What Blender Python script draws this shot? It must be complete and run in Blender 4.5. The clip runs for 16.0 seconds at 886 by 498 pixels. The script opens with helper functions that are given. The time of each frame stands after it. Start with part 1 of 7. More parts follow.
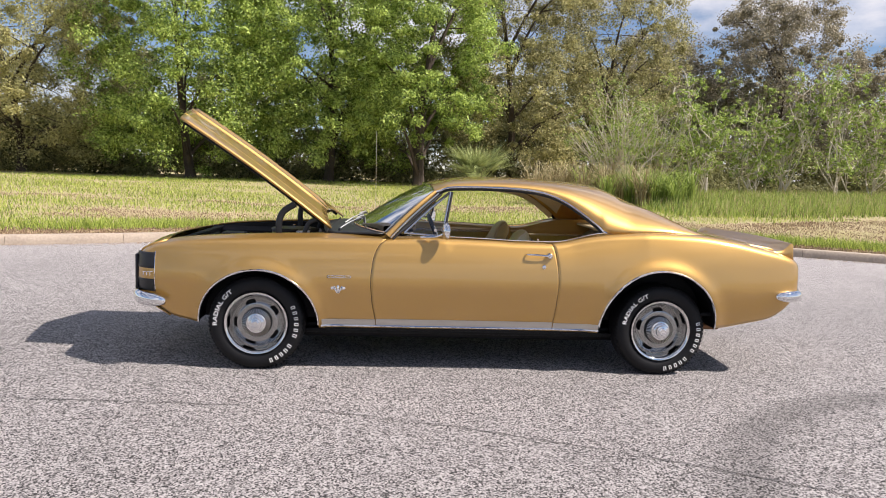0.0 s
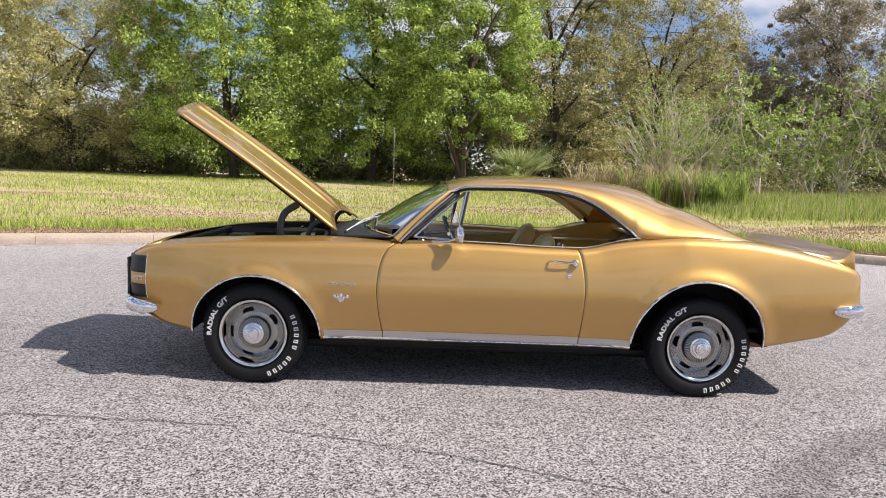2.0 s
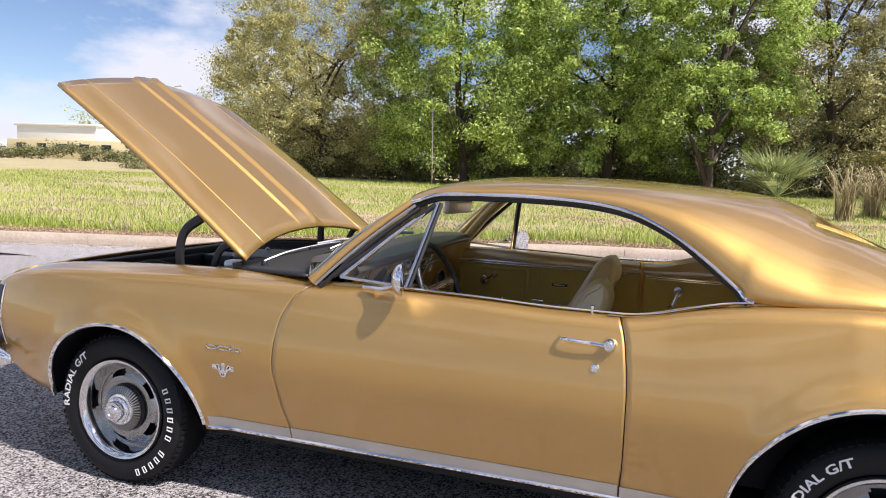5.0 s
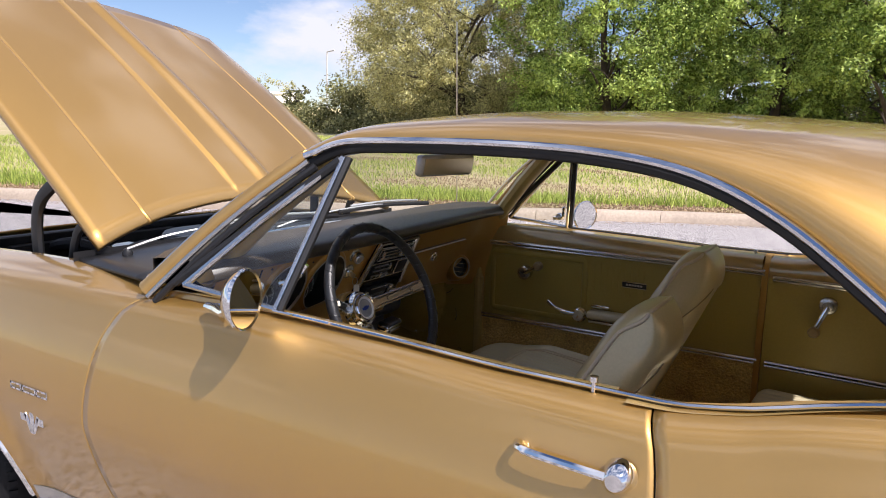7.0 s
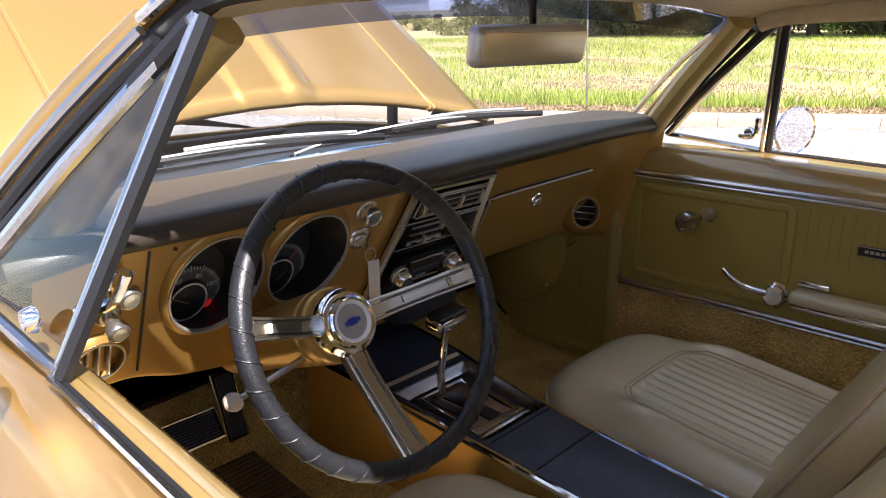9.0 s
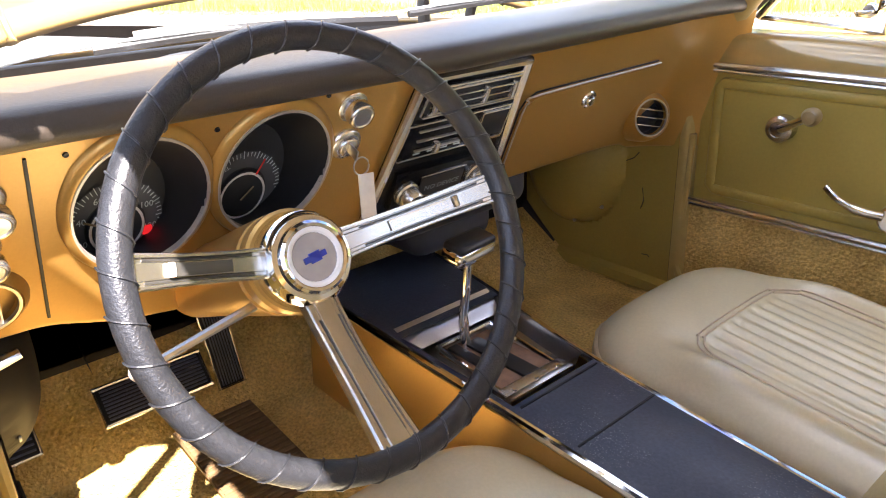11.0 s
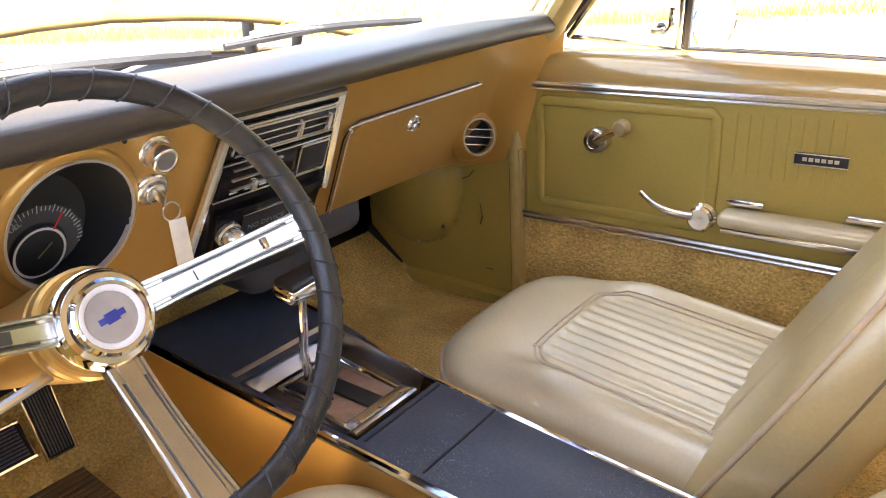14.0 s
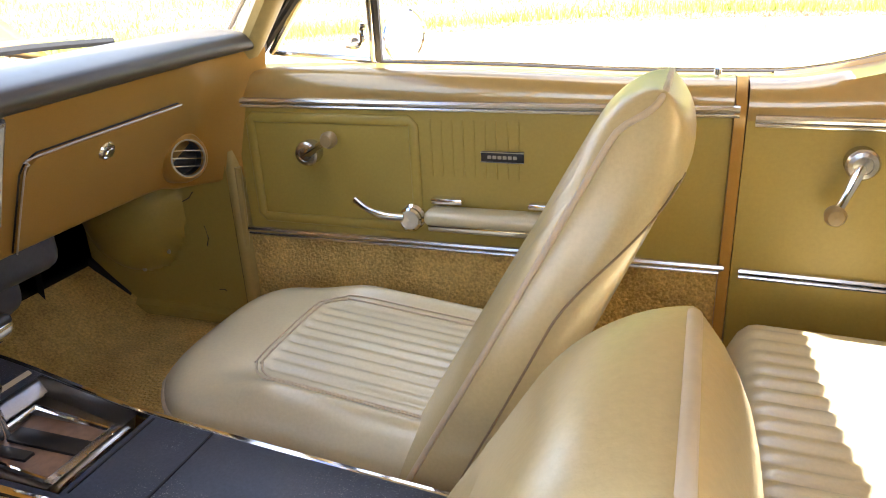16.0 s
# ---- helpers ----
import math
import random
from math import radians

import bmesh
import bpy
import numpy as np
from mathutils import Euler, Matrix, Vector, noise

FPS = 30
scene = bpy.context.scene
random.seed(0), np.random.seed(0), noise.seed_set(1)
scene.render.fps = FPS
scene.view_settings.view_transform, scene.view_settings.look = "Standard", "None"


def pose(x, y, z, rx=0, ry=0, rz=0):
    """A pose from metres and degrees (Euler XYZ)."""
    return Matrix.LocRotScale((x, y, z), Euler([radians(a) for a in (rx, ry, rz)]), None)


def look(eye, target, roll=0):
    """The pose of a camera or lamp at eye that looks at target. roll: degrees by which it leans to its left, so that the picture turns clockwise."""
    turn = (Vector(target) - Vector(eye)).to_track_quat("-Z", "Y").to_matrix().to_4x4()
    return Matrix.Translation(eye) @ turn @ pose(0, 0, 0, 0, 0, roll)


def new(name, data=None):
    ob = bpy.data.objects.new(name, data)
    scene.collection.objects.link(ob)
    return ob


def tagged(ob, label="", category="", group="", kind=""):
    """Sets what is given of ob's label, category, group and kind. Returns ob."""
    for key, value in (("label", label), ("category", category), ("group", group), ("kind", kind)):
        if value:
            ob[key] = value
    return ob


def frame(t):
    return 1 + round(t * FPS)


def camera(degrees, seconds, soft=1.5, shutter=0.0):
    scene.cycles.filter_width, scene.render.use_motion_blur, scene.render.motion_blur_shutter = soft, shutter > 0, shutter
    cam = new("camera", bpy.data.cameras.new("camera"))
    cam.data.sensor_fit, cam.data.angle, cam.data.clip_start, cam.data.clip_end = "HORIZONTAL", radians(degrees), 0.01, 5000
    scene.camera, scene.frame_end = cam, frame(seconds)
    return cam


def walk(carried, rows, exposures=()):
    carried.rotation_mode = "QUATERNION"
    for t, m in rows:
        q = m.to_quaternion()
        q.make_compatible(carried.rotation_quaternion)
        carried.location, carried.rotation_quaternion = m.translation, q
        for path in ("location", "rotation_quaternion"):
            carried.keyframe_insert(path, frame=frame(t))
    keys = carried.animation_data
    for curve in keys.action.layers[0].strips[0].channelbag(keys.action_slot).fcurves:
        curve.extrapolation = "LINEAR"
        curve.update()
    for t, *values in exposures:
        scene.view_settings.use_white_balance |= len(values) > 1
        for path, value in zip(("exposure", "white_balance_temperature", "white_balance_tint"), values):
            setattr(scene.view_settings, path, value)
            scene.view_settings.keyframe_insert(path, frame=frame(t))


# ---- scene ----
cam = camera(62.6, 16.0, soft=1.0)
PATH = [
    (0, (0.852, -5.622, 1.34), (1.002, -3.639, 1.13), 2.0),
    (0.5, (0.876, -5.621, 1.329), (1.001, -3.636, 1.116), 1.9),
    (1, (0.904, -5.605, 1.318), (1.01, -3.619, 1.106), 1.8),
    (1.5, (0.987, -5.443, 1.301), (1.059, -3.456, 1.087), 1.9),
    (2, (1.079, -5.189, 1.328), (1.103, -3.2, 1.116), 2.1),
    (2.5, (1.299, -4.852, 1.32), (1.23, -2.863, 1.119), 2.4),
    (3, (1.509, -4.553, 1.326), (1.332, -2.57, 1.135), 2.4),
    (3.5, (1.724, -4.159, 1.343), (1.41, -2.192, 1.16), 2.3),
    (4, (1.915, -3.85, 1.329), (1.484, -1.905, 1.148), 2.2),
    (4.2, (1.987, -3.714, 1.342), (1.507, -1.781, 1.157), 2.1),
    (6.3, (2.241, -2.168, 1.3), (1.335, -0.409, 1.009), 1.8),
    (6.5, (2.229, -2.052, 1.303), (1.293, -0.311, 1.0), 1.5),
    (7, (2.202, -1.775, 1.272), (1.177, -0.09, 0.939), 1.4),
    (7.5, (2.154, -1.477, 1.268), (1.03, 0.132, 0.883), 1.2),
    (8, (2.049, -1.27, 1.227), (0.85, 0.27, 0.79), 0.7),
    (8.5, (1.934, -1.088, 1.217), (0.654, 0.362, 0.708), 0.1),
    (9, (1.849, -0.934, 1.194), (0.499, 0.421, 0.61), -0.8),
    (9.5, (1.776, -0.782, 1.141), (0.37, 0.469, 0.466), -1.9),
    (10, (1.73, -0.725, 1.109), (0.304, 0.468, 0.373), -2.6),
    (10.2, (1.708, -0.713, 1.1), (0.281, 0.466, 0.342), -2.5),
    (12.3, (1.693, -0.695, 1.093), (0.32, 0.524, 0.3), -3.0),
    (12.5, (1.697, -0.689, 1.094), (0.337, 0.547, 0.306), -3.1),
    (13, (1.704, -0.68, 1.096), (0.395, 0.62, 0.324), -3.1),
    (13.5, (1.721, -0.666, 1.102), (0.485, 0.712, 0.343), -3.3),
    (14, (1.728, -0.659, 1.105), (0.566, 0.785, 0.355), -3.4),
    (14.5, (1.747, -0.652, 1.109), (0.684, 0.869, 0.362), -3.3),
    (15, (1.772, -0.643, 1.111), (0.815, 0.946, 0.364), -3.3),
    (15.5, (1.814, -0.637, 1.112), (1.006, 1.033, 0.365), -3.5),
    (16, (1.837, -0.632, 1.116), (1.201, 1.105, 0.356), -3.0),
]
walk(cam, [(t, look(eye, target, roll)) for t, eye, target, roll in PATH], [(0, 0.3, 6450, 17), (4.0, 0.36, 6230, 18), (7.0, 0.45, 6150, 20), (8.0, 0.6, 6150, 20), (9.0, 1.3, 6130, 20), (10.0, 2.4, 6180, 21), (12.3, 3.25, 6430, 20), (14.5, 3.4, 6440, 19), (16.0, 3.08, 6280, 16)])

# ---- light ----
SUN = Vector((1.27, -0.43, 1.68)).normalized()
world = bpy.data.worlds.new("sky")
scene.world = world
world.use_nodes = True
wn, wl = world.node_tree.nodes, world.node_tree.links
wn.clear()
w_out, w_bg, w_sky = wn.new("ShaderNodeOutputWorld"), wn.new("ShaderNodeBackground"), wn.new("ShaderNodeTexSky")
w_sky.sky_type, w_sky.sun_disc = "NISHITA", False
w_sky.sun_elevation, w_sky.sun_rotation = math.asin(SUN.z), math.atan2(SUN.x, SUN.y)
w_sky.dust_density, w_sky.ozone_density, w_sky.air_density = 0.0, 2.2, 0.85
w_map, w_geo = wn.new("ShaderNodeMapping"), wn.new("ShaderNodeTexCoord")
w_map.inputs["Scale"].default_value = (1.0, 1.0, 2.4)
w_noise, w_ramp, w_mix = wn.new("ShaderNodeTexNoise"), wn.new("ShaderNodeValToRGB"), wn.new("ShaderNodeMixRGB")
w_noise.inputs["Scale"].default_value, w_noise.inputs["Detail"].default_value, w_noise.inputs["Roughness"].default_value = 3.4, 8.0, 0.56
w_ramp.color_ramp.elements[0].position, w_ramp.color_ramp.elements[1].position = 0.46, 0.60
w_mix.inputs[2].default_value = (7.8, 8.0, 8.4, 1)
wl.new(w_geo.outputs["Generated"], w_map.inputs["Vector"])
wl.new(w_map.outputs[0], w_noise.inputs["Vector"])
wl.new(w_noise.outputs[0], w_ramp.inputs[0])
wl.new(w_ramp.outputs[0], w_mix.inputs[0])
wl.new(w_sky.outputs[0], w_mix.inputs[1])
wl.new(w_mix.outputs[0], w_bg.inputs[0])
wl.new(w_bg.outputs[0], w_out.inputs[0])
w_bg.inputs[1].default_value = 0.086
sun = new("sun", bpy.data.lights.new("sun", "SUN"))
sun.data.energy, sun.data.angle, sun.data.color = 5.1, radians(0.6), (1.0, 0.94, 0.84)
sun.matrix_world = look(SUN * 40, (0, 0, 0))


# ---- materials ----
def mat(name, color, rough=0.5, metal=0.0, vary=0.12, scale=6.0, fine=80.0, bump=0.0, bump_scale=200.0, coat=0.0, island=0.0, obj_random=0.0, dark=None, spec=0.5, relief=0.002):
    """A surface whose colour drifts at two scales, with fine relief."""
    m = bpy.data.materials.new(name)
    m.use_nodes = True
    n, l = m.node_tree.nodes, m.node_tree.links
    p = n["Principled BSDF"]
    p.inputs["Roughness"].default_value, p.inputs["Metallic"].default_value = rough, metal
    p.inputs["Coat Weight"].default_value, p.inputs["Coat Roughness"].default_value = coat, 0.03
    p.inputs["Coat IOR"].default_value = 1.7
    p.inputs["Specular IOR Level"].default_value = spec
    c = n.new("ShaderNodeTexCoord")
    big, small = n.new("ShaderNodeTexNoise"), n.new("ShaderNodeTexNoise")
    big.inputs["Scale"].default_value, small.inputs["Scale"].default_value = scale, fine
    big.inputs["Detail"].default_value, small.inputs["Detail"].default_value = 4.0, 3.0
    for t in (big, small):
        l.new(c.outputs["Object"], t.inputs["Vector"])
    add = n.new("ShaderNodeMath")
    add.operation = "ADD"
    l.new(big.outputs[0], add.inputs[0])
    l.new(small.outputs[0], add.inputs[1])
    last = add.outputs[0]
    for amount, node, out in ((island, "ShaderNodeNewGeometry", "Random Per Island"), (obj_random, "ShaderNodeObjectInfo", "Random")):
        if amount:
            r, k, s = n.new(node), n.new("ShaderNodeMath"), n.new("ShaderNodeMath")
            k.operation, s.operation = "MULTIPLY_ADD", "ADD"
            k.inputs[1].default_value, k.inputs[2].default_value = amount, -amount / 2
            l.new(r.outputs[out], k.inputs[0])
            l.new(last, s.inputs[0])
            l.new(k.outputs[0], s.inputs[1])
            last = s.outputs[0]
    ramp = n.new("ShaderNodeMapRange")
    ramp.inputs["From Min"].default_value, ramp.inputs["From Max"].default_value = 0.6, 1.4
    l.new(last, ramp.inputs["Value"])
    mix = n.new("ShaderNodeMixRGB")
    low = dark or tuple(v * (1 - vary) for v in color)
    high = tuple(min(1, v * (1 + vary)) for v in color) if not dark else color
    mix.inputs[1].default_value, mix.inputs[2].default_value = (*low, 1), (*high, 1)
    l.new(ramp.outputs[0], mix.inputs[0])
    l.new(mix.outputs[0], p.inputs["Base Color"])
    if bump:
        b, bn = n.new("ShaderNodeBump"), n.new("ShaderNodeTexNoise")
        bn.inputs["Scale"].default_value, bn.inputs["Detail"].default_value = bump_scale, 3.0
        l.new(c.outputs["Object"], bn.inputs["Vector"])
        l.new(bn.outputs[0], b.inputs["Height"])
        b.inputs["Strength"].default_value, b.inputs["Distance"].default_value = bump, relief
        l.new(b.outputs[0], p.inputs["Normal"])
    return m


def glass_mat(name, tint=(0.93, 0.97, 0.95), rough=0.0, gloss=0.1):
    """A thin pane: clear, with a little mirror gloss that grows at grazing angles."""
    m = bpy.data.materials.new(name)
    m.use_nodes = True
    n, l = m.node_tree.nodes, m.node_tree.links
    n.clear()
    o, mx, tr, gl, fr = (n.new(k) for k in ("ShaderNodeOutputMaterial", "ShaderNodeMixShader", "ShaderNodeBsdfTransparent", "ShaderNodeBsdfGlossy", "ShaderNodeFresnel"))
    tr.inputs[0].default_value, gl.inputs["Roughness"].default_value = (*tint, 1), rough
    fr.inputs[0].default_value = 1.75
    l.new(fr.outputs[0], mx.inputs[0])
    l.new(tr.outputs[0], mx.inputs[1])
    l.new(gl.outputs[0], mx.inputs[2])
    l.new(mx.outputs[0], o.inputs[0])
    return m


def leaf_mat(name, dark, light, island=0.9):
    m = mat(name, light, rough=0.55, vary=0.2, scale=0.35, fine=3.0, island=island, dark=dark, spec=0.3)
    n, l = m.node_tree.nodes, m.node_tree.links
    p = n["Principled BSDF"]
    t, mx = n.new("ShaderNodeBsdfTranslucent"), n.new("ShaderNodeMixShader")
    mx.inputs[0].default_value = 0.36
    l.new(p.inputs["Base Color"].links[0].from_socket, t.inputs[0])
    l.new(p.outputs[0], mx.inputs[1])
    l.new(t.outputs[0], mx.inputs[2])
    l.new(mx.outputs[0], n["Material Output"].inputs[0])
    return m


PAINT = mat("gold_metallic_paint", (0.555, 0.330, 0.087), rough=0.45, metal=0.80, vary=0.05, scale=1.5, fine=900, bump=0.02, bump_scale=1500, coat=1.0)
PAINT.node_tree.nodes["Principled BSDF"].inputs["Coat Roughness"].default_value = 0.07
SATIN = mat("satin_bright_metal", (0.72, 0.71, 0.69), rough=0.24, metal=0.93, vary=0.06, scale=14, fine=260)
DARK_STEEL = mat("weathered_grey_steel", (0.62, 0.62, 0.62), rough=0.2, metal=1.0, vary=0.1, scale=9, fine=300)
GLOSS = mat("gloss_black", (0.006, 0.006, 0.007), rough=0.16, vary=0.2, scale=9, spec=0.18)
MIRROR = mat("mirror", (0.9, 0.9, 0.9), rough=0.01, metal=1.0, vary=0.01)
CHROME = mat("chrome", (0.82, 0.82, 0.83), rough=0.07, metal=1.0, vary=0.04, scale=9, fine=200)
STEEL = mat("brushed_steel", (0.58, 0.57, 0.55), rough=0.28, metal=1.0, vary=0.06, scale=9, fine=300)
WHEEL_GREY = mat("wheel_silver_grey", (0.36, 0.36, 0.355), rough=0.22, metal=0.95, vary=0.08, scale=10, fine=150)
RUBBER = mat("tyre_rubber", (0.007, 0.007, 0.008), rough=0.6, vary=0.25, scale=8, fine=120, bump=0.25, bump_scale=300, spec=0.28)
SEAL = mat("black_weatherstrip", (0.012, 0.012, 0.013), rough=0.55, vary=0.2)
BLACK = mat("satin_black", (0.014, 0.014, 0.015), rough=0.42, vary=0.2, scale=12)
BAY = mat("engine_bay_black", (0.009, 0.009, 0.010), rough=0.55, vary=0.4, scale=14, bump=0.2, bump_scale=90, spec=0.2)
WHITE = mat("white_lettering", (0.82, 0.81, 0.78), rough=0.6, vary=0.05)
GLASS = glass_mat("car_glass")


def asphalt_mat():
    """Coarse worn asphalt: pale stones in dark binder, faint patches, one curved tyre mark, and low-angle sun glare
    painted paler across the far lane.
    """
    m = mat("asphalt", (0.212, 0.198, 0.193), rough=0.85, vary=0.16, scale=0.35, fine=5, bump=0.8, bump_scale=110)
    n, l = m.node_tree.nodes, m.node_tree.links
    p = n["Principled BSDF"]
    base = p.inputs["Base Color"].links[0].from_socket
    c = n.new("ShaderNodeTexCoord")
    g, r = n.new("ShaderNodeTexNoise"), n.new("ShaderNodeMapRange")
    g.inputs["Scale"].default_value, g.inputs["Detail"].default_value, g.inputs["Roughness"].default_value = 100.0, 4.0, 0.8
    r.inputs["From Min"].default_value, r.inputs["From Max"].default_value = 0.35, 0.66
    r.inputs["To Min"].default_value, r.inputs["To Max"].default_value = 0.02, 2.45
    l.new(c.outputs["Object"], g.inputs["Vector"])
    st, sm = n.new("ShaderNodeTexVoronoi"), n.new("ShaderNodeMixRGB")
    st.inputs["Scale"].default_value = 135.0
    l.new(c.outputs["Object"], st.inputs["Vector"])
    sm.inputs[0].default_value = 0.6
    l.new(g.outputs[0], sm.inputs[1])
    l.new(st.outputs["Color"], sm.inputs[2])
    l.new(sm.outputs[0], r.inputs["Value"])
    d, k = n.new("ShaderNodeVectorMath"), n.new("ShaderNodeMapRange")
    d.operation = "DISTANCE"
    d.inputs[1].default_value = (4.3, -3.2, 0.0)
    l.new(c.outputs["Object"], d.inputs[0])
    far, mark = n.new("ShaderNodeMath"), n.new("ShaderNodeMapRange")
    far.operation = "SUBTRACT"
    far.inputs[1].default_value = 1.90
    ab = n.new("ShaderNodeMath")
    ab.operation = "ABSOLUTE"
    l.new(d.outputs["Value"], far.inputs[0])
    l.new(far.outputs[0], ab.inputs[0])
    l.new(ab.outputs[0], mark.inputs["Value"])
    mark.inputs["From Min"].default_value, mark.inputs["From Max"].default_value = 0.06, 0.22
    mark.inputs["To Min"].default_value, mark.inputs["To Max"].default_value = 0.66, 1.0
    sx, fade, keep = n.new("ShaderNodeSeparateXYZ"), n.new("ShaderNodeMapRange"), n.new("ShaderNodeMath")
    fade.inputs["From Min"].default_value, fade.inputs["From Max"].default_value = 3.6, 4.6
    keep.operation = "MAXIMUM"
    l.new(c.outputs["Object"], sx.inputs[0])
    l.new(sx.outputs["X"], fade.inputs["Value"])
    l.new(mark.outputs[0], keep.inputs[0])
    l.new(fade.outputs[0], keep.inputs[1])
    a, b = n.new("ShaderNodeVectorMath"), n.new("ShaderNodeVectorMath")
    a.operation = b.operation = "SCALE"
    l.new(base, a.inputs[0])
    l.new(r.outputs[0], a.inputs["Scale"])
    l.new(a.outputs[0], b.inputs[0])
    # sun glare at a low angle, painted as colour rising with y
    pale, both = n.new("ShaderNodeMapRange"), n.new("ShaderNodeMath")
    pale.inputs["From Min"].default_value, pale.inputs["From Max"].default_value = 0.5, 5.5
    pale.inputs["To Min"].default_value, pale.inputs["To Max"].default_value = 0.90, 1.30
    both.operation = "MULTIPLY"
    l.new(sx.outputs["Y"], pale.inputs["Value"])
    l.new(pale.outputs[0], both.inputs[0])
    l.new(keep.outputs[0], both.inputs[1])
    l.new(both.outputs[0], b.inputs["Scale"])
    l.new(b.outputs[0], p.inputs["Base Color"])
    return m


ASPHALT = asphalt_mat()
CONCRETE = mat("kerb_concrete", (0.44, 0.36, 0.28), rough=0.9, vary=0.25, scale=1.6, fine=30, bump=0.5, bump_scale=60)
GROUND = mat("grassy_soil", (0.52, 0.42, 0.27), rough=0.95, vary=0.3, scale=0.6, fine=9, bump=0.8, bump_scale=20, dark=(0.30, 0.27, 0.09))
BARK = mat("bark", (0.075, 0.056, 0.042), rough=0.9, vary=0.4, scale=2, fine=30, bump=0.8, bump_scale=30)
TAR = mat("sealed_crack_tar", (0.105, 0.10, 0.097), rough=0.8, vary=0.25, scale=6, fine=120, bump=0.4)


# ---- helpers ----
def smooth_curve(xs, ys):
    """A monotone cubic through the given knots."""
    xs, ys = np.array(xs, float), np.array(ys, float)
    h, d = np.diff(xs), np.diff(ys) / np.diff(xs)
    m = np.zeros(len(xs))
    m[0], m[-1] = d[0], d[-1]
    for i in range(1, len(xs) - 1):
        if d[i - 1] * d[i] > 0:
            a, b = 2 * h[i] + h[i - 1], h[i] + 2 * h[i - 1]
            m[i] = (a + b) / (a / d[i - 1] + b / d[i])

    def at(x):
        x = min(max(float(x), xs[0]), xs[-1])
        i = min(int(np.searchsorted(xs, x, "right")) - 1, len(h) - 1)
        s = (x - xs[i]) / h[i]
        return float(ys[i] * (1 + 2 * s) * (1 - s) ** 2 + m[i] * h[i] * s * (1 - s) ** 2 + ys[i + 1] * s * s * (3 - 2 * s) + m[i + 1] * h[i] * s * s * (s - 1))
    return at


def mesh_of(name, verts, faces, material, smooth=True, angle=35):
    me = bpy.data.meshes.new(name)
    me.from_pydata([tuple(v) for v in verts], [], [tuple(f) for f in faces])
    if material:
        me.materials.append(material)
    if smooth:
        me.polygons.foreach_set("use_smooth", [True] * len(me.polygons))
        me.set_sharp_from_angle(angle=radians(angle))
    me.update()
    return me


def shape(name, geo, material, parent=None, smooth=True, label="", angle=35, at=None, solid=0.0):
    """One mesh object from (verts, faces), under a thing or on its own. at: the pose of the mesh."""
    ob = new(name, mesh_of(name, *geo, material, smooth, angle))
    if at is not None:
        ob.matrix_basis = at
    if parent is not None:
        ob.parent = parent
        ob.matrix_parent_inverse = base_of(parent).inverted()
    if label:
        ob["label"] = label
    if solid:
        s = ob.modifiers.new("thickness", "SOLIDIFY")
        s.thickness, s.offset = solid, -1
    return ob


def base_of(ob):
    m = ob.matrix_basis.copy()
    while ob.parent is not None:
        m = ob.parent.matrix_basis @ ob.matrix_parent_inverse @ m
        ob = ob.parent
    return m


def join(*geos):
    verts, faces = [], []
    for v, f in geos:
        k = len(verts)
        verts += [tuple(p) for p in v]
        faces += [tuple(i + k for i in q) for q in f]
    return verts, faces


def moved(geo, m):
    return [m @ Vector(v) for v in geo[0]], geo[1]


def flipped(geo):
    return geo[0], [tuple(reversed(f)) for f in geo[1]]


def mirrored(geo):
    return [(v[0], -v[1], v[2]) for v in geo[0]], [tuple(reversed(f)) for f in geo[1]]


def grid(rows, closed=False):
    """Faces over rows of equally many points."""
    n = len(rows[0])
    verts = [tuple(p) for r in rows for p in r]
    faces = []
    for i in range(len(rows) - 1):
        for j in range(n if closed else n - 1):
            a, b = i * n + j, i * n + (j + 1) % n
            faces.append((a, b, b + n, a + n))
    return verts, faces


def box(size, at=(0, 0, 0), bevel=0.0, segs=2):
    bm = bmesh.new()
    bmesh.ops.create_cube(bm, size=1)
    bmesh.ops.scale(bm, vec=size, verts=bm.verts)
    if bevel:
        bmesh.ops.bevel(bm, geom=bm.edges[:], offset=bevel, segments=segs, affect="EDGES", profile=0.5)
    bm.verts.index_update()
    geo = [tuple(v.co + Vector(at)) for v in bm.verts], [tuple(v.index for v in f.verts) for f in bm.faces]
    bm.free()
    return geo


def catmull(pts, per=6):
    pts = [Vector(p) for p in pts]
    out = []
    for i in range(len(pts) - 1):
        a, b, c, d = pts[max(i - 1, 0)], pts[i], pts[i + 1], pts[min(i + 2, len(pts) - 1)]
        for k in range(per):
            t = k / per
            out.append(0.5 * (2 * b + (c - a) * t + (2 * a - 5 * b + 4 * c - d) * t * t + (3 * b - a - 3 * c + d) * t ** 3))
    return out + [pts[-1]]


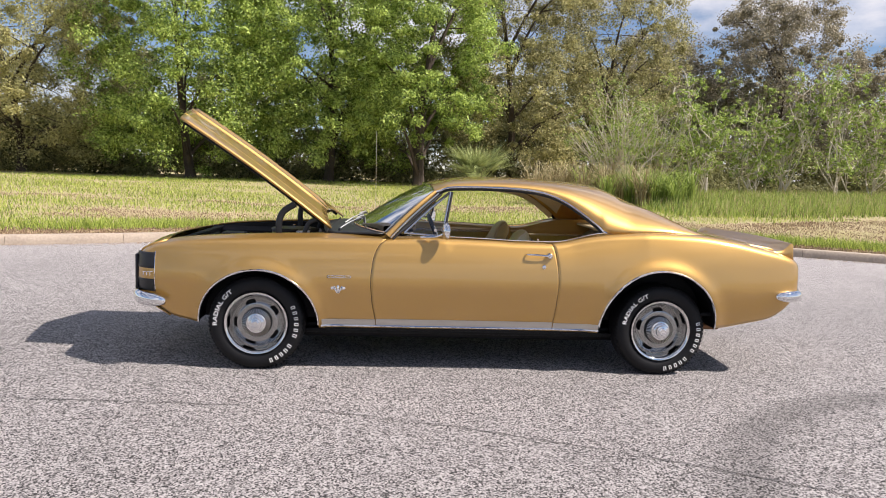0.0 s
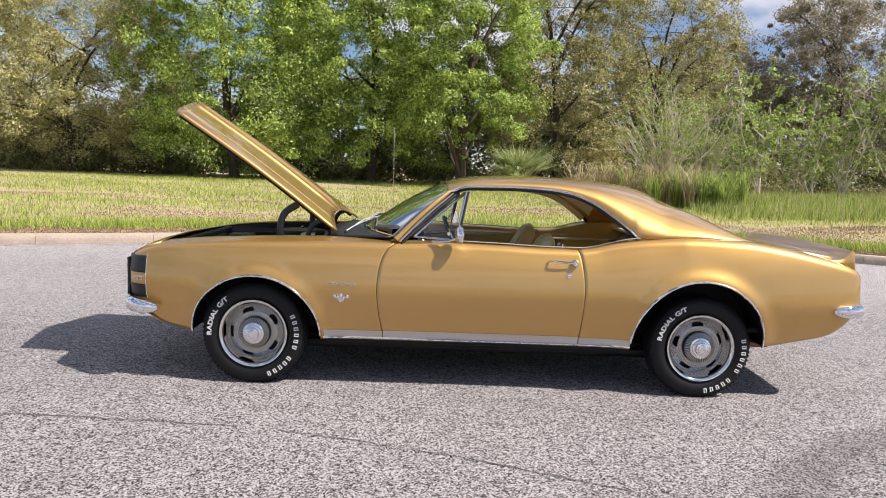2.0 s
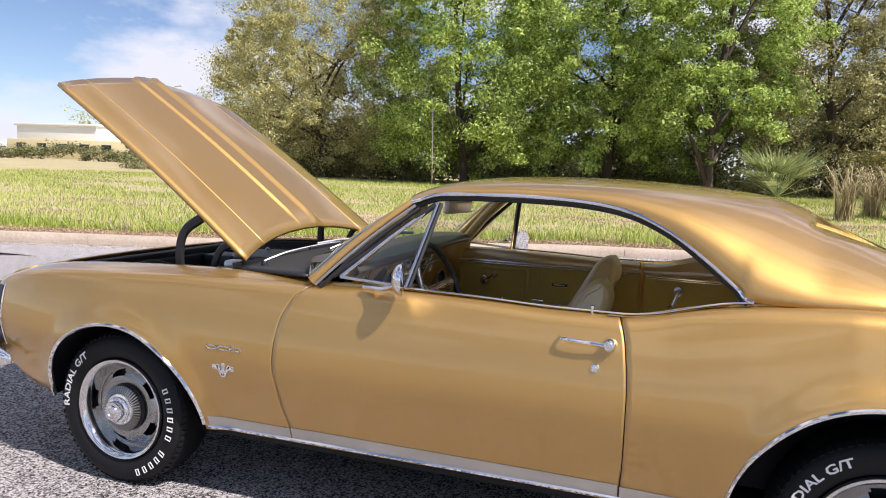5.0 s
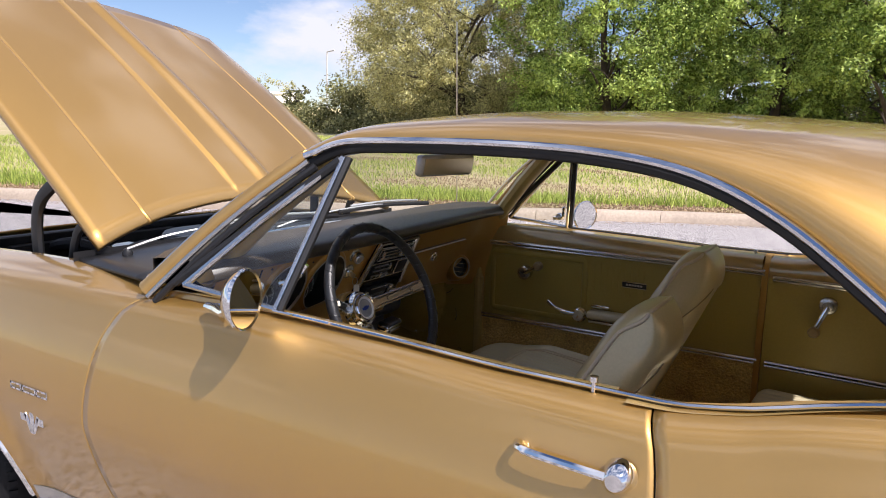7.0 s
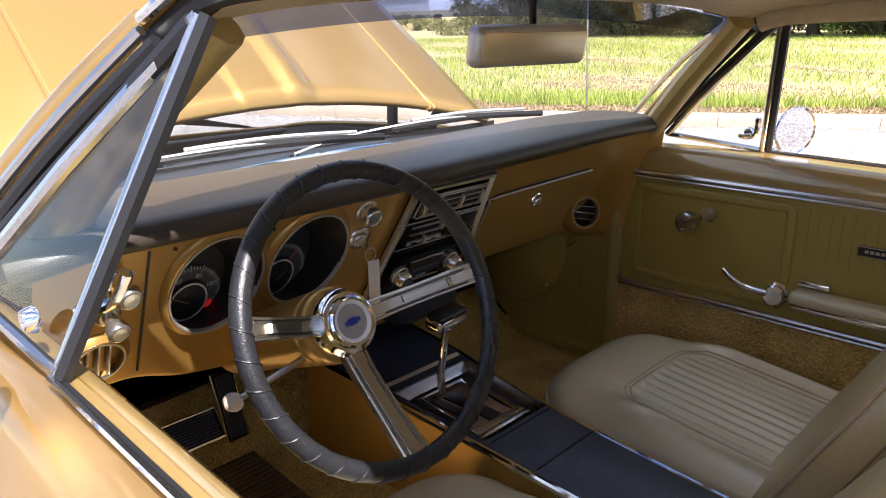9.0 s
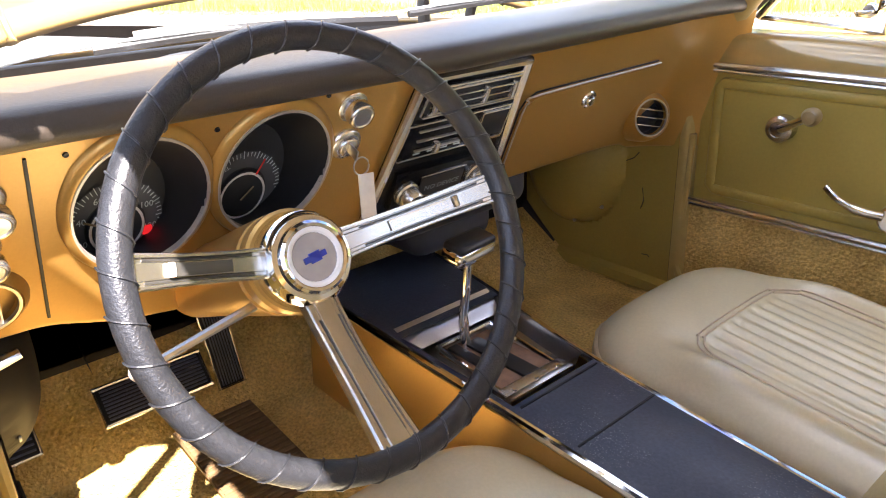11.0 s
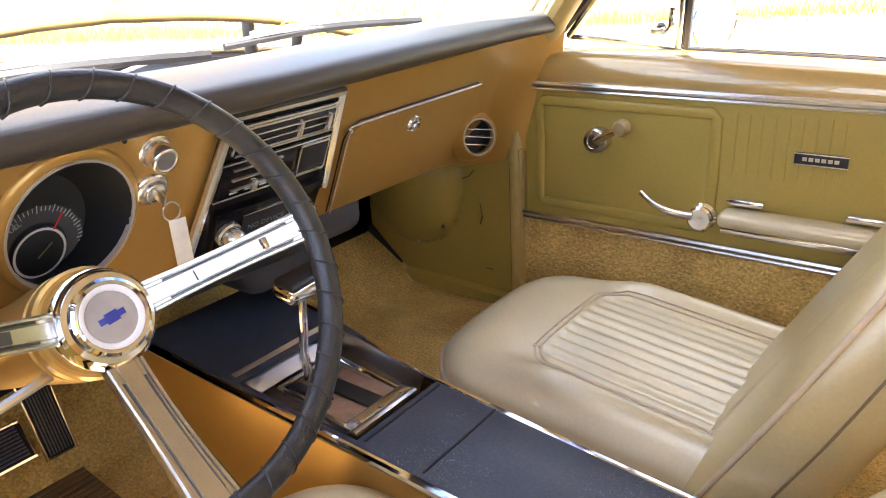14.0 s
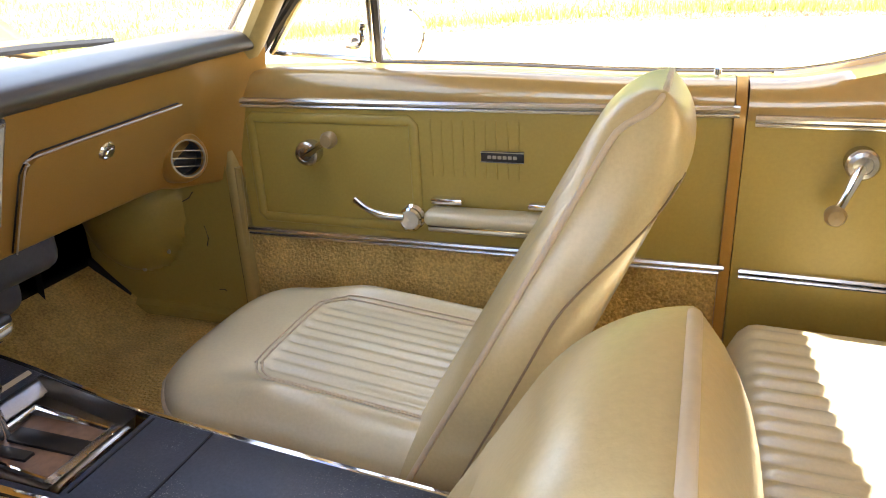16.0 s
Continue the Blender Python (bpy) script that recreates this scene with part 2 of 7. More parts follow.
def tube(pts, r, sides=10, up=(0, 0, 1), flat=1.0, closed=False, caps=True):
    """A swept round or oval bar. r: one radius or one for each point; flat: its height along up against its width."""
    pts = [Vector(p) for p in pts]
    rs = r if isinstance(r, (list, tuple)) else [r] * len(pts)
    rows, n = [], len(pts)
    for i, p in enumerate(pts):
        a, b = (pts[(i - 1) % n], pts[(i + 1) % n]) if closed else (pts[max(i - 1, 0)], pts[min(i + 1, n - 1)])
        d = (b - a).normalized()
        s = d.cross(Vector(up))
        s = s.normalized() if s.length > 1e-6 else d.orthogonal().normalized()
        u = s.cross(d)
        rows.append([p + (s * math.cos(k) + u * math.sin(k) * flat) * rs[i] for k in np.linspace(0, 2 * math.pi, sides, endpoint=False)])
    if closed:
        rows.append(rows[0])
    v, f = grid(rows, True)
    if caps and not closed:
        f += [tuple(reversed(range(sides))), tuple(range((n - 1) * sides, n * sides))]
    return v, f


def lathe(profile, sides=32, axis="y"):
    """profile: (radius, along) pairs turned about an axis; along grows against the viewer for the axis -y."""
    rows = []
    for r, h in profile:
        ring = []
        for k in np.linspace(0, 2 * math.pi, sides, endpoint=False):
            c, s = r * math.cos(k), r * math.sin(k)
            ring.append({"y": (c, -h, s), "z": (c, s, h), "x": (h, c, s)}[axis])
        rows.append(ring)
    return grid(rows, True)


def disc(r, sides=24, at=(0, 0, 0), axis="y"):
    ring = [{"y": (r * math.cos(k), 0, r * math.sin(k)), "z": (r * math.cos(k), r * math.sin(k), 0), "x": (0, r * math.cos(k), r * math.sin(k))}[axis] for k in np.linspace(0, 2 * math.pi, sides, endpoint=False)]
    return [tuple(Vector(p) + Vector(at)) for p in ring], [tuple(range(sides))]


def lettering(text, size, bold=0.0):
    """The flat outline of a word, centred, as triangles in the xy plane."""
    cu = bpy.data.curves.new("word", "FONT")
    cu.body, cu.size, cu.align_x, cu.align_y, cu.resolution_u, cu.offset = text, size, "CENTER", "CENTER", 2, size * bold
    ob = new("word", cu)
    bpy.context.view_layer.update()
    me = bpy.data.meshes.new_from_object(ob.evaluated_get(bpy.context.evaluated_depsgraph_get()))
    geo = [tuple(v.co) for v in me.vertices], [tuple(p.vertices) for p in me.polygons]
    bpy.data.objects.remove(ob)
    bpy.data.curves.remove(cu)
    bpy.data.meshes.remove(me)
    return geo

# ---- the car: outside ----
car = tagged(new("car"), "gold metallic two-door hardtop coupe with its bonnet open, standing on asphalt", "car")
car.location = (1.4, 0, 0)
car.matrix_basis = pose(1.4, 0, 0)
WB = 2.746
half_width = smooth_curve([-0.80, -0.76, -0.70, -0.60, -0.40, 0.0, 0.5, 1.0, 1.6, 2.0, 2.4, 2.75, 3.1, 3.4, 3.6, 3.69, 3.72], [0.70, 0.765, 0.812, 0.838, 0.868, 0.886, 0.888, 0.884, 0.882, 0.886, 0.902, 0.906, 0.892, 0.864, 0.832, 0.80, 0.77])
shoulder = smooth_curve([-0.80, -0.74, -0.66, -0.558, -0.378, -0.016, 0.35, 0.87, 1.13, 1.47, 1.75, 1.96, 2.06, 2.17, 2.27, 2.42, 2.66, 2.93, 3.21, 3.41, 3.62, 3.72], [0.74, 0.778, 0.806, 0.832, 0.853, 0.873, 0.885, 0.893, 0.900, 0.896, 0.888, 0.888, 0.900, 0.926, 0.946, 0.962, 0.975, 0.968, 0.933, 0.892, 0.842, 0.80])
inner_y = smooth_curve([-0.80, -0.6, 0.4, 0.72, 0.80, 0.90, 2.0, 2.33, 2.6, 2.9, 3.1, 3.3, 3.72], [0.60, 0.655, 0.675, 0.70, 0.76, 0.765, 0.765, 0.765, 0.775, 0.745, 0.70, 0.675, 0.66])
inner_z = smooth_curve([-0.80, 0.5, 0.85, 2.0, 2.3, 2.6, 2.9, 3.3, 3.72], [0.012, 0.02, 0.012, 0.004, 0.010, 0.0, 0.002, 0.012, 0.014])
low_front = smooth_curve([-0.80, -0.70, -0.637, -0.58, -0.50, -0.36], [0.50, 0.46, 0.405, 0.358, 0.328, 0.305])
low_rear = smooth_curve([3.08, 3.17, 3.31, 3.51, 3.61, 3.69, 3.72], [0.335, 0.337, 0.362, 0.405, 0.47, 0.57, 0.60])
ARCH_F, ARCH_R = (0.012, 0.300, 0.392, 0.372), (2.700, 0.318, 0.407, 0.410)
gap_front = smooth_curve([0.26, 0.30, 0.50, 0.61, 0.74, 0.835, 0.875, 0.91], [0.785, 0.782, 0.750, 0.742, 0.753, 0.786, 0.824, 0.90])
gap_rear = smooth_curve([0.26, 0.31, 0.44, 0.63, 0.82, 0.89, 0.93], [1.978, 1.980, 1.990, 1.993, 1.974, 1.950, 1.93])


def arch_edge(x):
    """The height of the body's lower edge."""
    for cx, cz, a, b in (ARCH_F, ARCH_R):
        if abs(x - cx) < a:
            return cz + b * math.sqrt(max(0.0, 1 - ((x - cx) / a) ** 2))
    if x < 0:
        return low_front(x)
    return low_rear(x) if x > 3 else 0.284


def side_y(x, z):
    w, crest = half_width(x), 0.60
    w -= 0.055 * (crest - z) + 0.36 * max(0.0, crest - z) ** 1.3 if z < crest else 1.0 * (z - crest) ** 2 * (0.62 if x > 2.6 else 0.62 + 0.38 * min(1, (2.6 - x) / 0.5))
    for cx, cz, a, b in (ARCH_F, ARCH_R):
        d = (math.hypot((x - cx) / a, (z - cz) / b) - 1) * 0.39
        if d < 0.2 and z > 0.28:
            w += 0.022 * math.exp(-(max(d, 0) / 0.055) ** 2)
    return w


def section(x, xa=None, n=22, warp=None):
    """Points of the left body side at x, from the lower edge over the shoulder to the inner edge."""
    lo, top = arch_edge(x), shoulder(x)
    zs = top - 0.045
    pts = []
    for i in range(n):
        z = lo + (zs - lo) * i / (n - 1)
        xx = warp(x, z) if warp else x
        pts.append((xx, -side_y(xx, z), z))
    w0 = side_y(x, zs)
    for k in range(1, 7):
        a = k / 6 * math.pi / 2
        z = zs + 0.045 * math.sin(a)
        xx = warp(x, z) if warp else x
        pts.append((xx, -(w0 - 0.012 * math.sin(a) - 0.05 * (1 - math.cos(a))), z))
    y1, z1 = w0 - 0.062, top
    yi, zi = min(inner_y(x), y1 - 0.004), top + inner_z(x)
    for k in range(1, 6):
        s = k / 5
        xx = warp(x, z1) if warp else x
        pts.append((xx, -(y1 + (yi - y1) * s), z1 + (zi - z1) * math.sin(s * math.pi / 2)))
    return pts


def panel(x0, x1, warp=None, step=0.02):
    xs = list(np.arange(x0, x1, step)) + [x1]
    for cx, cz, a, b in (ARCH_F, ARCH_R):
        for e in (cx - a, cx + a):
            if x0 < e < x1:
                xs += [e - 0.0006, e + 0.0006, e + 0.004 * (1 if e < cx else -1), e + 0.010 * (1 if e < cx else -1)]
    return grid([section(x, warp=warp) for x in sorted(set(round(float(x), 5) for x in xs))])


def toward(gap, x_ref, side, reach, slit):
    """Bends the columns near a shut line on to its curve."""
    def warp(x, z):
        s = 1 - min(1.0, abs(x - x_ref) / reach)
        return x + s * (gap(z) - x_ref + slit * side)
    return warp


def door_warp(x, z):
    s = (x - 0.77) / (1.98 - 0.77)
    a, b = gap_front(z) + 0.0017, gap_rear(z) - 0.0017
    return a + (b - a) * s


fender_geo = panel(-0.795, 0.77, toward(gap_front, 0.77, -1, 0.33, 0.0017))
door_geo = panel(0.77, 1.98, door_warp)
quarter_geo = panel(1.98, 3.715, toward(gap_rear, 1.98, 1, 0.28, 0.0017))
for nm, geo, lab in (("front_fender", fender_geo, "gold front wing with a chromed wheel arch lip"), ("door", door_geo, "closed gold door with its window wound down"), ("quarter_panel", quarter_geo, "gold rear wing flowing into the roof pillar")):
    shape(nm, flipped(geo), PAINT, car, label=lab, angle=50, solid=0.012)
    shape(nm, flipped(mirrored(flipped(flipped(geo)))), PAINT, car, angle=50, solid=0.012)

# dark liner behind the shut lines, and the wheel houses
for sy in (-1, 1):
    for gap, nm in ((gap_front, "front_door_jamb"), (gap_rear, "rear_door_jamb")):
        rows = []
        for z in np.linspace(0.28, 0.842, 20):
            x = gap(z)
            y = side_y(x, min(z, 0.85)) - 0.013
            rows.append([(x - 0.03, sy * y, z), (x + 0.03, sy * y, z)])
        shape(nm, grid(rows), SEAL, car)
    for (cx, cz, a, b), nm in ((ARCH_F, "front_wheel_house"), (ARCH_R, "rear_wheel_house")):
        rows = []
        for t in np.linspace(0.03, math.pi - 0.03, 28):
            x, z = cx + (a + 0.004) * math.cos(t), cz + (b + 0.004) * math.sin(t)
            rows.append([(x, sy * (side_y(x, max(z, 0.3)) - 0.012), z), (x, sy * 0.60, z)])
        wall = [(cx + (a + 0.004) * math.cos(t), sy * 0.60, cz + (b + 0.004) * math.sin(t)) for t in np.linspace(0.03, math.pi - 0.03, 28)]
        shape(nm, join(grid(rows), (wall, [tuple(range(28))])), BAY, car)
        lip = [(cx + (a - 0.001) * math.cos(t), sy * (side_y(cx + a * math.cos(t), cz + b * math.sin(t)) + 0.002), cz + (b - 0.001) * math.sin(t)) for t in np.linspace(0.02, math.pi - 0.02, 60)]
        shape("wheel_arch_trim", tube(lip, 0.0075, 6, up=(0, 1, 0)), CHROME, car, label="thin chrome wheel arch moulding")

# sills with ribbed bright mouldings
def sill_strip(x0, x1, z0, z1, out, nm, material, tilt=0.0, n=30):
    for sy in (-1, 1):
        rows = []
        for x in np.linspace(x0, x1, n):
            rows.append([(x, sy * (side_y(x, z) + o), z) for z, o in ((z0, -0.004), (z0 + 0.001, out), (z1 - 0.001, out), (z1, -0.004))])
        shape(nm, rows and (flipped(grid(rows)) if sy < 0 else grid(rows)), material, car)


sill_strip(0.425, gap_front(0.32) - 0.003, 0.300, 0.346, 0.003, "sill_moulding", STEEL)
sill_strip(gap_front(0.32) + 0.003, gap_rear(0.32) - 0.003, 0.300, 0.350, 0.003, "sill_moulding", STEEL)
sill_strip(gap_rear(0.32) + 0.003, 2.292, 0.300, 0.344, 0.003, "sill_moulding", STEEL)
for sy in (-1, 1):
    for a, b in ((0.42, 2.295),):
        shape("sill_moulding_edge", tube([(x, sy * (side_y(x, 0.298) + 0.003), 0.298) for x in np.linspace(a, b, 24)], 0.007, 6), CHROME, car, label="bright lower edge of the sill moulding")
shape("floor_pan", box((2.9, 1.30, 0.05), (1.30, 0, 0.262), 0.01), BAY, car)
# unseen boxes and rails, added to darken the ground below the car
shape("underbody", join(box((2.2, 1.44, 0.03), (1.36, 0, 0.245), 0.008), *[box((3.3, 0.10, 0.10), (1.40, q * 0.50, 0.215), 0.02) for q in (-1, 1)], box((0.5, 0.9, 0.16), (2.72, 0, 0.27), 0.04), box((0.7, 0.8, 0.14), (0.1, 0, 0.25), 0.04)), BAY, car, label="unseen underbody and frame rails added to deepen the shadow")
for sy in (-1, 1):
    shape("rocker", box((1.86, 0.08, 0.035), (1.36, sy * 0.745, 0.282), 0.012), BAY, car)

# bumpers
def bumper(path, nm, h, w):
    pts = catmull(path + [(x, -y, z) for x, y, z in reversed(path[:-1])], 6)
    shape(nm, tube(pts, [w * (0.25 + 0.75 * min(1.0, min(i, len(pts) - 1 - i) / 7.0) ** 0.55) for i in range(len(pts))], 16, flat=h / w), CHROME, car, label="slim chrome bumper")


bumper([(-0.578, -0.842, 0.446), (-0.64, -0.848, 0.452), (-0.71, -0.838, 0.461), (-0.765, -0.79, 0.466), (-0.80, -0.68, 0.470), (-0.87, -0.35, 0.472), (-0.90, 0, 0.472)], "front_bumper", 0.043, 0.026)
bumper([(3.525, -0.842, 0.566), (3.59, -0.845, 0.567), (3.66, -0.828, 0.567), (3.712, -0.775, 0.567), (3.732, -0.66, 0.567), (3.742, -0.3, 0.567), (3.746, 0, 0.567)], "rear_bumper", 0.040, 0.032)

# nose, grille and tail panels
rows = [[(-0.785 - 0.08 * math.cos(y / 0.72 * 1.5), y, z) for y in np.linspace(-0.70, 0.70, 24)] for z in (0.50, 0.56, 0.66, 0.73)]
shape("grille", grid(rows), BLACK, car, label="matt black grille with closed lamp doors", solid=0.02)
for z in np.linspace(0.53, 0.71, 7):
    shape("grille_bar", tube([(-0.793 - 0.08 * math.cos(y / 0.72 * 1.5), y, z) for y in np.linspace(-0.68, 0.68, 18)], 0.006, 6), BLACK, car)
rows = [[(x - 0.08 * math.cos(y / 0.7 * 1.5), y, z) for y in np.linspace(-0.70, 0.70, 20)] for x, z in ((-0.775, 0.735), (-0.755, 0.765), (-0.70, 0.795), (-0.60, 0.825))]
shape("header_panel", grid(rows), PAINT, car, solid=0.01)
rows = [[(x - 0.08 * math.cos(y / 0.7 * 1.5), y, z) for y in np.linspace(-0.74, 0.74, 20)] for x, z in ((-0.765, 0.50), (-0.74, 0.45), (-0.66, 0.38), (-0.58, 0.33))]
shape("front_valance", grid(rows), PAINT, car, solid=0.01)
for z0, z1 in ((0.655, 0.758), (0.503, 0.585)):
    for sy in (-1, 1):
        rows = [[(x, sy * (side_y(x, z) + 0.003), z) for x in np.linspace(-0.795, -0.655, 12)] for z in np.linspace(z0, z1, 8)]
        g = grid(rows)
        shape("grille_end", g if sy < 0 else flipped(g), BLACK, car, label="black wrap-round end of the grille", solid=0.004)
for sy in (-1, 1):
    shape("trim_line", tube([(-0.652, sy * (side_y(-0.652, z) + 0.003), z) for z in np.linspace(0.50, 0.765, 12)], 0.003, 6), CHROME, car)
rows = [[(x + 0.03 * math.cos(y / 0.75 * 1.5), y, z) for y in np.linspace(-0.765, 0.765, 24)] for x, z in ((3.50, 0.40), (3.60, 0.46), (3.665, 0.56), (3.69, 0.68), (3.685, 0.80))]
shape("tail_panel", grid(rows), PAINT, car, solid=0.01)
for sy in (-1, 1):
    for k in range(2):
        shape("tail_lamp", box((0.02, 0.17, 0.09), (3.715, sy * (0.38 + 0.2 * k), 0.70), 0.01), mat("red_lens", (0.35, 0.02, 0.02), rough=0.15, coat=0.8), car)
deck = smooth_curve([2.9, 3.05, 3.25, 3.45, 3.55], [0.972, 0.958, 0.930, 0.898, 0.882])
rows = [[(x + 0.02 * math.cos(y / 0.7 * 1.5), y, deck(x) - 0.012 * (abs(y) / 0.7) ** 2) for y in np.linspace(-0.70, 0.70, 26)] for x in np.linspace(2.98, 3.55, 24)]
shape("boot_lid", grid(rows), PAINT, car, angle=60, solid=0.012)
# upswept tail lip across the boot lid, running down into both wings
def tail_floor(x, a):
    k = min(1.0, max(0.0, (a - 0.50) / 0.20))
    return shoulder(x) + 0.004 + 0.020 * (1 - k * k * (3 - 2 * k))


rows = []
for y in [-0.752, -0.748, -0.742] + list(np.linspace(-0.736, 0.736, 57)) + [0.742, 0.748, 0.752]:
    k = min(1.0, max(0.0, (0.752 - abs(y)) / 0.014))
    k = k ** 0.6
    bow = 0.05 * math.cos(y / 0.80 * 1.5)
    x0, x1 = 3.530 + 0.3 * bow, 3.658 + bow
    tip = 0.925 + 0.012 * math.cos(y / 0.80 * 1.5)
    row = []
    for x, f in ((x0 - 0.10, -0.06), (x0 - 0.05, 0.0), (x0, 0.05), (x0 + 0.04, 0.16), (x0 + 0.07, 0.34), (x0 + 0.095, 0.60), (x1 - 0.012, 0.96), (x1, 1.0), (x1 + 0.010, 0.90)):
        low = tail_floor(x, abs(y)) - 0.012 * (1 - k)
        row.append((x, y, low + (tip - low) * f * k))
    rows.append(row + [(x1 + 0.018, y, 0.79)])
shape("tail_spoiler", grid(rows), PAINT, car, angle=40, label="gold upswept tail spoiler across the boot lid", solid=0.006)

# roof with its pillars and rear window
rail = [(1.155, 0.640, 1.190), (1.24, 0.622, 1.232), (1.35, 0.614, 1.243), (1.60, 0.610, 1.246), (1.80, 0.614, 1.237), (1.95, 0.630, 1.211), (2.08, 0.660, 1.155), (2.20, 0.703, 1.073), (2.285, 0.740, 1.005), (2.335, 0.768, 0.968), (2.50, 0.776, 0.966), (2.70, 0.772, 0.972), (2.88, 0.748, 0.966), (3.02, 0.712, 0.957), (3.10, 0.695, 0.948)]
crown_z = smooth_curve([1.10, 1.25, 1.40, 1.56, 1.80, 2.0, 2.25, 2.45, 2.60, 2.75, 2.86, 3.0, 3.10], [1.248, 1.286, 1.305, 1.314, 1.316, 1.309, 1.292, 1.264, 1.222, 1.154, 1.095, 1.018, 0.966])
crown_x = [1.13, 1.235, 1.36, 1.60, 1.80, 1.96, 2.11, 2.26, 2.38, 2.48, 2.61, 2.73, 2.85, 3.00, 3.10]
edge = catmull(rail, 5)
spine = [p.x for p in catmull([(x, 0, 0) for x in crown_x], 5)]
rows = []
for e, cx in zip(edge, spine):
    half = []
    zc = crown_z(cx)
    power = 2.5 - 0.75 * min(1.0, max(0.0, (e.x - 2.1) / 0.4))
    for k in range(15):
        a = k / 14 * math.pi / 2
        y = e.y * math.cos(a) ** (2 / power)
        z = e.z + (zc - e.z) * math.sin(a) ** (2 / power)
        x = e.x + (cx - e.x) * (1 - abs(y) / e.y) ** 0.8
        if e.x > 2.3:
            z -= 0.03 * min(1.0, (e.x - 2.3) / 0.25) * max(0.0, 1 - abs(y) / 0.40) ** 0.8
        half.append((x, -y, z))
    rows.append(half + [(x, -y, z) for x, y, z in reversed(half[:-1])])
rows_roof = rows
verts, faces = grid(rows)
across = len(rows[0]) - 1
panes = {i for i, f in enumerate(faces) if 49 <= i // across <= 66 and 9 <= i % across <= across - 10}
shape("roof", flipped((verts, [f for i, f in enumerate(faces) if i not in panes])), PAINT, car, label="gold hardtop roof sweeping down into broad rear pillars", angle=60, solid=0.02)
shape("rear_window", flipped((verts, [faces[i] for i in sorted(panes)])), GLASS, car, label="raked rear window").visible_shadow = False

# windscreen and front pillars
def screen(u, v):
    y0, y1 = 0.765 * u, 0.625 * u
    bx, tx = 0.60 + 0.235 * u * u, 1.115 + 0.055 * u * u
    bz, tz = 0.935 - 0.012 * u * u, 1.248 - 0.045 * u * u
    return bx + (tx - bx) * v, y0 + (y1 - y0) * v, bz + (tz - bz) * v + 0.02 * math.sin(v * math.pi)


shape("windscreen", grid([[screen(u, v) for u in np.linspace(-1, 1, 25)] for v in np.linspace(0, 1, 10)]), GLASS, car, label="raked curved windscreen").visible_shadow = False
SHADE = glass_mat("shade_band", (0.25, 0.30, 0.55))
shape("shade_band", grid([[tuple(Vector(screen(u, v)) + Vector((0.004, 0, -0.004))) for u in np.linspace(-0.98, 0.98, 25)] for v in np.linspace(0.86, 0.995, 5)]), SHADE, car, label="blue tinted band along the top of the windscreen").visible_shadow = False
for sy in (-1, 1):
    base, tip = Vector((0.845, sy * 0.785, 0.905)), Vector((1.165, sy * 0.630, 1.204))
    line = [base.lerp(tip, k / 8) + Vector((0, sy * 0.006 * math.sin(k / 8 * math.pi), 0.012 * math.sin(k / 8 * math.pi))) for k in range(9)]
    shape("windscreen_pillar", tube(line, [0.020, 0.017, 0.016, 0.015, 0.015, 0.015, 0.015, 0.014, 0.012], 10, up=(0, 1, 0), flat=0.9), PAINT, car)
    shape("pillar_trim", tube([p + Vector((0.022, sy * 0.014, -0.010)) for p in line], 0.0058, 8), STEEL, car)
    shape("pillar_rubber", tube([p + Vector((0.036, sy * 0.006, -0.020)) for p in line], 0.0085, 8), SEAL, car)
    shape("screen_trim", tube([tuple(Vector(screen(sy * 0.985, v)) + Vector((0, sy * 0.004, 0.006))) for v in np.linspace(0, 1, 8)], 0.006, 6), STEEL, car)
    drip = [tip + Vector((-0.03, sy * 0.004, -0.01))] + [Vector((p.x, sy * (p.y + 0.006), p.z - 0.002)) for p in edge[3:46]]
    shape("drip_rail", tube(drip, 0.0066, 8, up=(0, 1, 0), flat=0.8), CHROME, car, label="chrome moulding along the roof edge")
    seal = [Vector((p.x + 0.002, sy * (p.y - 0.010), p.z - 0.015)) for p in edge[1:45]]
    shape("window_seal", tube(seal, 0.0115, 8, up=(0, 1, 0), flat=0.8), SEAL, car, label="black rubber window seal")
    belt = [(x, sy * 0.772, shoulder(x) + inner_z(x) + 0.003) for x in np.linspace(1.21, 2.33, 28)]
    shape("belt_moulding", tube(belt, 0.0034, 6), CHROME, car)
    shape("belt_seal", tube([(x, y - sy * 0.006, z - 0.002) for x, y, z in belt], 0.0032, 6), SEAL, car)
shape("screen_trim", tube([tuple(Vector(screen(u, 0)) + Vector((-0.006, 0, 0.002))) for u in np.linspace(-1, 1, 25)], 0.008, 6), CHROME, car)
shape("screen_trim", tube([tuple(Vector(screen(u, 1)) + Vector((-0.004, 0, 0.004))) for u in np.linspace(-1, 1, 25)], 0.010, 6), CHROME, car)

# cowl panel between bonnet and windscreen
rows = []
for u in np.linspace(-1, 1, 25):
    bx, by, bz = screen(u, 0)
    hx = 0.445 - 0.075 * (1 - u * u)
    rows.append([(hx + (bx - 0.008 - hx) * s, by * (0.90 + 0.1 * s), 0.902 + 0.012 * (1 - u * u) + (bz - 0.012 - 0.902 - 0.012 * (1 - u * u)) * s) for s in np.linspace(0, 1, 7)])
shape("cowl", flipped(grid(rows)), BLACK, car, label="black cowl panel with wiper spindles", solid=0.01)

# bonnet, propped open
HINGE = Vector((0.463, 0, 0.933))
ALONG = Vector((-0.989, 0, 0.692)).normalized()
OUT = Vector((ALONG.z, 0, -ALONG.x))


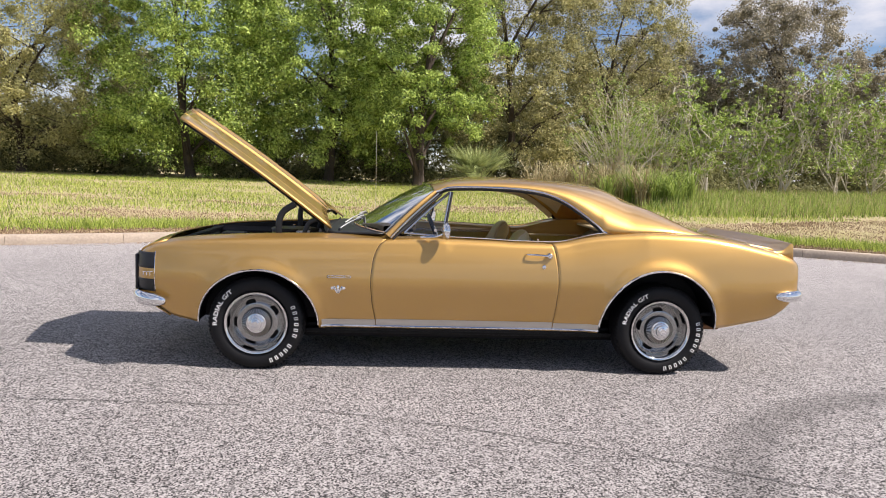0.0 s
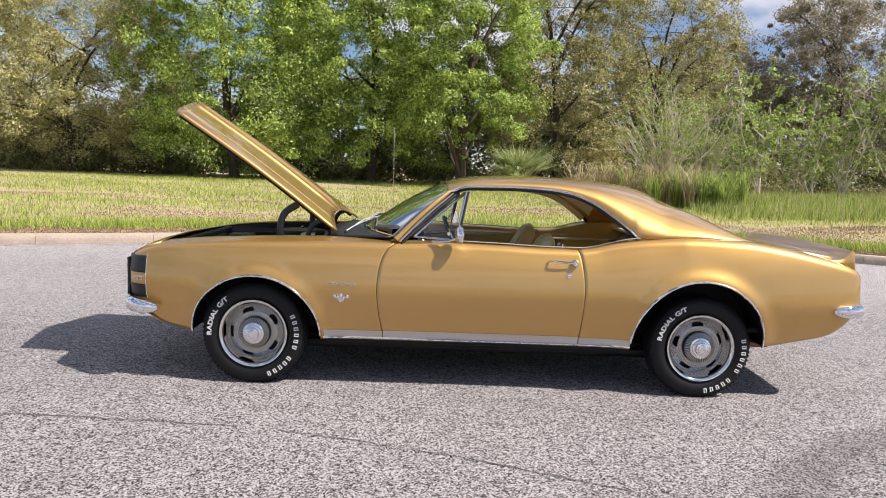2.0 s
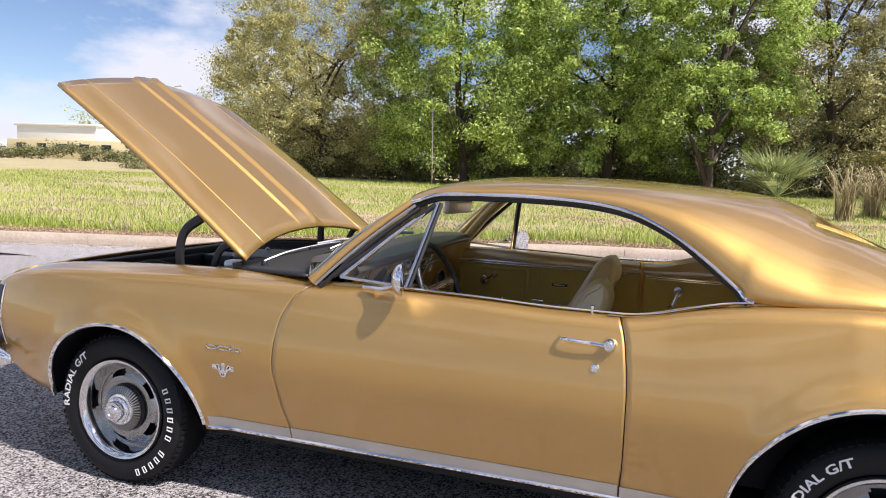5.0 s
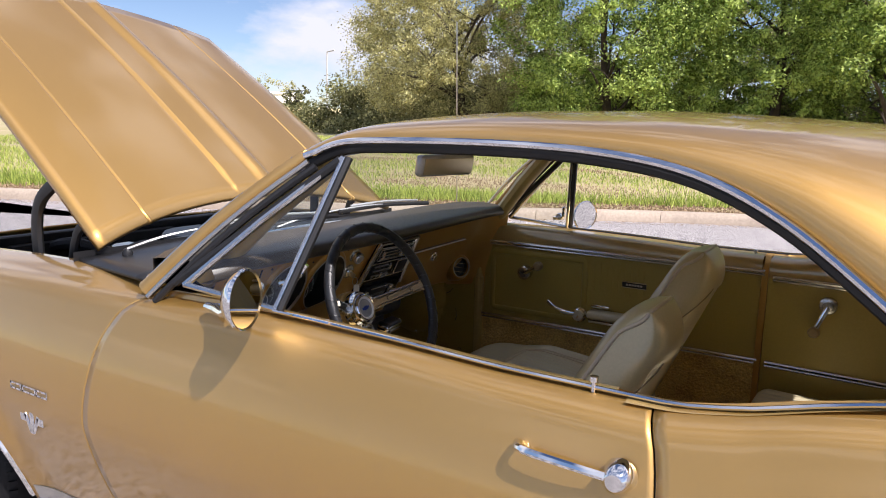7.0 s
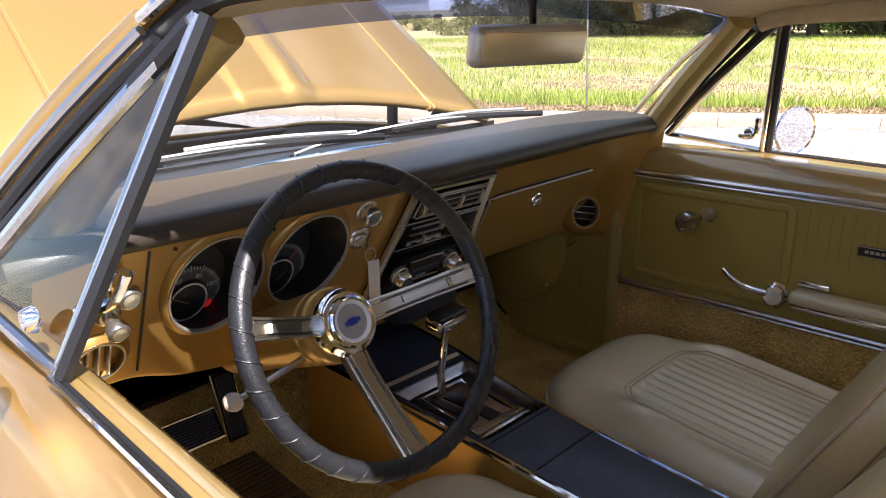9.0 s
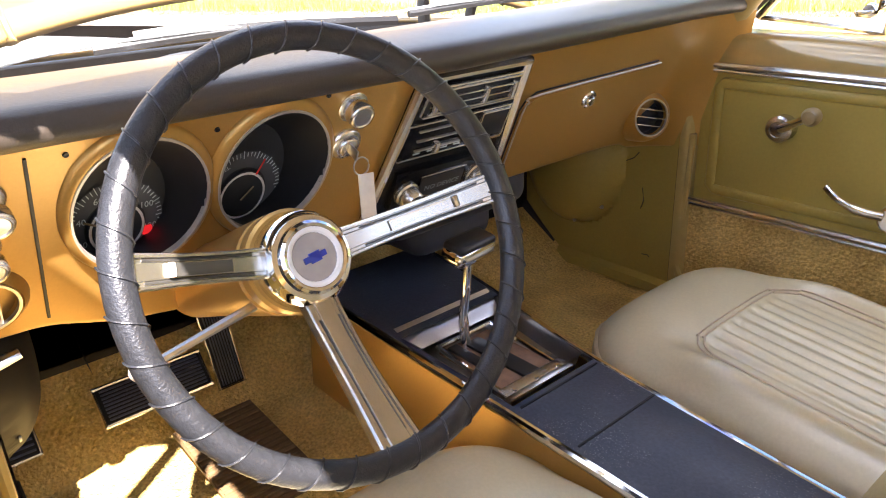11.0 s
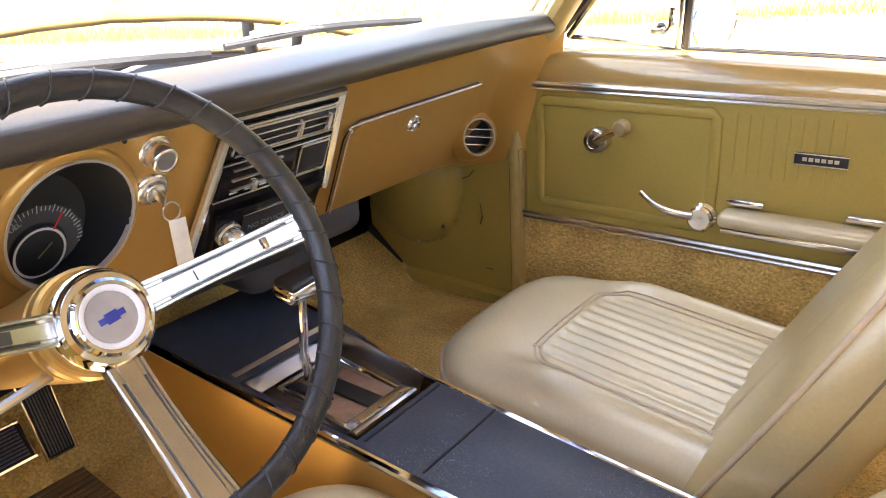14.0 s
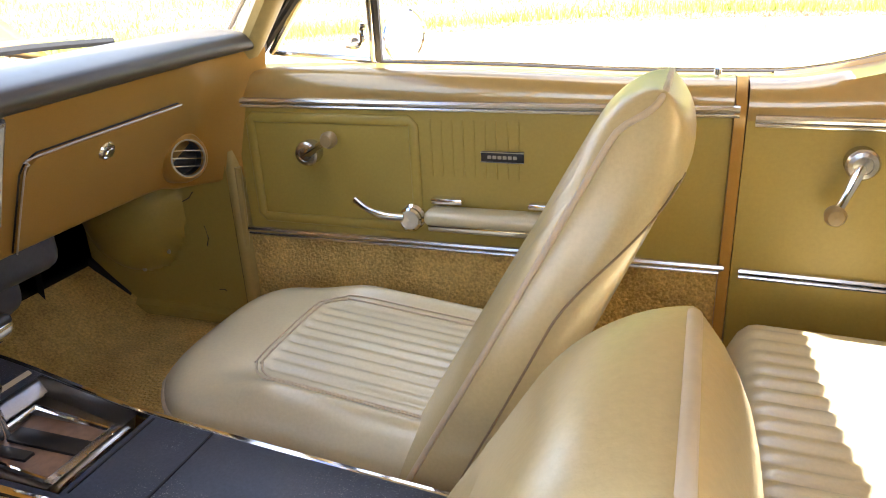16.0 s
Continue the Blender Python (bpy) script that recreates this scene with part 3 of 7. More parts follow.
def bonnet_point(s, y):
    """s: 0 at the rear edge, 1 at the front edge; y as at the rear edge."""
    a = abs(y)
    u = a / 0.645
    length = 1.23 + 0.12 * (1 - u ** 1.2)
    start = 0.115 * (1 - u ** 2.2)
    step = lambda q: q * q * (3 - 2 * q)
    ridge = 0.010 * step(min(1.0, max(0.0, (y + 0.088) / 0.016))) * step(min(1.0, max(0.0, (0.135 - y) / 0.045))) + 0.012 * step(min(1.0, max(0.0, (y - 0.030) / 0.045))) * step(min(1.0, max(0.0, (0.135 - y) / 0.060)))
    ridge = ridge * min(1.0, s / 0.08) - 0.0034 * math.exp(-((a - 0.46) / 0.0034) ** 2)
    crown = 0.012 * (1 - (a / 0.45) ** 2) if a < 0.45 else -0.053 * (a - 0.45) - 0.22 * (a - 0.45) ** 2
    p = HINGE + ALONG * (start + (length - start) * s) + OUT * (0.026 + crown + ridge + 0.016 * math.sin(s * math.pi))
    return (p.x, y * (1 - 0.055 * s), p.z)


ys = sorted(set([round(v, 4) for v in list(np.linspace(-0.645, 0.645, 41)) + [-0.45, 0.45] + list(np.linspace(-0.10, 0.145, 36)) + list(np.linspace(0.448, 0.472, 17)) + list(np.linspace(-0.472, -0.448, 17))]))
bonnet = shape("bonnet", grid([[bonnet_point(s, y) for y in ys] for s in np.linspace(0, 1, 22)]), PAINT, car, label="gold bonnet with a raised centre ridge, propped open", angle=30, solid=0.016)
shape("bonnet_frame", join(*[tube([tuple(Vector(bonnet_point(s, y)) - OUT * 0.026) for s in np.linspace(0.03, 0.97, 12)], 0.014, 8) for y in (-0.60, -0.2, 0.2, 0.60)], *[tube([tuple(Vector(bonnet_point(s, y)) - OUT * 0.026) for y in np.linspace(-0.6, 0.6, 16)], 0.014, 8) for s in (0.05, 0.5, 0.95)]), BAY, bonnet, label="black inner frame of the bonnet")
for sy in (-1, 1):
    shape("bonnet_hinge", tube(catmull([(0.215, sy * 0.60, 1.090), (0.135, sy * 0.60, 1.035), (0.105, sy * 0.60, 0.95), (0.112, sy * 0.60, 0.80)], 6), 0.022, 8, up=(0, 1, 0), flat=0.6), BLACK, car, label="curved black hinge arm")
    shape("bonnet_hinge", tube(catmull([(0.36, sy * 0.60, 0.99), (0.30, sy * 0.60, 0.95), (0.25, sy * 0.60, 0.80)], 5), 0.016, 8, up=(0, 1, 0), flat=0.6), BLACK, car)

# engine bay
for sy in (-1, 1):
    shape("inner_fender", grid([[(x, sy * y, z) for y, z in ((0.672, shoulder(x) + 0.006), (0.648, shoulder(x) - 0.004), (0.635, 0.83), (0.55, 0.80), (0.50, 0.62), (0.46, 0.30))] for x in np.linspace(-0.62, 0.46, 12)]), BAY, car)
shape("firewall", grid([[(0.44, y, z) for y in np.linspace(-0.68, 0.68, 8)] for z in (0.28, 0.6, 0.89)]), BAY, car)
shape("radiator_support", join(box((0.06, 1.3, 0.06), (-0.56, 0, 0.80), 0.012), box((0.05, 0.72, 0.44), (-0.52, 0, 0.58), 0.01)), BAY, car)
engine = shape("engine", join(box((0.60, 0.30, 0.30), (0.02, 0, 0.55), 0.04), box((0.54, 0.16, 0.13), (0.02, -0.21, 0.70), 0.03), box((0.54, 0.16, 0.13), (0.02, 0.21, 0.70), 0.03), box((0.5, 0.2, 0.12), (0.02, 0, 0.72), 0.03)), BAY, car, label="black engine block with valve covers")
shape("air_cleaner", moved(lathe([(0.0, 0.0), (0.15, 0.0), (0.165, 0.012), (0.165, 0.06), (0.172, 0.066), (0.165, 0.078), (0.04, 0.086), (0.0, 0.086)], 36, "z"), pose(0.13, 0.02, 0.80)), BLACK, engine, label="round black air cleaner")
shape("wing_nut", moved(lathe([(0.0, 0.0), (0.012, 0.0), (0.012, 0.015), (0.0, 0.02)], 10, "z"), pose(0.13, 0.02, 0.886)), CHROME, engine)
shape("battery", box((0.18, 0.17, 0.2), (-0.40, 0.40, 0.70), 0.012), BLACK, car)
shape("radiator_hose", tube(catmull([(-0.50, -0.2, 0.78), (-0.40, -0.18, 0.80), (-0.28, -0.1, 0.76), (-0.2, -0.05, 0.72)], 6), 0.024, 10), RUBBER, engine)
shape("brake_booster", moved(lathe([(0.0, 0.0), (0.11, 0.0), (0.115, 0.02), (0.115, 0.06), (0.09, 0.09), (0.03, 0.1), (0.0, 0.1)], 24, "x"), pose(0.30, -0.40, 0.80)), BAY, car)
shape("master_cylinder", box((0.14, 0.07, 0.07), (0.27, -0.40, 0.86), 0.012), STEEL, car)
for k in range(3):
    shape("ignition_lead", tube(catmull([(0.25, -0.05, 0.80), (0.18, -0.20 - 0.03 * k, 0.82), (0.1 - 0.15 * k, -0.27, 0.74)], 6), 0.005, 6), RUBBER, engine)
shape("washer_bottle", box((0.10, 0.12, 0.16), (0.33, -0.53, 0.80), 0.02), BLACK, car)

# wipers
DULL_METAL = mat("dull_aluminium", (0.62, 0.62, 0.61), rough=0.42, metal=0.6, vary=0.12, scale=20, fine=200)
for ey in (-0.30, 0.25):
    arm = catmull([(0.52, ey - 0.30, 0.935), (0.575, ey - 0.20, 0.968), (0.635, ey, 0.988), (0.655, ey + 0.20, 0.985)], 5)
    w = shape("wiper", tube(arm, [0.006] * 6 + [0.0045] * (len(arm) - 6), 8, flat=0.6), DULL_METAL, car, label="brushed steel wiper resting on the windscreen")
    blade = catmull([(0.610, ey - 0.10, 0.975), (0.650, ey + 0.12, 0.985), (0.665, ey + 0.38, 0.972)], 6)
    shape("blade", tube(blade, 0.006, 6, flat=1.4), BLACK, w)
    shape("blade_carrier", tube([p + Vector((-0.004, 0, 0.012)) for p in blade[2:-2]], 0.0045, 6), DULL_METAL, w)
    shape("spindle", moved(lathe([(0.013, 0.0), (0.013, 0.012), (0.009, 0.020), (0.0, 0.021)], 14, "z"), pose(0.52, ey - 0.30, 0.915)), BLACK, w)

# quarter-light windows, mirrors, handles, badges
for sy in (-1, 1):
    a, b, c = Vector((0.955, sy * 0.772, 0.928)), Vector((1.208 - 0.012 * (sy > 0), sy * 0.765, 0.912)), Vector((1.268 - 0.010 * (sy > 0), sy * 0.628, 1.205))
    vent = shape("vent_window_frame", join(tube([b + Vector((0, 0, -0.004)), c], 0.0072, 12), tube([a, b], 0.0065, 8), tube([a, a.lerp(c, 0.5) + Vector((0, 0, 0.006)), c], 0.008, 8)), DARK_STEEL, car, label="steel frame of the triangular vent window")
    shape("vent_seal", join(tube([a + Vector((-0.03, 0, 0)), (a + Vector((-0.03, 0, 0))).lerp(c, 0.98)], 0.010, 8), tube([b + Vector((0.013, 0, 0)), c + Vector((0.013, 0, 0))], 0.008, 6)), SEAL, car)
    g = ([a, b, c], [(0, 1, 2)])
    shape("vent_pane", g, GLASS, car, smooth=False).visible_shadow = False
    shape("vent_latch", join(moved(lathe([(0.0, 0.012), (0.010, 0.012), (0.013, 0.004), (0.013, 0.0)], 14, "y"), pose(1.165, sy * 0.762, 0.950))), CHROME, car)
    shape("latch_lever", tube(catmull([(1.19, sy * 0.735, 0.955), (1.215, sy * 0.715, 0.965), (1.235, sy * 0.705, 0.995)] if sy < 0 else [(1.150, 0.744, 0.944), (1.172, 0.735, 0.945), (1.192, 0.728, 0.956), (1.197, 0.722, 0.99)], 4), 0.0065, 8), CHROME, car)
    # round door mirror
    mp = pose(1.232, -0.866, 0.954) @ pose(0, 0, 0, 0, 0, 16) @ Matrix.Scale(1.04, 4) if sy < 0 else pose(1.238, 0.835, 0.953) @ pose(0, 0, 0, 0, 3, -29)
    fx, fy, fz = (1.200, -0.862, 0.918) if sy < 0 else (1.235, 0.85, 0.915)
    mirror = shape("door_mirror", moved(lathe([(0.0, -0.032), (0.02, -0.030), (0.042, -0.021), (0.053, -0.007), (0.056, 0.0), (0.054, 0.004), (0.050, 0.002)], 32, "x"), mp), CHROME, car, label="round chrome door mirror on a short foot")
    shape("mirror_glass", moved(disc(0.0505, 32, (0.002, 0, 0), "x"), mp), MIRROR, mirror)
    shape("mirror_foot", tube([(fx - 0.135, sy * (abs(fy) - 0.055), fz - 0.012), (fx - 0.09, sy * (abs(fy) - 0.045), fz - 0.010), (fx - 0.04, sy * (abs(fy) - 0.015), fz - 0.004), (fx + 0.005, fy, fz + 0.012)], [0.010, 0.016, 0.014, 0.010], 10, flat=0.7) if sy < 0 else tube([(fx - 0.07, sy * (abs(fy) - 0.07), fz - 0.02), (fx - 0.035, sy * (abs(fy) - 0.045), fz - 0.014), (fx, fy, fz)], [0.018, 0.014, 0.010], 10, flat=0.7), CHROME, mirror)
    # handle
    hy = lambda x, z: side_y(x, z)
    shape("door_handle", join(tube(catmull([(1.772, sy * (hy(1.772, 0.812) + 0.006), 0.812), (1.79, sy * (hy(1.79, 0.812) + 0.028), 0.814), (1.86, sy * (hy(1.86, 0.812) + 0.032), 0.812), (1.925, sy * (hy(1.92, 0.81) + 0.026), 0.807)], 5), 0.0056, 8, flat=1.1), moved(lathe([(0.0, 0.032), (0.012, 0.032), (0.017, 0.028), (0.022, 0.012), (0.0245, 0.0)], 20, "y"), pose(1.93, sy * -(-hy(1.93, 0.805)) if sy > 0 else -hy(1.93, 0.805), 0.805) @ (pose(0, 0, 0) if sy < 0 else pose(0, 0, 0, 0, 0, 180)))), CHROME, car, label="chrome pull handle with a push button")
    lock = moved(lathe([(0.0, 0.008), (0.008, 0.008), (0.013, 0.005), (0.014, 0.0)], 16, "y"), pose(1.892, sy * hy(1.892, 0.733), 0.733) @ (pose(0, 0, 0) if sy < 0 else pose(0, 0, 0, 0, 0, 180)))
    shape("door_lock", lock, CHROME, car)
badge_bits = []
for k, (dx, w) in enumerate(((0, 0.02), (0.024, 0.02), (0.05, 0.03), (0.083, 0.02), (0.107, 0.016), (0.128, 0.022))):
    x = 0.462 + dx
    for dz in (0.0, 0.013):
        badge_bits.append(box((w, 0.004, 0.0045), (x + w / 2, -(side_y(x, 0.64) + 0.002), 0.633 + dz)))
    badge_bits.append(box((0.0045, 0.004, 0.017), (x + (w if k % 2 else 0.003), -(side_y(x, 0.64) + 0.002), 0.6395)))
shape("name_badge", join(*badge_bits), CHROME, car, label="small chrome script badge shown as plain bars")
vx, vz = 0.532, 0.555
vy = -(side_y(vx, vz) + 0.003)
shape("engine_badge", join(box((0.016, 0.005, 0.055), (vx, vy, vz), 0.002), moved(box((0.012, 0.005, 0.05), (0, 0, 0), 0.002), pose(vx - 0.016, vy, vz - 0.002, 0, -28, 0)), moved(box((0.012, 0.005, 0.05), (0, 0, 0), 0.002), pose(vx + 0.016, vy, vz - 0.002, 0, 28, 0)), box((0.026, 0.005, 0.018), (vx - 0.034, vy, vz + 0.008), 0.001), box((0.026, 0.005, 0.018), (vx + 0.034, vy, vz + 0.008), 0.001), box((0.034, 0.005, 0.013), (vx, vy, vz + 0.036), 0.002)), CHROME, car, label="chrome winged engine badge")
shape("trim_badge", join(*[box((0.006, 0.005, 0.03), (-0.728 + 0.022 * k, -(side_y(-0.70, 0.62) + 0.004 - 0.006 * (k == 0)), 0.622)) for k in range(4)], box((0.07, 0.004, 0.006), (-0.695, -(side_y(-0.69, 0.62) + 0.005), 0.634))), CHROME, car, label="small chrome badge shown as plain bars")
shape("aerial", join(tube([(0.735, 0.735, 0.90), (0.735, 0.735, 0.95)], [0.012, 0.006], 8), tube([(0.735, 0.735, 0.95), (0.727, 0.712, 1.665)], 0.0022, 6)), STEEL, car, label="thin telescopic radio aerial")
RUSTY = mat("brown_tailpipe_steel", (0.20, 0.10, 0.05), rough=0.55, metal=0.6, vary=0.4, scale=30)
# hidden boot floor, sized to keep sun out of the tail's ground shadow
shape("boot_floor", join(box((0.56, 1.17, 0.03), (2.85, 0, 0.43), 0.01), box((0.50, 1.56, 0.03), (3.28, 0, 0.42), 0.01)), BAY, car)
shape("splash_pan", box((0.30, 1.40, 0.03), (-0.52, 0, 0.42), 0.01), BAY, car)
shape("exhaust_tip", moved(lathe([(0.020, 0.0), (0.025, 0.0), (0.025, 0.14), (0.021, 0.14), (0.020, 0.05)], 14, "x"), pose(3.07, -0.66, 0.315)), RUSTY, car)

RIMRING = mat("polished_trim_ring", (0.74, 0.74, 0.74), rough=0.10, metal=1.0, vary=0.08, scale=9, fine=120)
# wheels
R = 0.312


def wheel_parts():
    tyre = lathe([(0.205, 0.05), (0.214, 0.088), (0.232, 0.100), (0.262, 0.105), (0.285, 0.098), (0.300, 0.085), (R - 0.004, 0.072), (R, 0.045), (R, -0.06), (R - 0.006, -0.085), (0.28, -0.105), (0.21, -0.095)], 72)
    blocks = []
    for k in range(72):
        a = 2 * math.pi * k / 72
        blocks.append(moved(box((0.013, 0.020, 0.009), (0, 0, 0)), Matrix.Rotation(-a, 4, "Y") @ pose(0, -0.078, R - 0.007, 28, 0, 0)))
    ring = lathe([(0.166, 0.026), (0.170, 0.036), (0.176, 0.052), (0.183, 0.078), (0.190, 0.092), (0.197, 0.099), (0.205, 0.100), (0.210, 0.091), (0.206, 0.06)], 64)
    # dished wheel disc with five slots
    rows = []
    radii = [(0.172, 0.030), (0.164, 0.026), (0.154, 0.034), (0.147, 0.044), (0.130, 0.056), (0.122, 0.058), (0.104, 0.056), (0.0, 0.056)]
    n = 100
    for r, h in radii:
        rows.append([(r * math.cos(2 * math.pi * k / n), -h, r * math.sin(2 * math.pi * k / n)) for k in range(n)])
    v, f = grid(rows, True)
    keep = []
    for i, q in enumerate(f):
        ringno, k = i // n, i % n
        if ringno == 3 and (k % 20) in (6, 7, 8, 9, 10, 11, 12, 13):
            continue
        if ringno == 2 and (k % 20) in (7, 8, 9, 10, 11, 12):
            continue
        keep.append(q)
    disc_geo = (v, keep)
    back = lathe([(0.20, 0.012), (0.0, 0.012)], 40)
    barrel = lathe([(0.205, 0.09), (0.174, 0.040), (0.175, 0.02), (0.19, -0.09)], 48)
    cap = lathe([(0.066, 0.078), (0.066, 0.090), (0.063, 0.096), (0.054, 0.098), (0.053, 0.104), (0.050, 0.108), (0.042, 0.110), (0.041, 0.124), (0.038, 0.130), (0.028, 0.132), (0.026, 0.136), (0.020, 0.138), (0.018, 0.134), (0.0, 0.134)], 48)
    flute = moved(box((0.0042, 0.015, 0.028), (0, 0, 0)), pose(0, -0.080, 0.079, -24, 0, 12))
    skirt = lathe([(0.094, 0.056), (0.098, 0.066), (0.096, 0.072), (0.092, 0.070), (0.089, 0.064), (0.066, 0.074), (0.062, 0.084)], 48)
    return tyre, join(*blocks), ring, disc_geo, back, barrel, cap, flute, skirt


def bent_words():
    """Raised white letters on the tyre wall; the maker's name stays plain bars."""
    v, f = lettering("RADIAL G/T", 0.037, 0.025)
    wide = max(p[0] for p in v) - min(p[0] for p in v)

    def bend(p, mid, r0=0.262):
        a = mid - p[0] / r0 * 1.34
        r = r0 + p[1] * 1.05
        return (r * math.cos(a), -0.1068, r * math.sin(a))
    geos = [([bend(p, radians(155)) for p in v], f)]
    return join(*geos)


tyre_g, block_g, ring_g, disc_g, back_g, barrel_g, cap_g, flute_g, skirt_g = wheel_parts()
word_g = bent_words()
kit = [("tyre", tyre_g, RUBBER, 40, "black tyre with raised white lettering"), ("tread", block_g, RUBBER, 30, ""), ("trim_ring", ring_g, RIMRING, 50, "polished trim ring"), ("wheel_disc", disc_g, WHEEL_GREY, 40, "grey slotted wheel disc"), ("brake_drum", back_g, BAY, 30, ""), ("rim", barrel_g, WHEEL_GREY, 40, ""), ("centre_cap", cap_g, CHROME, 40, "stepped chrome centre cap with a fluted ring"), ("cap_skirt", skirt_g, BLACK, 30, "dark ring behind the flutes"), ("lettering", word_g, WHITE, 10, "white words on the tyre wall")]
frame_mesh = mesh_of("letter", *tube([(-0.0065, -0.1066, 0.251), (0.0065, -0.1066, 0.251), (0.0072, -0.1066, 0.275), (-0.0072, -0.1066, 0.275)], 0.0034, 4, up=(0, 1, 0), flat=0.4, closed=True), WHITE, False)
flute_mesh = mesh_of("flute", *flute_g, STEEL, True, 20)
wheel_meshes = [(nm, mesh_of(nm, *g, m, True, ang), lab) for nm, g, m, ang, lab in kit]
for x, sy, turn in ((0.0, -1, 0), (WB - 0.02, -1, -13), (0.0, 1, 40), (WB - 0.02, 1, 75)):
    w = new("wheel")
    w.parent = car
    w["label"] = "steel wheel with a bright trim ring and centre cap"
    w.matrix_parent_inverse = car.matrix_basis.inverted()
    w.matrix_basis = pose(x, sy * 0.745, R - 0.002, 0, 0, 0 if sy < 0 else 180) @ pose(0, 0, 0, 0, -turn, 0)
    for nm, me, lab in wheel_meshes:
        p = new(nm, me)
        p.parent = w
        if lab:
            p["label"] = lab
    for k in range(12):
        if k != 6:
            p = new("letter", frame_mesh)
            p.parent = w
            p.matrix_basis = Matrix.Rotation(radians(65 + k * 8.4), 4, "Y")
    for k in range(48):
        p = new("flute", flute_mesh)
        p.parent = w
        p.matrix_basis = Matrix.Rotation(2 * math.pi * k / 48, 4, "Y")

# ---- the car: inside ----
VINYL = mat("olive_gold_vinyl", (0.365, 0.276, 0.062), rough=0.42, vary=0.08, scale=5, fine=160, bump=0.12, bump_scale=500)
SEATV = mat("pearl_gold_seat_vinyl", (0.60, 0.540, 0.355), rough=0.30, metal=0.12, vary=0.07, scale=7, fine=200, bump=0.10, bump_scale=420, coat=0.6)
SEATV.node_tree.nodes["Principled BSDF"].inputs["Coat Roughness"].default_value = 0.24
PIPING = mat("tan_piping", (0.55, 0.46, 0.32), rough=0.5, vary=0.1)
CARPET = mat("gold_loop_carpet", (0.98, 0.71, 0.235), rough=0.95, vary=0.3, scale=9, fine=190, bump=1.0, bump_scale=140, relief=0.010, dark=(0.36, 0.22, 0.06))
SHELL = mat("gold_seat_back_vinyl", (0.53, 0.440, 0.230), rough=0.34, metal=0.12, vary=0.08, scale=7, fine=200, bump=0.10, bump_scale=420, coat=0.5)
SHELL.node_tree.nodes["Principled BSDF"].inputs["Coat Roughness"].default_value = 0.24
DOORTOP = mat("gold_gloss_door_top", (0.42, 0.285, 0.10), rough=0.3, metal=0.3, vary=0.06, scale=5, coat=1.0)
SLATE = mat("slate_grey_plastic", (0.045, 0.05, 0.062), rough=0.5, vary=0.15)
DASH = mat("bronze_dash_paint", (0.475, 0.275, 0.070), rough=0.28, metal=0.42, vary=0.06, scale=6, fine=300, bump=0.05, bump_scale=700)
PAD = mat("brown_dash_pad", (0.048, 0.038, 0.029), rough=0.36, vary=0.12, scale=8, fine=300, bump=0.2, bump_scale=600)
CONSOLE = mat("black_console_plastic", (0.046, 0.056, 0.082), rough=0.40, vary=0.35, scale=9, fine=220, bump=0.15, bump_scale=350)
def scuffed(m):
    """Pale dry speckle worn into a dark plastic."""
    n, l = m.node_tree.nodes, m.node_tree.links
    p = n["Principled BSDF"]
    base = p.inputs["Base Color"].links[0].from_socket
    c, s, w, r, q, k, mx = (n.new(t) for t in ("ShaderNodeTexCoord", "ShaderNodeTexNoise", "ShaderNodeTexNoise", "ShaderNodeMapRange", "ShaderNodeMapRange", "ShaderNodeMath", "ShaderNodeMixRGB"))
    s.inputs["Scale"].default_value, w.inputs["Scale"].default_value = 420.0, 11.0
    r.inputs["From Min"].default_value, r.inputs["From Max"].default_value = 0.60, 0.72
    q.inputs["From Min"].default_value, q.inputs["From Max"].default_value = 0.50, 0.62
    k.operation = "MULTIPLY"
    l.new(c.outputs["Object"], s.inputs["Vector"])
    l.new(c.outputs["Object"], w.inputs["Vector"])
    l.new(s.outputs[0], r.inputs["Value"])
    l.new(w.outputs[0], q.inputs["Value"])
    l.new(r.outputs[0], k.inputs[0])
    l.new(q.outputs[0], k.inputs[1])
    l.new(k.outputs[0], mx.inputs[0])
    l.new(base, mx.inputs[1])
    mx.inputs[2].default_value = (0.22, 0.23, 0.25, 1)
    l.new(mx.outputs[0], p.inputs["Base Color"])
    return m


CONSOLE = scuffed(CONSOLE)
WOOD = mat("walnut_veneer", (0.25, 0.155, 0.105), rough=0.35, vary=0.3, scale=30, fine=90)
METALP = mat("olive_metal_paint", (0.45, 0.345, 0.125), rough=0.4, metal=0.2, vary=0.1, scale=8)
IVORY = mat("tan_knob", (0.27, 0.195, 0.09), rough=0.4)
WRAP = mat("black_leather_lacing", (0.020, 0.021, 0.024), rough=0.34, vary=0.3, scale=20, fine=160, bump=0.4, bump_scale=420, relief=0.0016)
TAGW = mat("white_key_tag", (0.75, 0.70, 0.62), rough=0.6)
RED = mat("red_warning_lens", (0.85, 0.03, 0.02), rough=0.4)
DIAL = mat("dial_face", (0.022, 0.024, 0.026), rough=0.6)
HUBM = mat("turned_bright_metal", (0.60, 0.60, 0.59), rough=0.26, metal=1.0, vary=0.06, scale=20)
BAND = mat("dial_scale_grey", (0.075, 0.08, 0.082), rough=0.6)
MARK = mat("dial_marks", (0.62, 0.68, 0.66), rough=0.6)
HEAD = mat("headliner", (0.60, 0.50, 0.32), rough=0.8)

# floor, tunnel, toe boards
def floor_z(x, y):
    z = 0.315 + 0.10 * math.exp(-(y / 0.16) ** 2)
    if x < 0.60:
        z += (0.60 - x) * 0.75
    return z


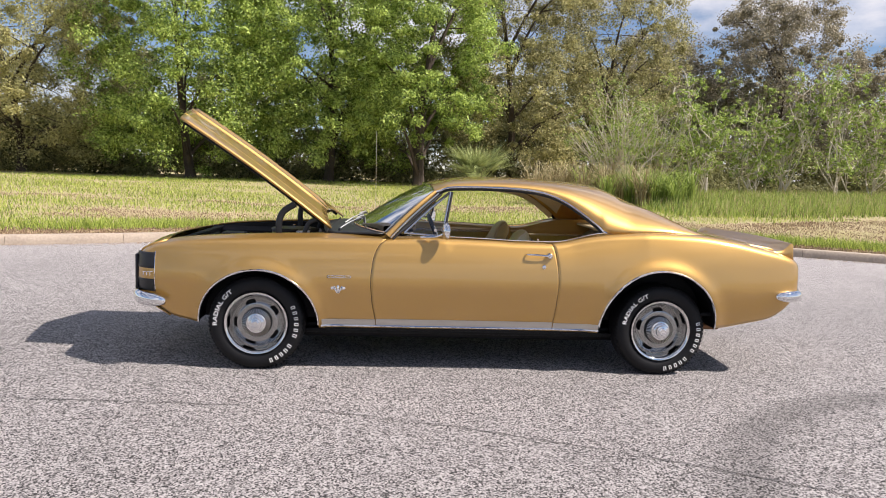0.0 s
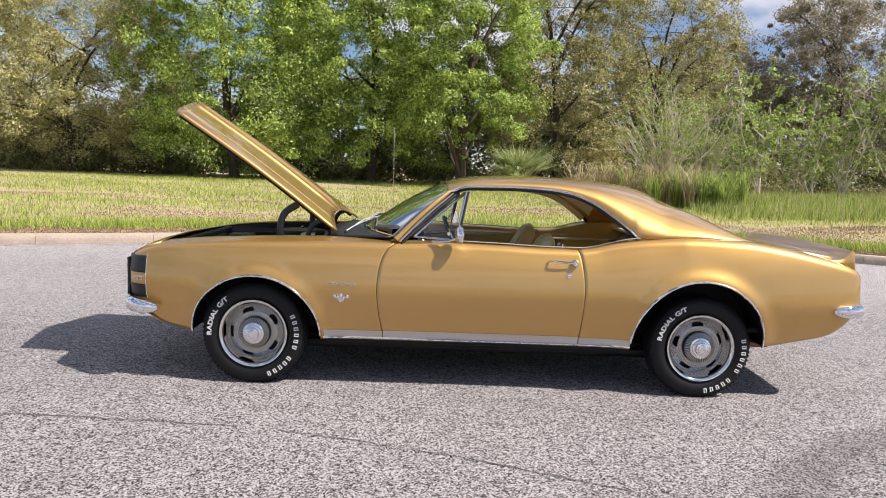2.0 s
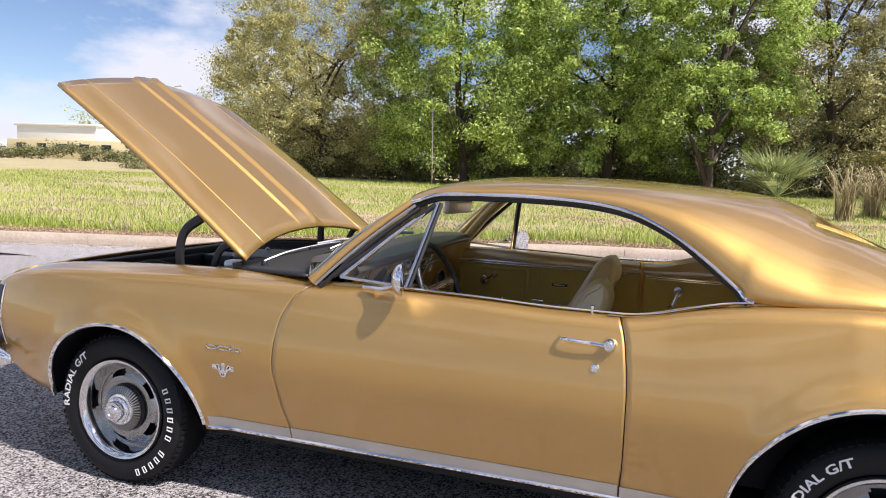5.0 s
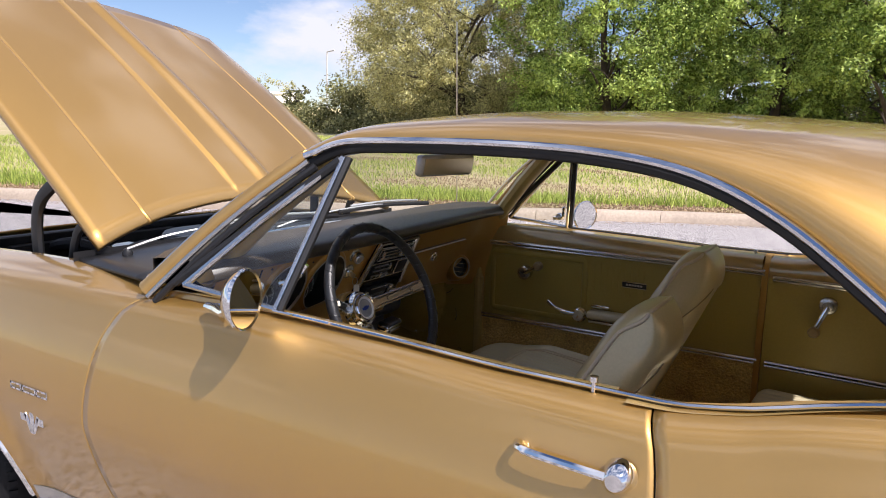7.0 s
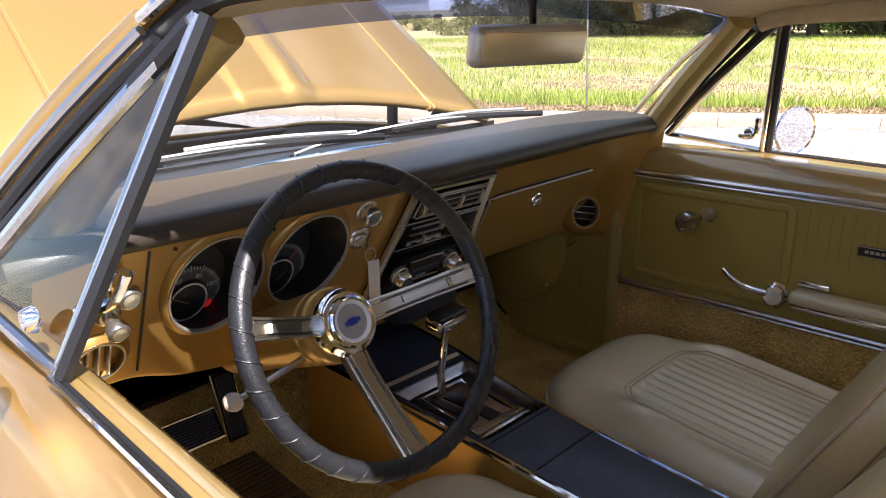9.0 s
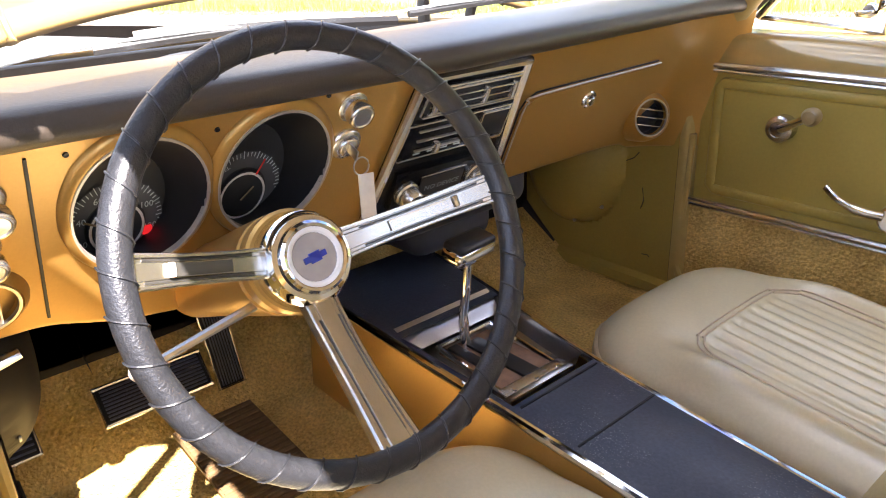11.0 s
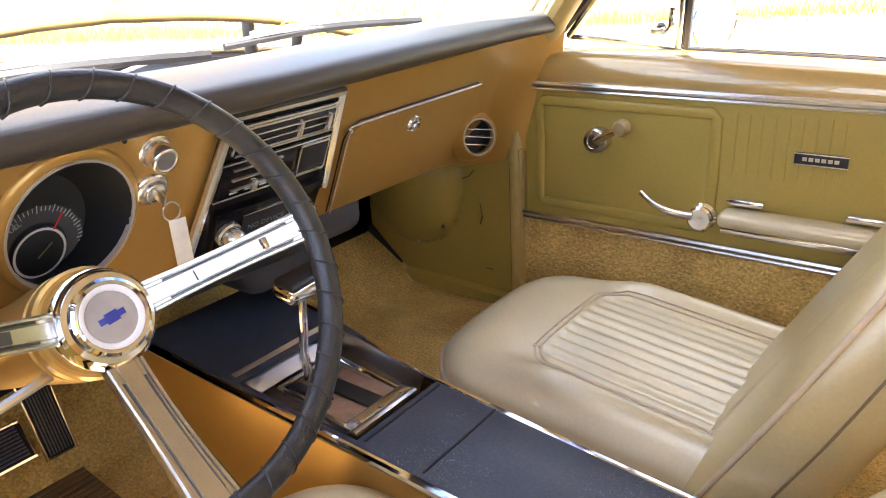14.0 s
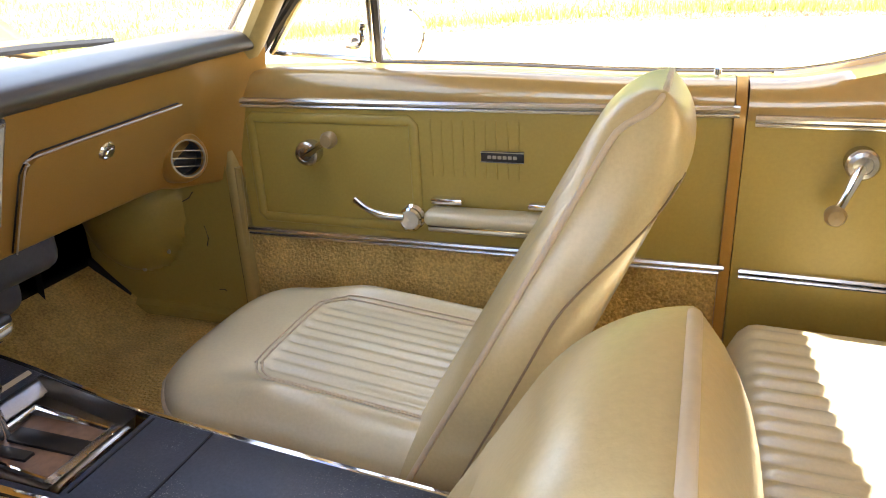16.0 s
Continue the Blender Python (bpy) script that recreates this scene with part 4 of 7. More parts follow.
shape("carpet", flipped(grid([[(x, y, floor_z(x, y)) for y in np.linspace(-0.66, 0.66, 60)] for x in np.linspace(0.30, 1.95, 60)])), CARPET, car, label="gold looped carpet on the car's floor")
shape("bulkhead", flipped(grid([[(0.44, y, z) for y in np.linspace(-0.70, 0.70, 6)] for z in (0.45, 0.7, 0.93)])), BLACK, car)
shape("rear_bulkhead", grid([[(2.62, y, z) for y in np.linspace(-0.585, 0.585, 6)] for z in (0.28, 0.6, 0.95)]), HEAD, car)
shape("parcel_shelf", box((0.45, 1.30, 0.02), (2.72, 0, 0.93), 0.006), HEAD, car)
# headliner under the roof
hl = []
for i in range(2, 46, 3):
    hl.append([(p[0], p[1] * 0.97, p[2] - 0.035) for p in rows_roof[i][2:-2]])
shape("headliner", grid(hl), HEAD, car)
shape("roof_rail_trim", tube([(p.x, p.y - 0.015, p.z - 0.030) for p in edge[4:40]], 0.022, 8, up=(0, 1, 0), flat=0.45), HEAD, car, label="tan trim along the inner roof rail")


# dashboard
def face_d(y):
    s = min(1.0, max(0.0, (y - 0.055) / 0.05))
    s = s * s * (3 - 2 * s)
    return 0.522 - 0.052 * s + 0.030 * (max(0.0, y - 0.57) / 0.12) ** 2


def dash(u, v, w=0.0):
    """A pose on the dash face: u across, v the height; x to the right, y up the face, z out to the driver."""
    m = Matrix(((0, 0.4472, 0.8944), (1, 0, 0), (0, 0.8944, -0.4472))).to_4x4()
    return Matrix.Translation((face_d(u) + 0.5 * v, u, v)) @ m @ Matrix.Translation((0, 0, w))


low_edge = smooth_curve([-0.72, -0.60, -0.50, -0.40, -0.20, 0.05, 0.12, 0.45, 0.52, 0.58, 0.64, 0.70], [0.735, 0.732, 0.70, 0.685, 0.69, 0.69, 0.70, 0.70, 0.695, 0.676, 0.672, 0.675])
GAUGES = ((-0.482, 0.860), (-0.330, 0.860))
TALL = 1.22
us = np.linspace(-0.715, 0.705, 300)
rows = []
for u in us:
    lo = low_edge(u)
    fl = 0.055 * (max(0.0, u - 0.575) / 0.10) ** 2 * (0.948 - lo) / 0.25
    col = [(face_d(u) + 0.5 * lo - 0.06 + fl, u, lo + 0.015), (face_d(u) + 0.5 * lo - 0.008 + fl, u, lo - 0.004)]
    for v in np.linspace(lo, 0.948, 60):
        col.append((face_d(u) + 0.5 * v + 0.055 * (max(0.0, u - 0.575) / 0.10) ** 2 * (0.948 - v) / 0.25, u, v))
    rows.append(col)
verts, faces = grid(rows)
def holed(q):
    c = sum((Vector(verts[i]) for i in q), Vector()) / 4
    return any(math.hypot(c.y - gy, (c.z - gz) * 1.118 / TALL) < 0.0762 for gy, gz in GAUGES)


dashboard = shape("dashboard", flipped((verts, [q for q in faces if not holed(q)])), DASH, car, label="bronze metal dashboard with twin round gauges", angle=40)
prof = [(0.0, 0.945), (0.030, 0.948), (0.042, 0.958), (0.040, 0.972), (0.022, 0.984), (-0.06, 0.990), (-0.2, 0.978), (-0.36, 0.944)]
rows = []
for u in np.linspace(-0.745, 0.735, 60):
    e = max(0.0, abs(u) - 0.66) / 0.08
    sh = 0.9945 - 0.052 * min(1.0, max(0.0, (u + 0.10) / 0.60))
    line = catmull([(sh + dx - 0.02 * e * e, u, z - 0.016 * e) for dx, z in prof], 5)
    rows.append([(max(p.x, 0.62 + 0.20 * (u / 0.75) ** 2), p.y, p.z) for p in line])
shape("dash_pad", grid(rows), PAD, dashboard, label="padded brown vinyl dash top", angle=60)


def place(nm, geo, material, m, parent=None, label="", angle=35):
    return shape(nm, moved(geo, m), material, parent or dashboard, label=label, angle=angle)


RINGM = mat("pale_satin_ring", (0.55, 0.51, 0.45), rough=0.38, metal=0.5)
LIT = mat("lit_red_lens", (0.75, 0.02, 0.02), rough=0.3)
LIT.node_tree.nodes["Principled BSDF"].inputs["Emission Color"].default_value = (1.0, 0.03, 0.03, 1.0)
LIT.node_tree.nodes["Principled BSDF"].inputs["Emission Strength"].default_value = 0.07
for k, (gy, gz) in enumerate(GAUGES):
    m = dash(gy, gz) @ Matrix.Diagonal((1.0, TALL, 1.0, 1.0))
    g = place("gauge", lathe([(0.0812, -0.003), (0.0806, 0.002), (0.078, 0.0055), (0.0745, 0.008), (0.071, 0.009), (0.069, 0.008)], 48, "z"), DASH, m, label="round hooded gauge in a raised bronze bezel", angle=60)
    place("gauge_ring", lathe([(0.0715, 0.007), (0.0715, 0.0105), (0.069, 0.0105), (0.0685, 0.004)], 48, "z"), RINGM, m, g)
    rings = []
    for r, h, off in ((0.069, 0.008, 0.0), (0.067, -0.012, 0.3), (0.062, -0.040, 0.8), (0.060, -0.052, 1.0)):
        rings.append([(r * math.cos(a) - 0.012 * off, r * math.sin(a) - 0.034 * off, h) for a in np.linspace(0, 2 * math.pi, 40, endpoint=False)])
    place("gauge_tunnel", grid(rings, True), BLACK, m, g)
    face = m @ pose(-0.012, -0.034, -0.051)
    place("dial", disc(0.0605, 40, (0, 0, 0), "z"), DIAL, face, g)
    dm = face @ pose(0.003, -0.027, 0.003)
    place("dial_hub", lathe([(0.0, 0.004), (0.026, 0.004), (0.028, 0.003), (0.031, 0.003), (0.032, 0.0)], 30, "z"), DIAL, dm, g)
    place("hub_ring", lathe([(0.0275, 0.0045), (0.0305, 0.0045)], 30, "z"), WHITE, dm, g)
    place("scale_band", lathe([(0.0335, 0.0012), (0.0535, 0.0012)], 40, "z"), BAND, dm @ pose(0, 0, -0.0016), g)
    ticks = []
    for j in range(41):
        a = radians(200 - 220 * j / 40)
        long = 0.009 if j % 4 == 0 else 0.005
        ticks.append(moved(box((0.0008, long, 0.0006)), Matrix.Rotation(a - math.pi / 2, 4, "Z") @ pose(0, 0.050, 0)))
    place("tick_ring", join(*ticks), MARK, dm, g)
    if k == 0:
        words = [("20", 200), ("40", 158), ("60", 116), ("80", 70), ("100", 28), ("120", -14)]
        for t, a in words:
            r = radians(a)
            place("number", moved(lettering(t, 0.0105), pose(0.039 * math.cos(r), 0.039 * math.sin(r), 0.001)), MARK, dm, g)
        place("warning_lamp", moved(box((0.012, 0.010, 0.002), (0.034, -0.013, 0.002), 0.002), pose(0, 0, 0)), LIT, dm, g, label="red brake warning lens")
        place("needle", moved(box((0.002, 0.040, 0.001)), Matrix.Rotation(radians(62), 4, "Z") @ pose(0, 0.02, 0.007)), IVORY, dm, g)
    else:
        place("word", moved(lettering("FUEL", 0.008), pose(-0.026, 0.036, 0.001, 0, 0, 28)), MARK, dm, g)
        place("needle", moved(box((0.0016, 0.022, 0.001)), Matrix.Rotation(radians(-48), 4, "Z") @ pose(0, 0.006, 0.007)), IVORY, dm, g)
        place("needle", moved(box((0.0018, 0.020, 0.001)), Matrix.Rotation(radians(-30), 4, "Z") @ pose(0, 0.040, 0.006)), RED, dm, g)
for u, v in ((-0.402, 0.925), (-0.548, 0.93), (-0.27, 0.95)):
    place("screw", lathe([(0.0, 0.0006), (0.0018, 0.0006), (0.0026, 0.0015), (0.0030, 0.0)], 12, "z"), BLACK, dash(u, min(v, 0.94)))
place("panel_gap", box((0.003, 0.215, 0.003), (0, 0, 0)), BLACK, dash(-0.582, 0.838, 0.0005))
# push-pull knobs
def knob(u, v, nm, r=0.0165, ln=0.038, lab=""):
    m = dash(u, v)
    k = place(nm, lathe([(r * 1.2, 0.0), (r * 1.2, 0.002), (r * 1.05, 0.004), (r * 0.60, 0.004), (r * 0.60, ln - 0.018), (r - 0.001, ln - 0.017), (r, ln - 0.015), (r, ln - 0.003), (r - 0.0015, ln - 0.0005), (r - 0.0035, ln)], 36, "z"), SATIN, m, label=lab, angle=50)
    place("knob_face", lathe([(r - 0.0035, ln), (r - 0.005, ln - 0.0012), (0.0, ln - 0.0006)], 28, "z"), STEEL, m, k)
    return k


knob(-0.233, 0.920, "lighter_knob", 0.0165, 0.024, lab="chrome lighter knob")
km = dash(-0.234, 0.873)
ign = place("ignition_lock", lathe([(0.022, 0.0), (0.022, 0.003), (0.020, 0.006), (0.016, 0.0075), (0.0155, 0.006), (0.0135, 0.006), (0.0125, 0.011), (0.0115, 0.012), (0.0, 0.0115)], 36, "z"), SATIN, km, label="chrome ignition lock with the key in it", angle=50)
place("key", box((0.003, 0.014, 0.018), (0, 0, 0.020), 0.001), STEEL, km, ign)
kp = km @ Vector((0.008, -0.010, 0.028))
shape("key_ring", tube([(kp.x, kp.y + 0.011 * math.cos(a), kp.z - 0.006 + 0.011 * math.sin(a)) for a in np.linspace(0, 2 * math.pi, 20, endpoint=False)], 0.0011, 6, closed=True), STEEL, ign)
shape("key_tag", moved(box((0.002, 0.021, 0.068), (0, 0, 0), 0.0006), pose(kp.x + 0.002, kp.y + 0.004, kp.z - 0.050, 0, 0, -8)), TAGW, ign, label="long white paper key tag")
knob(-0.618, 0.902, "headlamp_knob", 0.015, 0.040, "chrome headlamp knob")
knob(-0.628, 0.852, "wiper_knob", 0.014, 0.038, "chrome wiper knob")


def vent(u, v, turn=0.0, r=0.036, tip=0.0, lab="round air vent with dark slats"):
    m = dash(u, v, 0.8 * r * abs(math.sin(radians(turn))) + 0.35 * r * abs(math.sin(radians(tip)))) @ pose(0, 0, 0, -tip, turn, 0)
    k = place("air_vent", lathe([(r + 0.020, -0.055), (r + 0.016, -0.016), (r + 0.010, 0.002), (r + 0.003, 0.010), (r, 0.009), (r - 0.002, -0.003)], 36, "z"), DASH, m, label=lab, angle=60)
    place("vent_hole", disc(r, 28, (0, 0, -0.020), "z"), BLACK, m, k)
    place("vent_tunnel", lathe([(r - 0.002, -0.002), (r - 0.003, -0.021)], 32, "z"), BLACK, m, k)
    place("vent_ring", lathe([(r + 0.001, 0.008), (r + 0.001, 0.011), (r - 0.002, 0.011), (r - 0.002, 0.006)], 32, "z"), STEEL, m, k)
    for j in (-1, 0, 1):
        w = math.sqrt(r * r - (0.014 * j) ** 2)
        if u > 0:
            place("vent_slat", moved(box((2 * w - 0.004, 0.0022, 0.007), (0, 0.016 * j, 0.004), 0.0008), pose(0, 0, 0, 8, 0, 0)), SATIN, m, k)
        else:
            place("vent_slat", moved(box((0.0035, 2 * w - 0.004, 0.012), (0.014 * j, 0, 0.003), 0.001), pose(0, 0, 0)), STEEL, m, k)


vent(0.542, 0.762, -26, 0.037, 28)
vent(-0.640, 0.787, -1, 0.034)
# glove box
GL = [(0.155, 0.712), (0.475, 0.712), (0.492, 0.868), (0.185, 0.860), (0.170, 0.857), (0.157, 0.848), (0.151, 0.834)]
gv = [Vector(dash(u, v, 0.006).translation) for u, v in GL]
gb = [Vector(dash(u, v, -0.004).translation) for u, v in GL]
glove = shape("glove_box_door", (gv + gb, [tuple(range(7))] + [(i + 7, (i + 1) % 7 + 7, (i + 1) % 7, i) for i in range(7)]), DASH, dashboard, smooth=False, label="bronze glove box lid")
line = [Vector(dash(u, v, 0.0025).translation) for u, v in ((0.148, 0.705), (0.143, 0.838), (0.150, 0.855), (0.170, 0.866), (0.498, 0.874))]
shape("lid_gap", tube(line, 0.0015, 6), SEAL, glove)
# the edge's highlight, drawn as a thin pale bar
shape("lid_edge", tube([p + Vector((0.004, 0.004, -0.004)) for p in catmull(line, 4)], 0.0016, 6), RINGM, glove, label="pale drawn highlight along the lid's edge")
place("lid_lock", lathe([(0.019, 0.004), (0.016, 0.009), (0.0135, 0.010), (0.012, 0.007), (0.010, 0.007), (0.0095, 0.013), (0.008, 0.015), (0.0, 0.0145)], 20, "z"), CHROME, dash(0.320, 0.830), glove)

# centre stack
def quad_panel(pts, w0, w1):
    a = [dash(u, v, w1).translation for u, v in pts]
    b = [dash(u, v, w0).translation for u, v in pts]
    n = len(pts)
    return [*a, *b], [tuple(range(n))] + [(i + n, (i + 1) % n + n, (i + 1) % n, i) for i in range(n)]


ST = [(-0.182, 0.735), (0.035, 0.735), (0.048, 0.800), (0.040, 0.944), (-0.140, 0.944)]
face_d_keep = face_d
face_d = lambda y: 0.522
stack = shape("centre_panel", quad_panel(ST, -0.02, 0.012), GLOSS, dashboard, smooth=False, label="black trapezoid panel with heater slides and radio")
loop = [Vector(dash(u, v, 0.013).translation) for u, v in ((-0.186, 0.732), (-0.142, 0.946), (0.042, 0.946), (0.050, 0.80))]
shape("stack_frame", tube(loop, 0.0075, 8, flat=1.0), SATIN, stack, label="bright frame round the centre panel")
def bar(u, v, w, h, material, nm, out=0.014, dp=0.004, parent=None, label="", slope=0.0):
    return place(nm, box((w, h, dp), (0, 0, 0), min(h, dp) * 0.25), material, dash(u, v, out) @ pose(0, 0, 0, 0, 0, slope), parent or stack, label)


bar(-0.048, 0.915, 0.160, 0.036, SEAL, "vent_slot")
for j in range(4):
    bar(-0.048, 0.900 + 0.010 * j, 0.158, 0.0022 if j in (1, 2) else 0.003, SATIN, "vent_slat", 0.018)
for u in (-0.122, -0.035, 0.016):
    bar(u, 0.915, 0.007, 0.026, SATIN, "vent_tab", 0.022, 0.012)
bar(-0.056, 0.861, 0.182, 0.050, GLOSS, "heater_panel", 0.014)
for v in (0.8855, 0.8365):
    bar(-0.060, v, 0.190, 0.003, SATIN, "panel_trim", 0.0155)
bar(-0.1535, 0.861, 0.003, 0.050, SATIN, "panel_trim", 0.0155, slope=-11.6)
bar(0.0345, 0.861, 0.003, 0.050, SATIN, "panel_trim", 0.0155, slope=3.1)
for v in (0.9335, 0.8955):
    bar(-0.0495, v, 0.166, 0.003, SATIN, "vent_trim", 0.0165)
bar(-0.133, 0.9145, 0.003, 0.038, SATIN, "vent_trim", 0.0165, slope=-11.6)
bar(0.0335, 0.9145, 0.003, 0.038, SATIN, "vent_trim", 0.0165, slope=3.1)
for u, v, w in ((-0.090, 0.876, 0.080), (-0.090, 0.862, 0.080), (-0.090, 0.848, 0.080)):
    bar(u, v, w, 0.0024, STEEL, "heater_slot", 0.0175)
for u, v in ((-0.098, 0.852), (-0.062, 0.872)):
    bar(u, v, 0.010, 0.016, SATIN, "heater_slide", 0.022, 0.010)
bar(0.006, 0.862, 0.050, 0.040, SEAL, "cubby", 0.0165)
for du, dv, w, h in ((0, 0.0205, 0.052, 0.002), (0, -0.0205, 0.052, 0.002), (-0.0255, 0, 0.002, 0.042), (0.0255, 0, 0.002, 0.042)):
    bar(0.006 + du, 0.862 + dv, w, h, SATIN, "cubby_rim", 0.0185)
for j in range(4):
    bar(-0.125 + 0.024 * j, 0.8435, 0.012, 0.002, MARK, "printed_word", 0.0175, 0.001)
radio = bar(-0.055, 0.786, 0.184, 0.066, GLOSS, "radio", 0.015, 0.008, label="black car radio with two chrome knobs")
bar(-0.062, 0.786, 0.080, 0.034, SEAL, "radio_display", 0.020, 0.003, radio)
place("display_text", lettering("NO DEVICE", 0.0125), mat("display_letters", (0.26, 0.31, 0.33), rough=0.6), dash(-0.062, 0.784, 0.0225), radio)
bar(-0.062, 0.7625, 0.084, 0.005, CHROME, "radio_trim", 0.020, 0.003, radio)
bar(-0.062, 0.804, 0.084, 0.002, CHROME, "radio_trim", 0.020, 0.003, radio)
for u in (-0.125, 0.003):
    place("radio_knob", lathe([(0.0195, 0.0), (0.019, 0.006), (0.0165, 0.008), (0.016, 0.022), (0.013, 0.026), (0.0, 0.0255)], 28, "z"), SATIN, dash(u, 0.784, 0.018), radio)
face_d = face_d_keep
shape("heater_box", box((0.24, 0.32, 0.15), (0.695, 0.095, 0.712), 0.030, 4), mat("slate_heater_plastic", (0.050, 0.052, 0.058), rough=0.5, vary=0.2, scale=8, fine=120, bump=0.1), dashboard, label="dark slate plastic heater box", angle=60)
shape("radio_bracket", box((0.14, 0.20, 0.05), (0.79, -0.065, 0.695), 0.01), BLACK, dashboard)

# steering wheel and column
HUB = Vector((1.148, -0.3985, 0.831))
AX = Vector((0.92, 0, 0.392)).normalized()
SM = Matrix.Translation(HUB) @ Matrix((( 0, -AX.z, AX.x), (1, 0, 0), (0, AX.x, AX.z))).to_4x4()
RC, DISH, RW = 0.1850, 0.064, 0.0122
col = shape("steering_column", moved(lathe([(0.0, -0.037), (0.049, -0.037), (0.052, -0.040), (0.052, -0.055), (0.049, -0.057), (0.049, -0.062), (0.052, -0.064), (0.050, -0.12), (0.046, -0.20), (0.044, -0.33)], 32, "z"), SM), DASH, car, label="bronze steering column")
HS = SM @ Matrix.Diagonal((0.93, 0.93, 1.0, 1.0))
wheel_s = shape("steering_wheel", moved(lathe([(0.0, 0.0), (0.024, 0.0), (0.025, 0.001)], 32, "z"), HS), mat("pearl_grey_cap", (0.36, 0.355, 0.35), rough=0.35, metal=0.2), car, label="three-spoke chrome steering wheel with a laced black rim")
shape("horn_ring", moved(lathe([(0.030, 0.001), (0.031, 0.003), (0.034, 0.004), (0.037, 0.002), (0.038, -0.003), (0.043, -0.004), (0.045, -0.007), (0.046, -0.011), (0.049, -0.014), (0.050, -0.034), (0.046, -0.04)], 40, "z"), HS), CHROME, wheel_s, label="stepped chrome horn cap")
shape("cap_ring", moved(lathe([(0.0305, 0.003), (0.0295, 0.0035), (0.026, 0.0025), (0.0245, 0.0005)], 40, "z"), HS), WHITE, wheel_s)
shape("cap_emblem", moved(join(box((0.026, 0.006, 0.002)), box((0.012, 0.0105, 0.002))), HS @ pose(0, 0, 0.0015, 0, 0, 8)), mat("blue_enamel", (0.02, 0.05, 0.35), rough=0.3), wheel_s, label="small blue emblem")


def rim_arc(a0, a1, n, r=RW):
    pts = [SM @ Vector((RC * math.cos(a), RC * math.sin(a), DISH)) for a in np.linspace(radians(a0), radians(a1), n)]
    return tube(pts, r, 14, up=AX)


shape("rim_cover", rim_arc(-88, 272, 120), WRAP, wheel_s, label="black laced leather rim cover")
for k in range(36):
    a = radians(10 * k)
    pts = []
    for j in range(9):
        b = radians(-10 + 200 * j / 8)
        aa = a + 0.10 * (j / 8 - 0.5)
        rr = RC + (RW + 0.0006) * math.cos(b)
        pts.append(SM @ Vector((rr * math.cos(aa), rr * math.sin(aa), DISH + (RW + 0.0006) * math.sin(b))))
    shape("lacing", tube(pts, 0.0010, 5), WRAP, wheel_s)
SPOKE = mat("satin_spoke_metal", (0.50, 0.47, 0.40), rough=0.25, metal=0.9, vary=0.08, scale=18, fine=240, bump=0.05, bump_scale=500)
# shade of the grooves and left horn bar, put into a dark colour
SLOT = mat("painted_groove_shade", (0.10, 0.095, 0.085), rough=0.5, metal=0.5)
for a, w in ((169, 0.029), (4, 0.031), (268, 0.035)):
    m = SM @ Matrix.Rotation(radians(a), 4, "Z")
    rise = lambda s: -0.012 + (DISH + 0.010) * s ** 1.15
    rows = []
    for s in np.linspace(0, 1, 10):
        r = 0.042 + (RC - 0.010 - 0.042) * s
        hw, z = w / 2 * (1.0 - 0.12 * math.sin(s * math.pi) + (0.22 * s if a == 268 else 0.0)), rise(s)
        rows.append([(r, q * hw, z + h) for q, h in ((-1, -0.012), (-1, 0.001), (-0.9, 0.003), (-0.76, 0.003), (-0.70, 0.0005), (-0.52, 0.0005), (-0.46, 0.002), (0.46, 0.002), (0.52, 0.0005), (0.70, 0.0005), (0.76, 0.003), (0.9, 0.003), (1, 0.001), (1, -0.012))])
    sp = shape("spoke", moved(grid(rows, True), m), SPOKE, wheel_s, label="brushed chrome spoke with raised edges", angle=25)
    for q in (-1, 1):
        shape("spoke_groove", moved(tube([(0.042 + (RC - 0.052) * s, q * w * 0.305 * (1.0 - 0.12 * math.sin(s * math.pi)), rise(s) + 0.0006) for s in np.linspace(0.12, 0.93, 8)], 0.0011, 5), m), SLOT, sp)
    if a != 268:
        rows = [[(0.042 + (RC - 0.052) * s, y, rise(s) + h) for y, h in ((-0.0056, 0.0), (-0.0051, 0.0058), (-0.0015, 0.0062), (0.0015, 0.0052), (0.0051, 0.0058), (0.0056, 0.0))] for s in np.linspace(0.30, 0.72, 5)]
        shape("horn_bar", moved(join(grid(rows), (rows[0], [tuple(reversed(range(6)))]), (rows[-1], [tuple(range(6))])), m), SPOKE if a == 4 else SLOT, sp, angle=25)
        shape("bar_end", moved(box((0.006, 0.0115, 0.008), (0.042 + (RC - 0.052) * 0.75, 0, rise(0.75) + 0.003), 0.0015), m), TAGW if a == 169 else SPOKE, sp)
shape("indicator_stalk", tube([SM @ Vector((-0.040, -0.030, -0.075)), SM @ Vector((-0.150, -0.046, -0.057))], [0.005, 0.004], 8), STEEL, col)
shape("stalk_knob", moved(lathe([(0.0, -0.012), (0.009, -0.009), (0.012, 0.0), (0.009, 0.009), (0.0, 0.012)], 16, "x"), Matrix.Translation(SM @ Vector((-0.160, -0.047, -0.055)))), mat("pale_ivory_plastic", (0.62, 0.52, 0.42), rough=0.4), col)

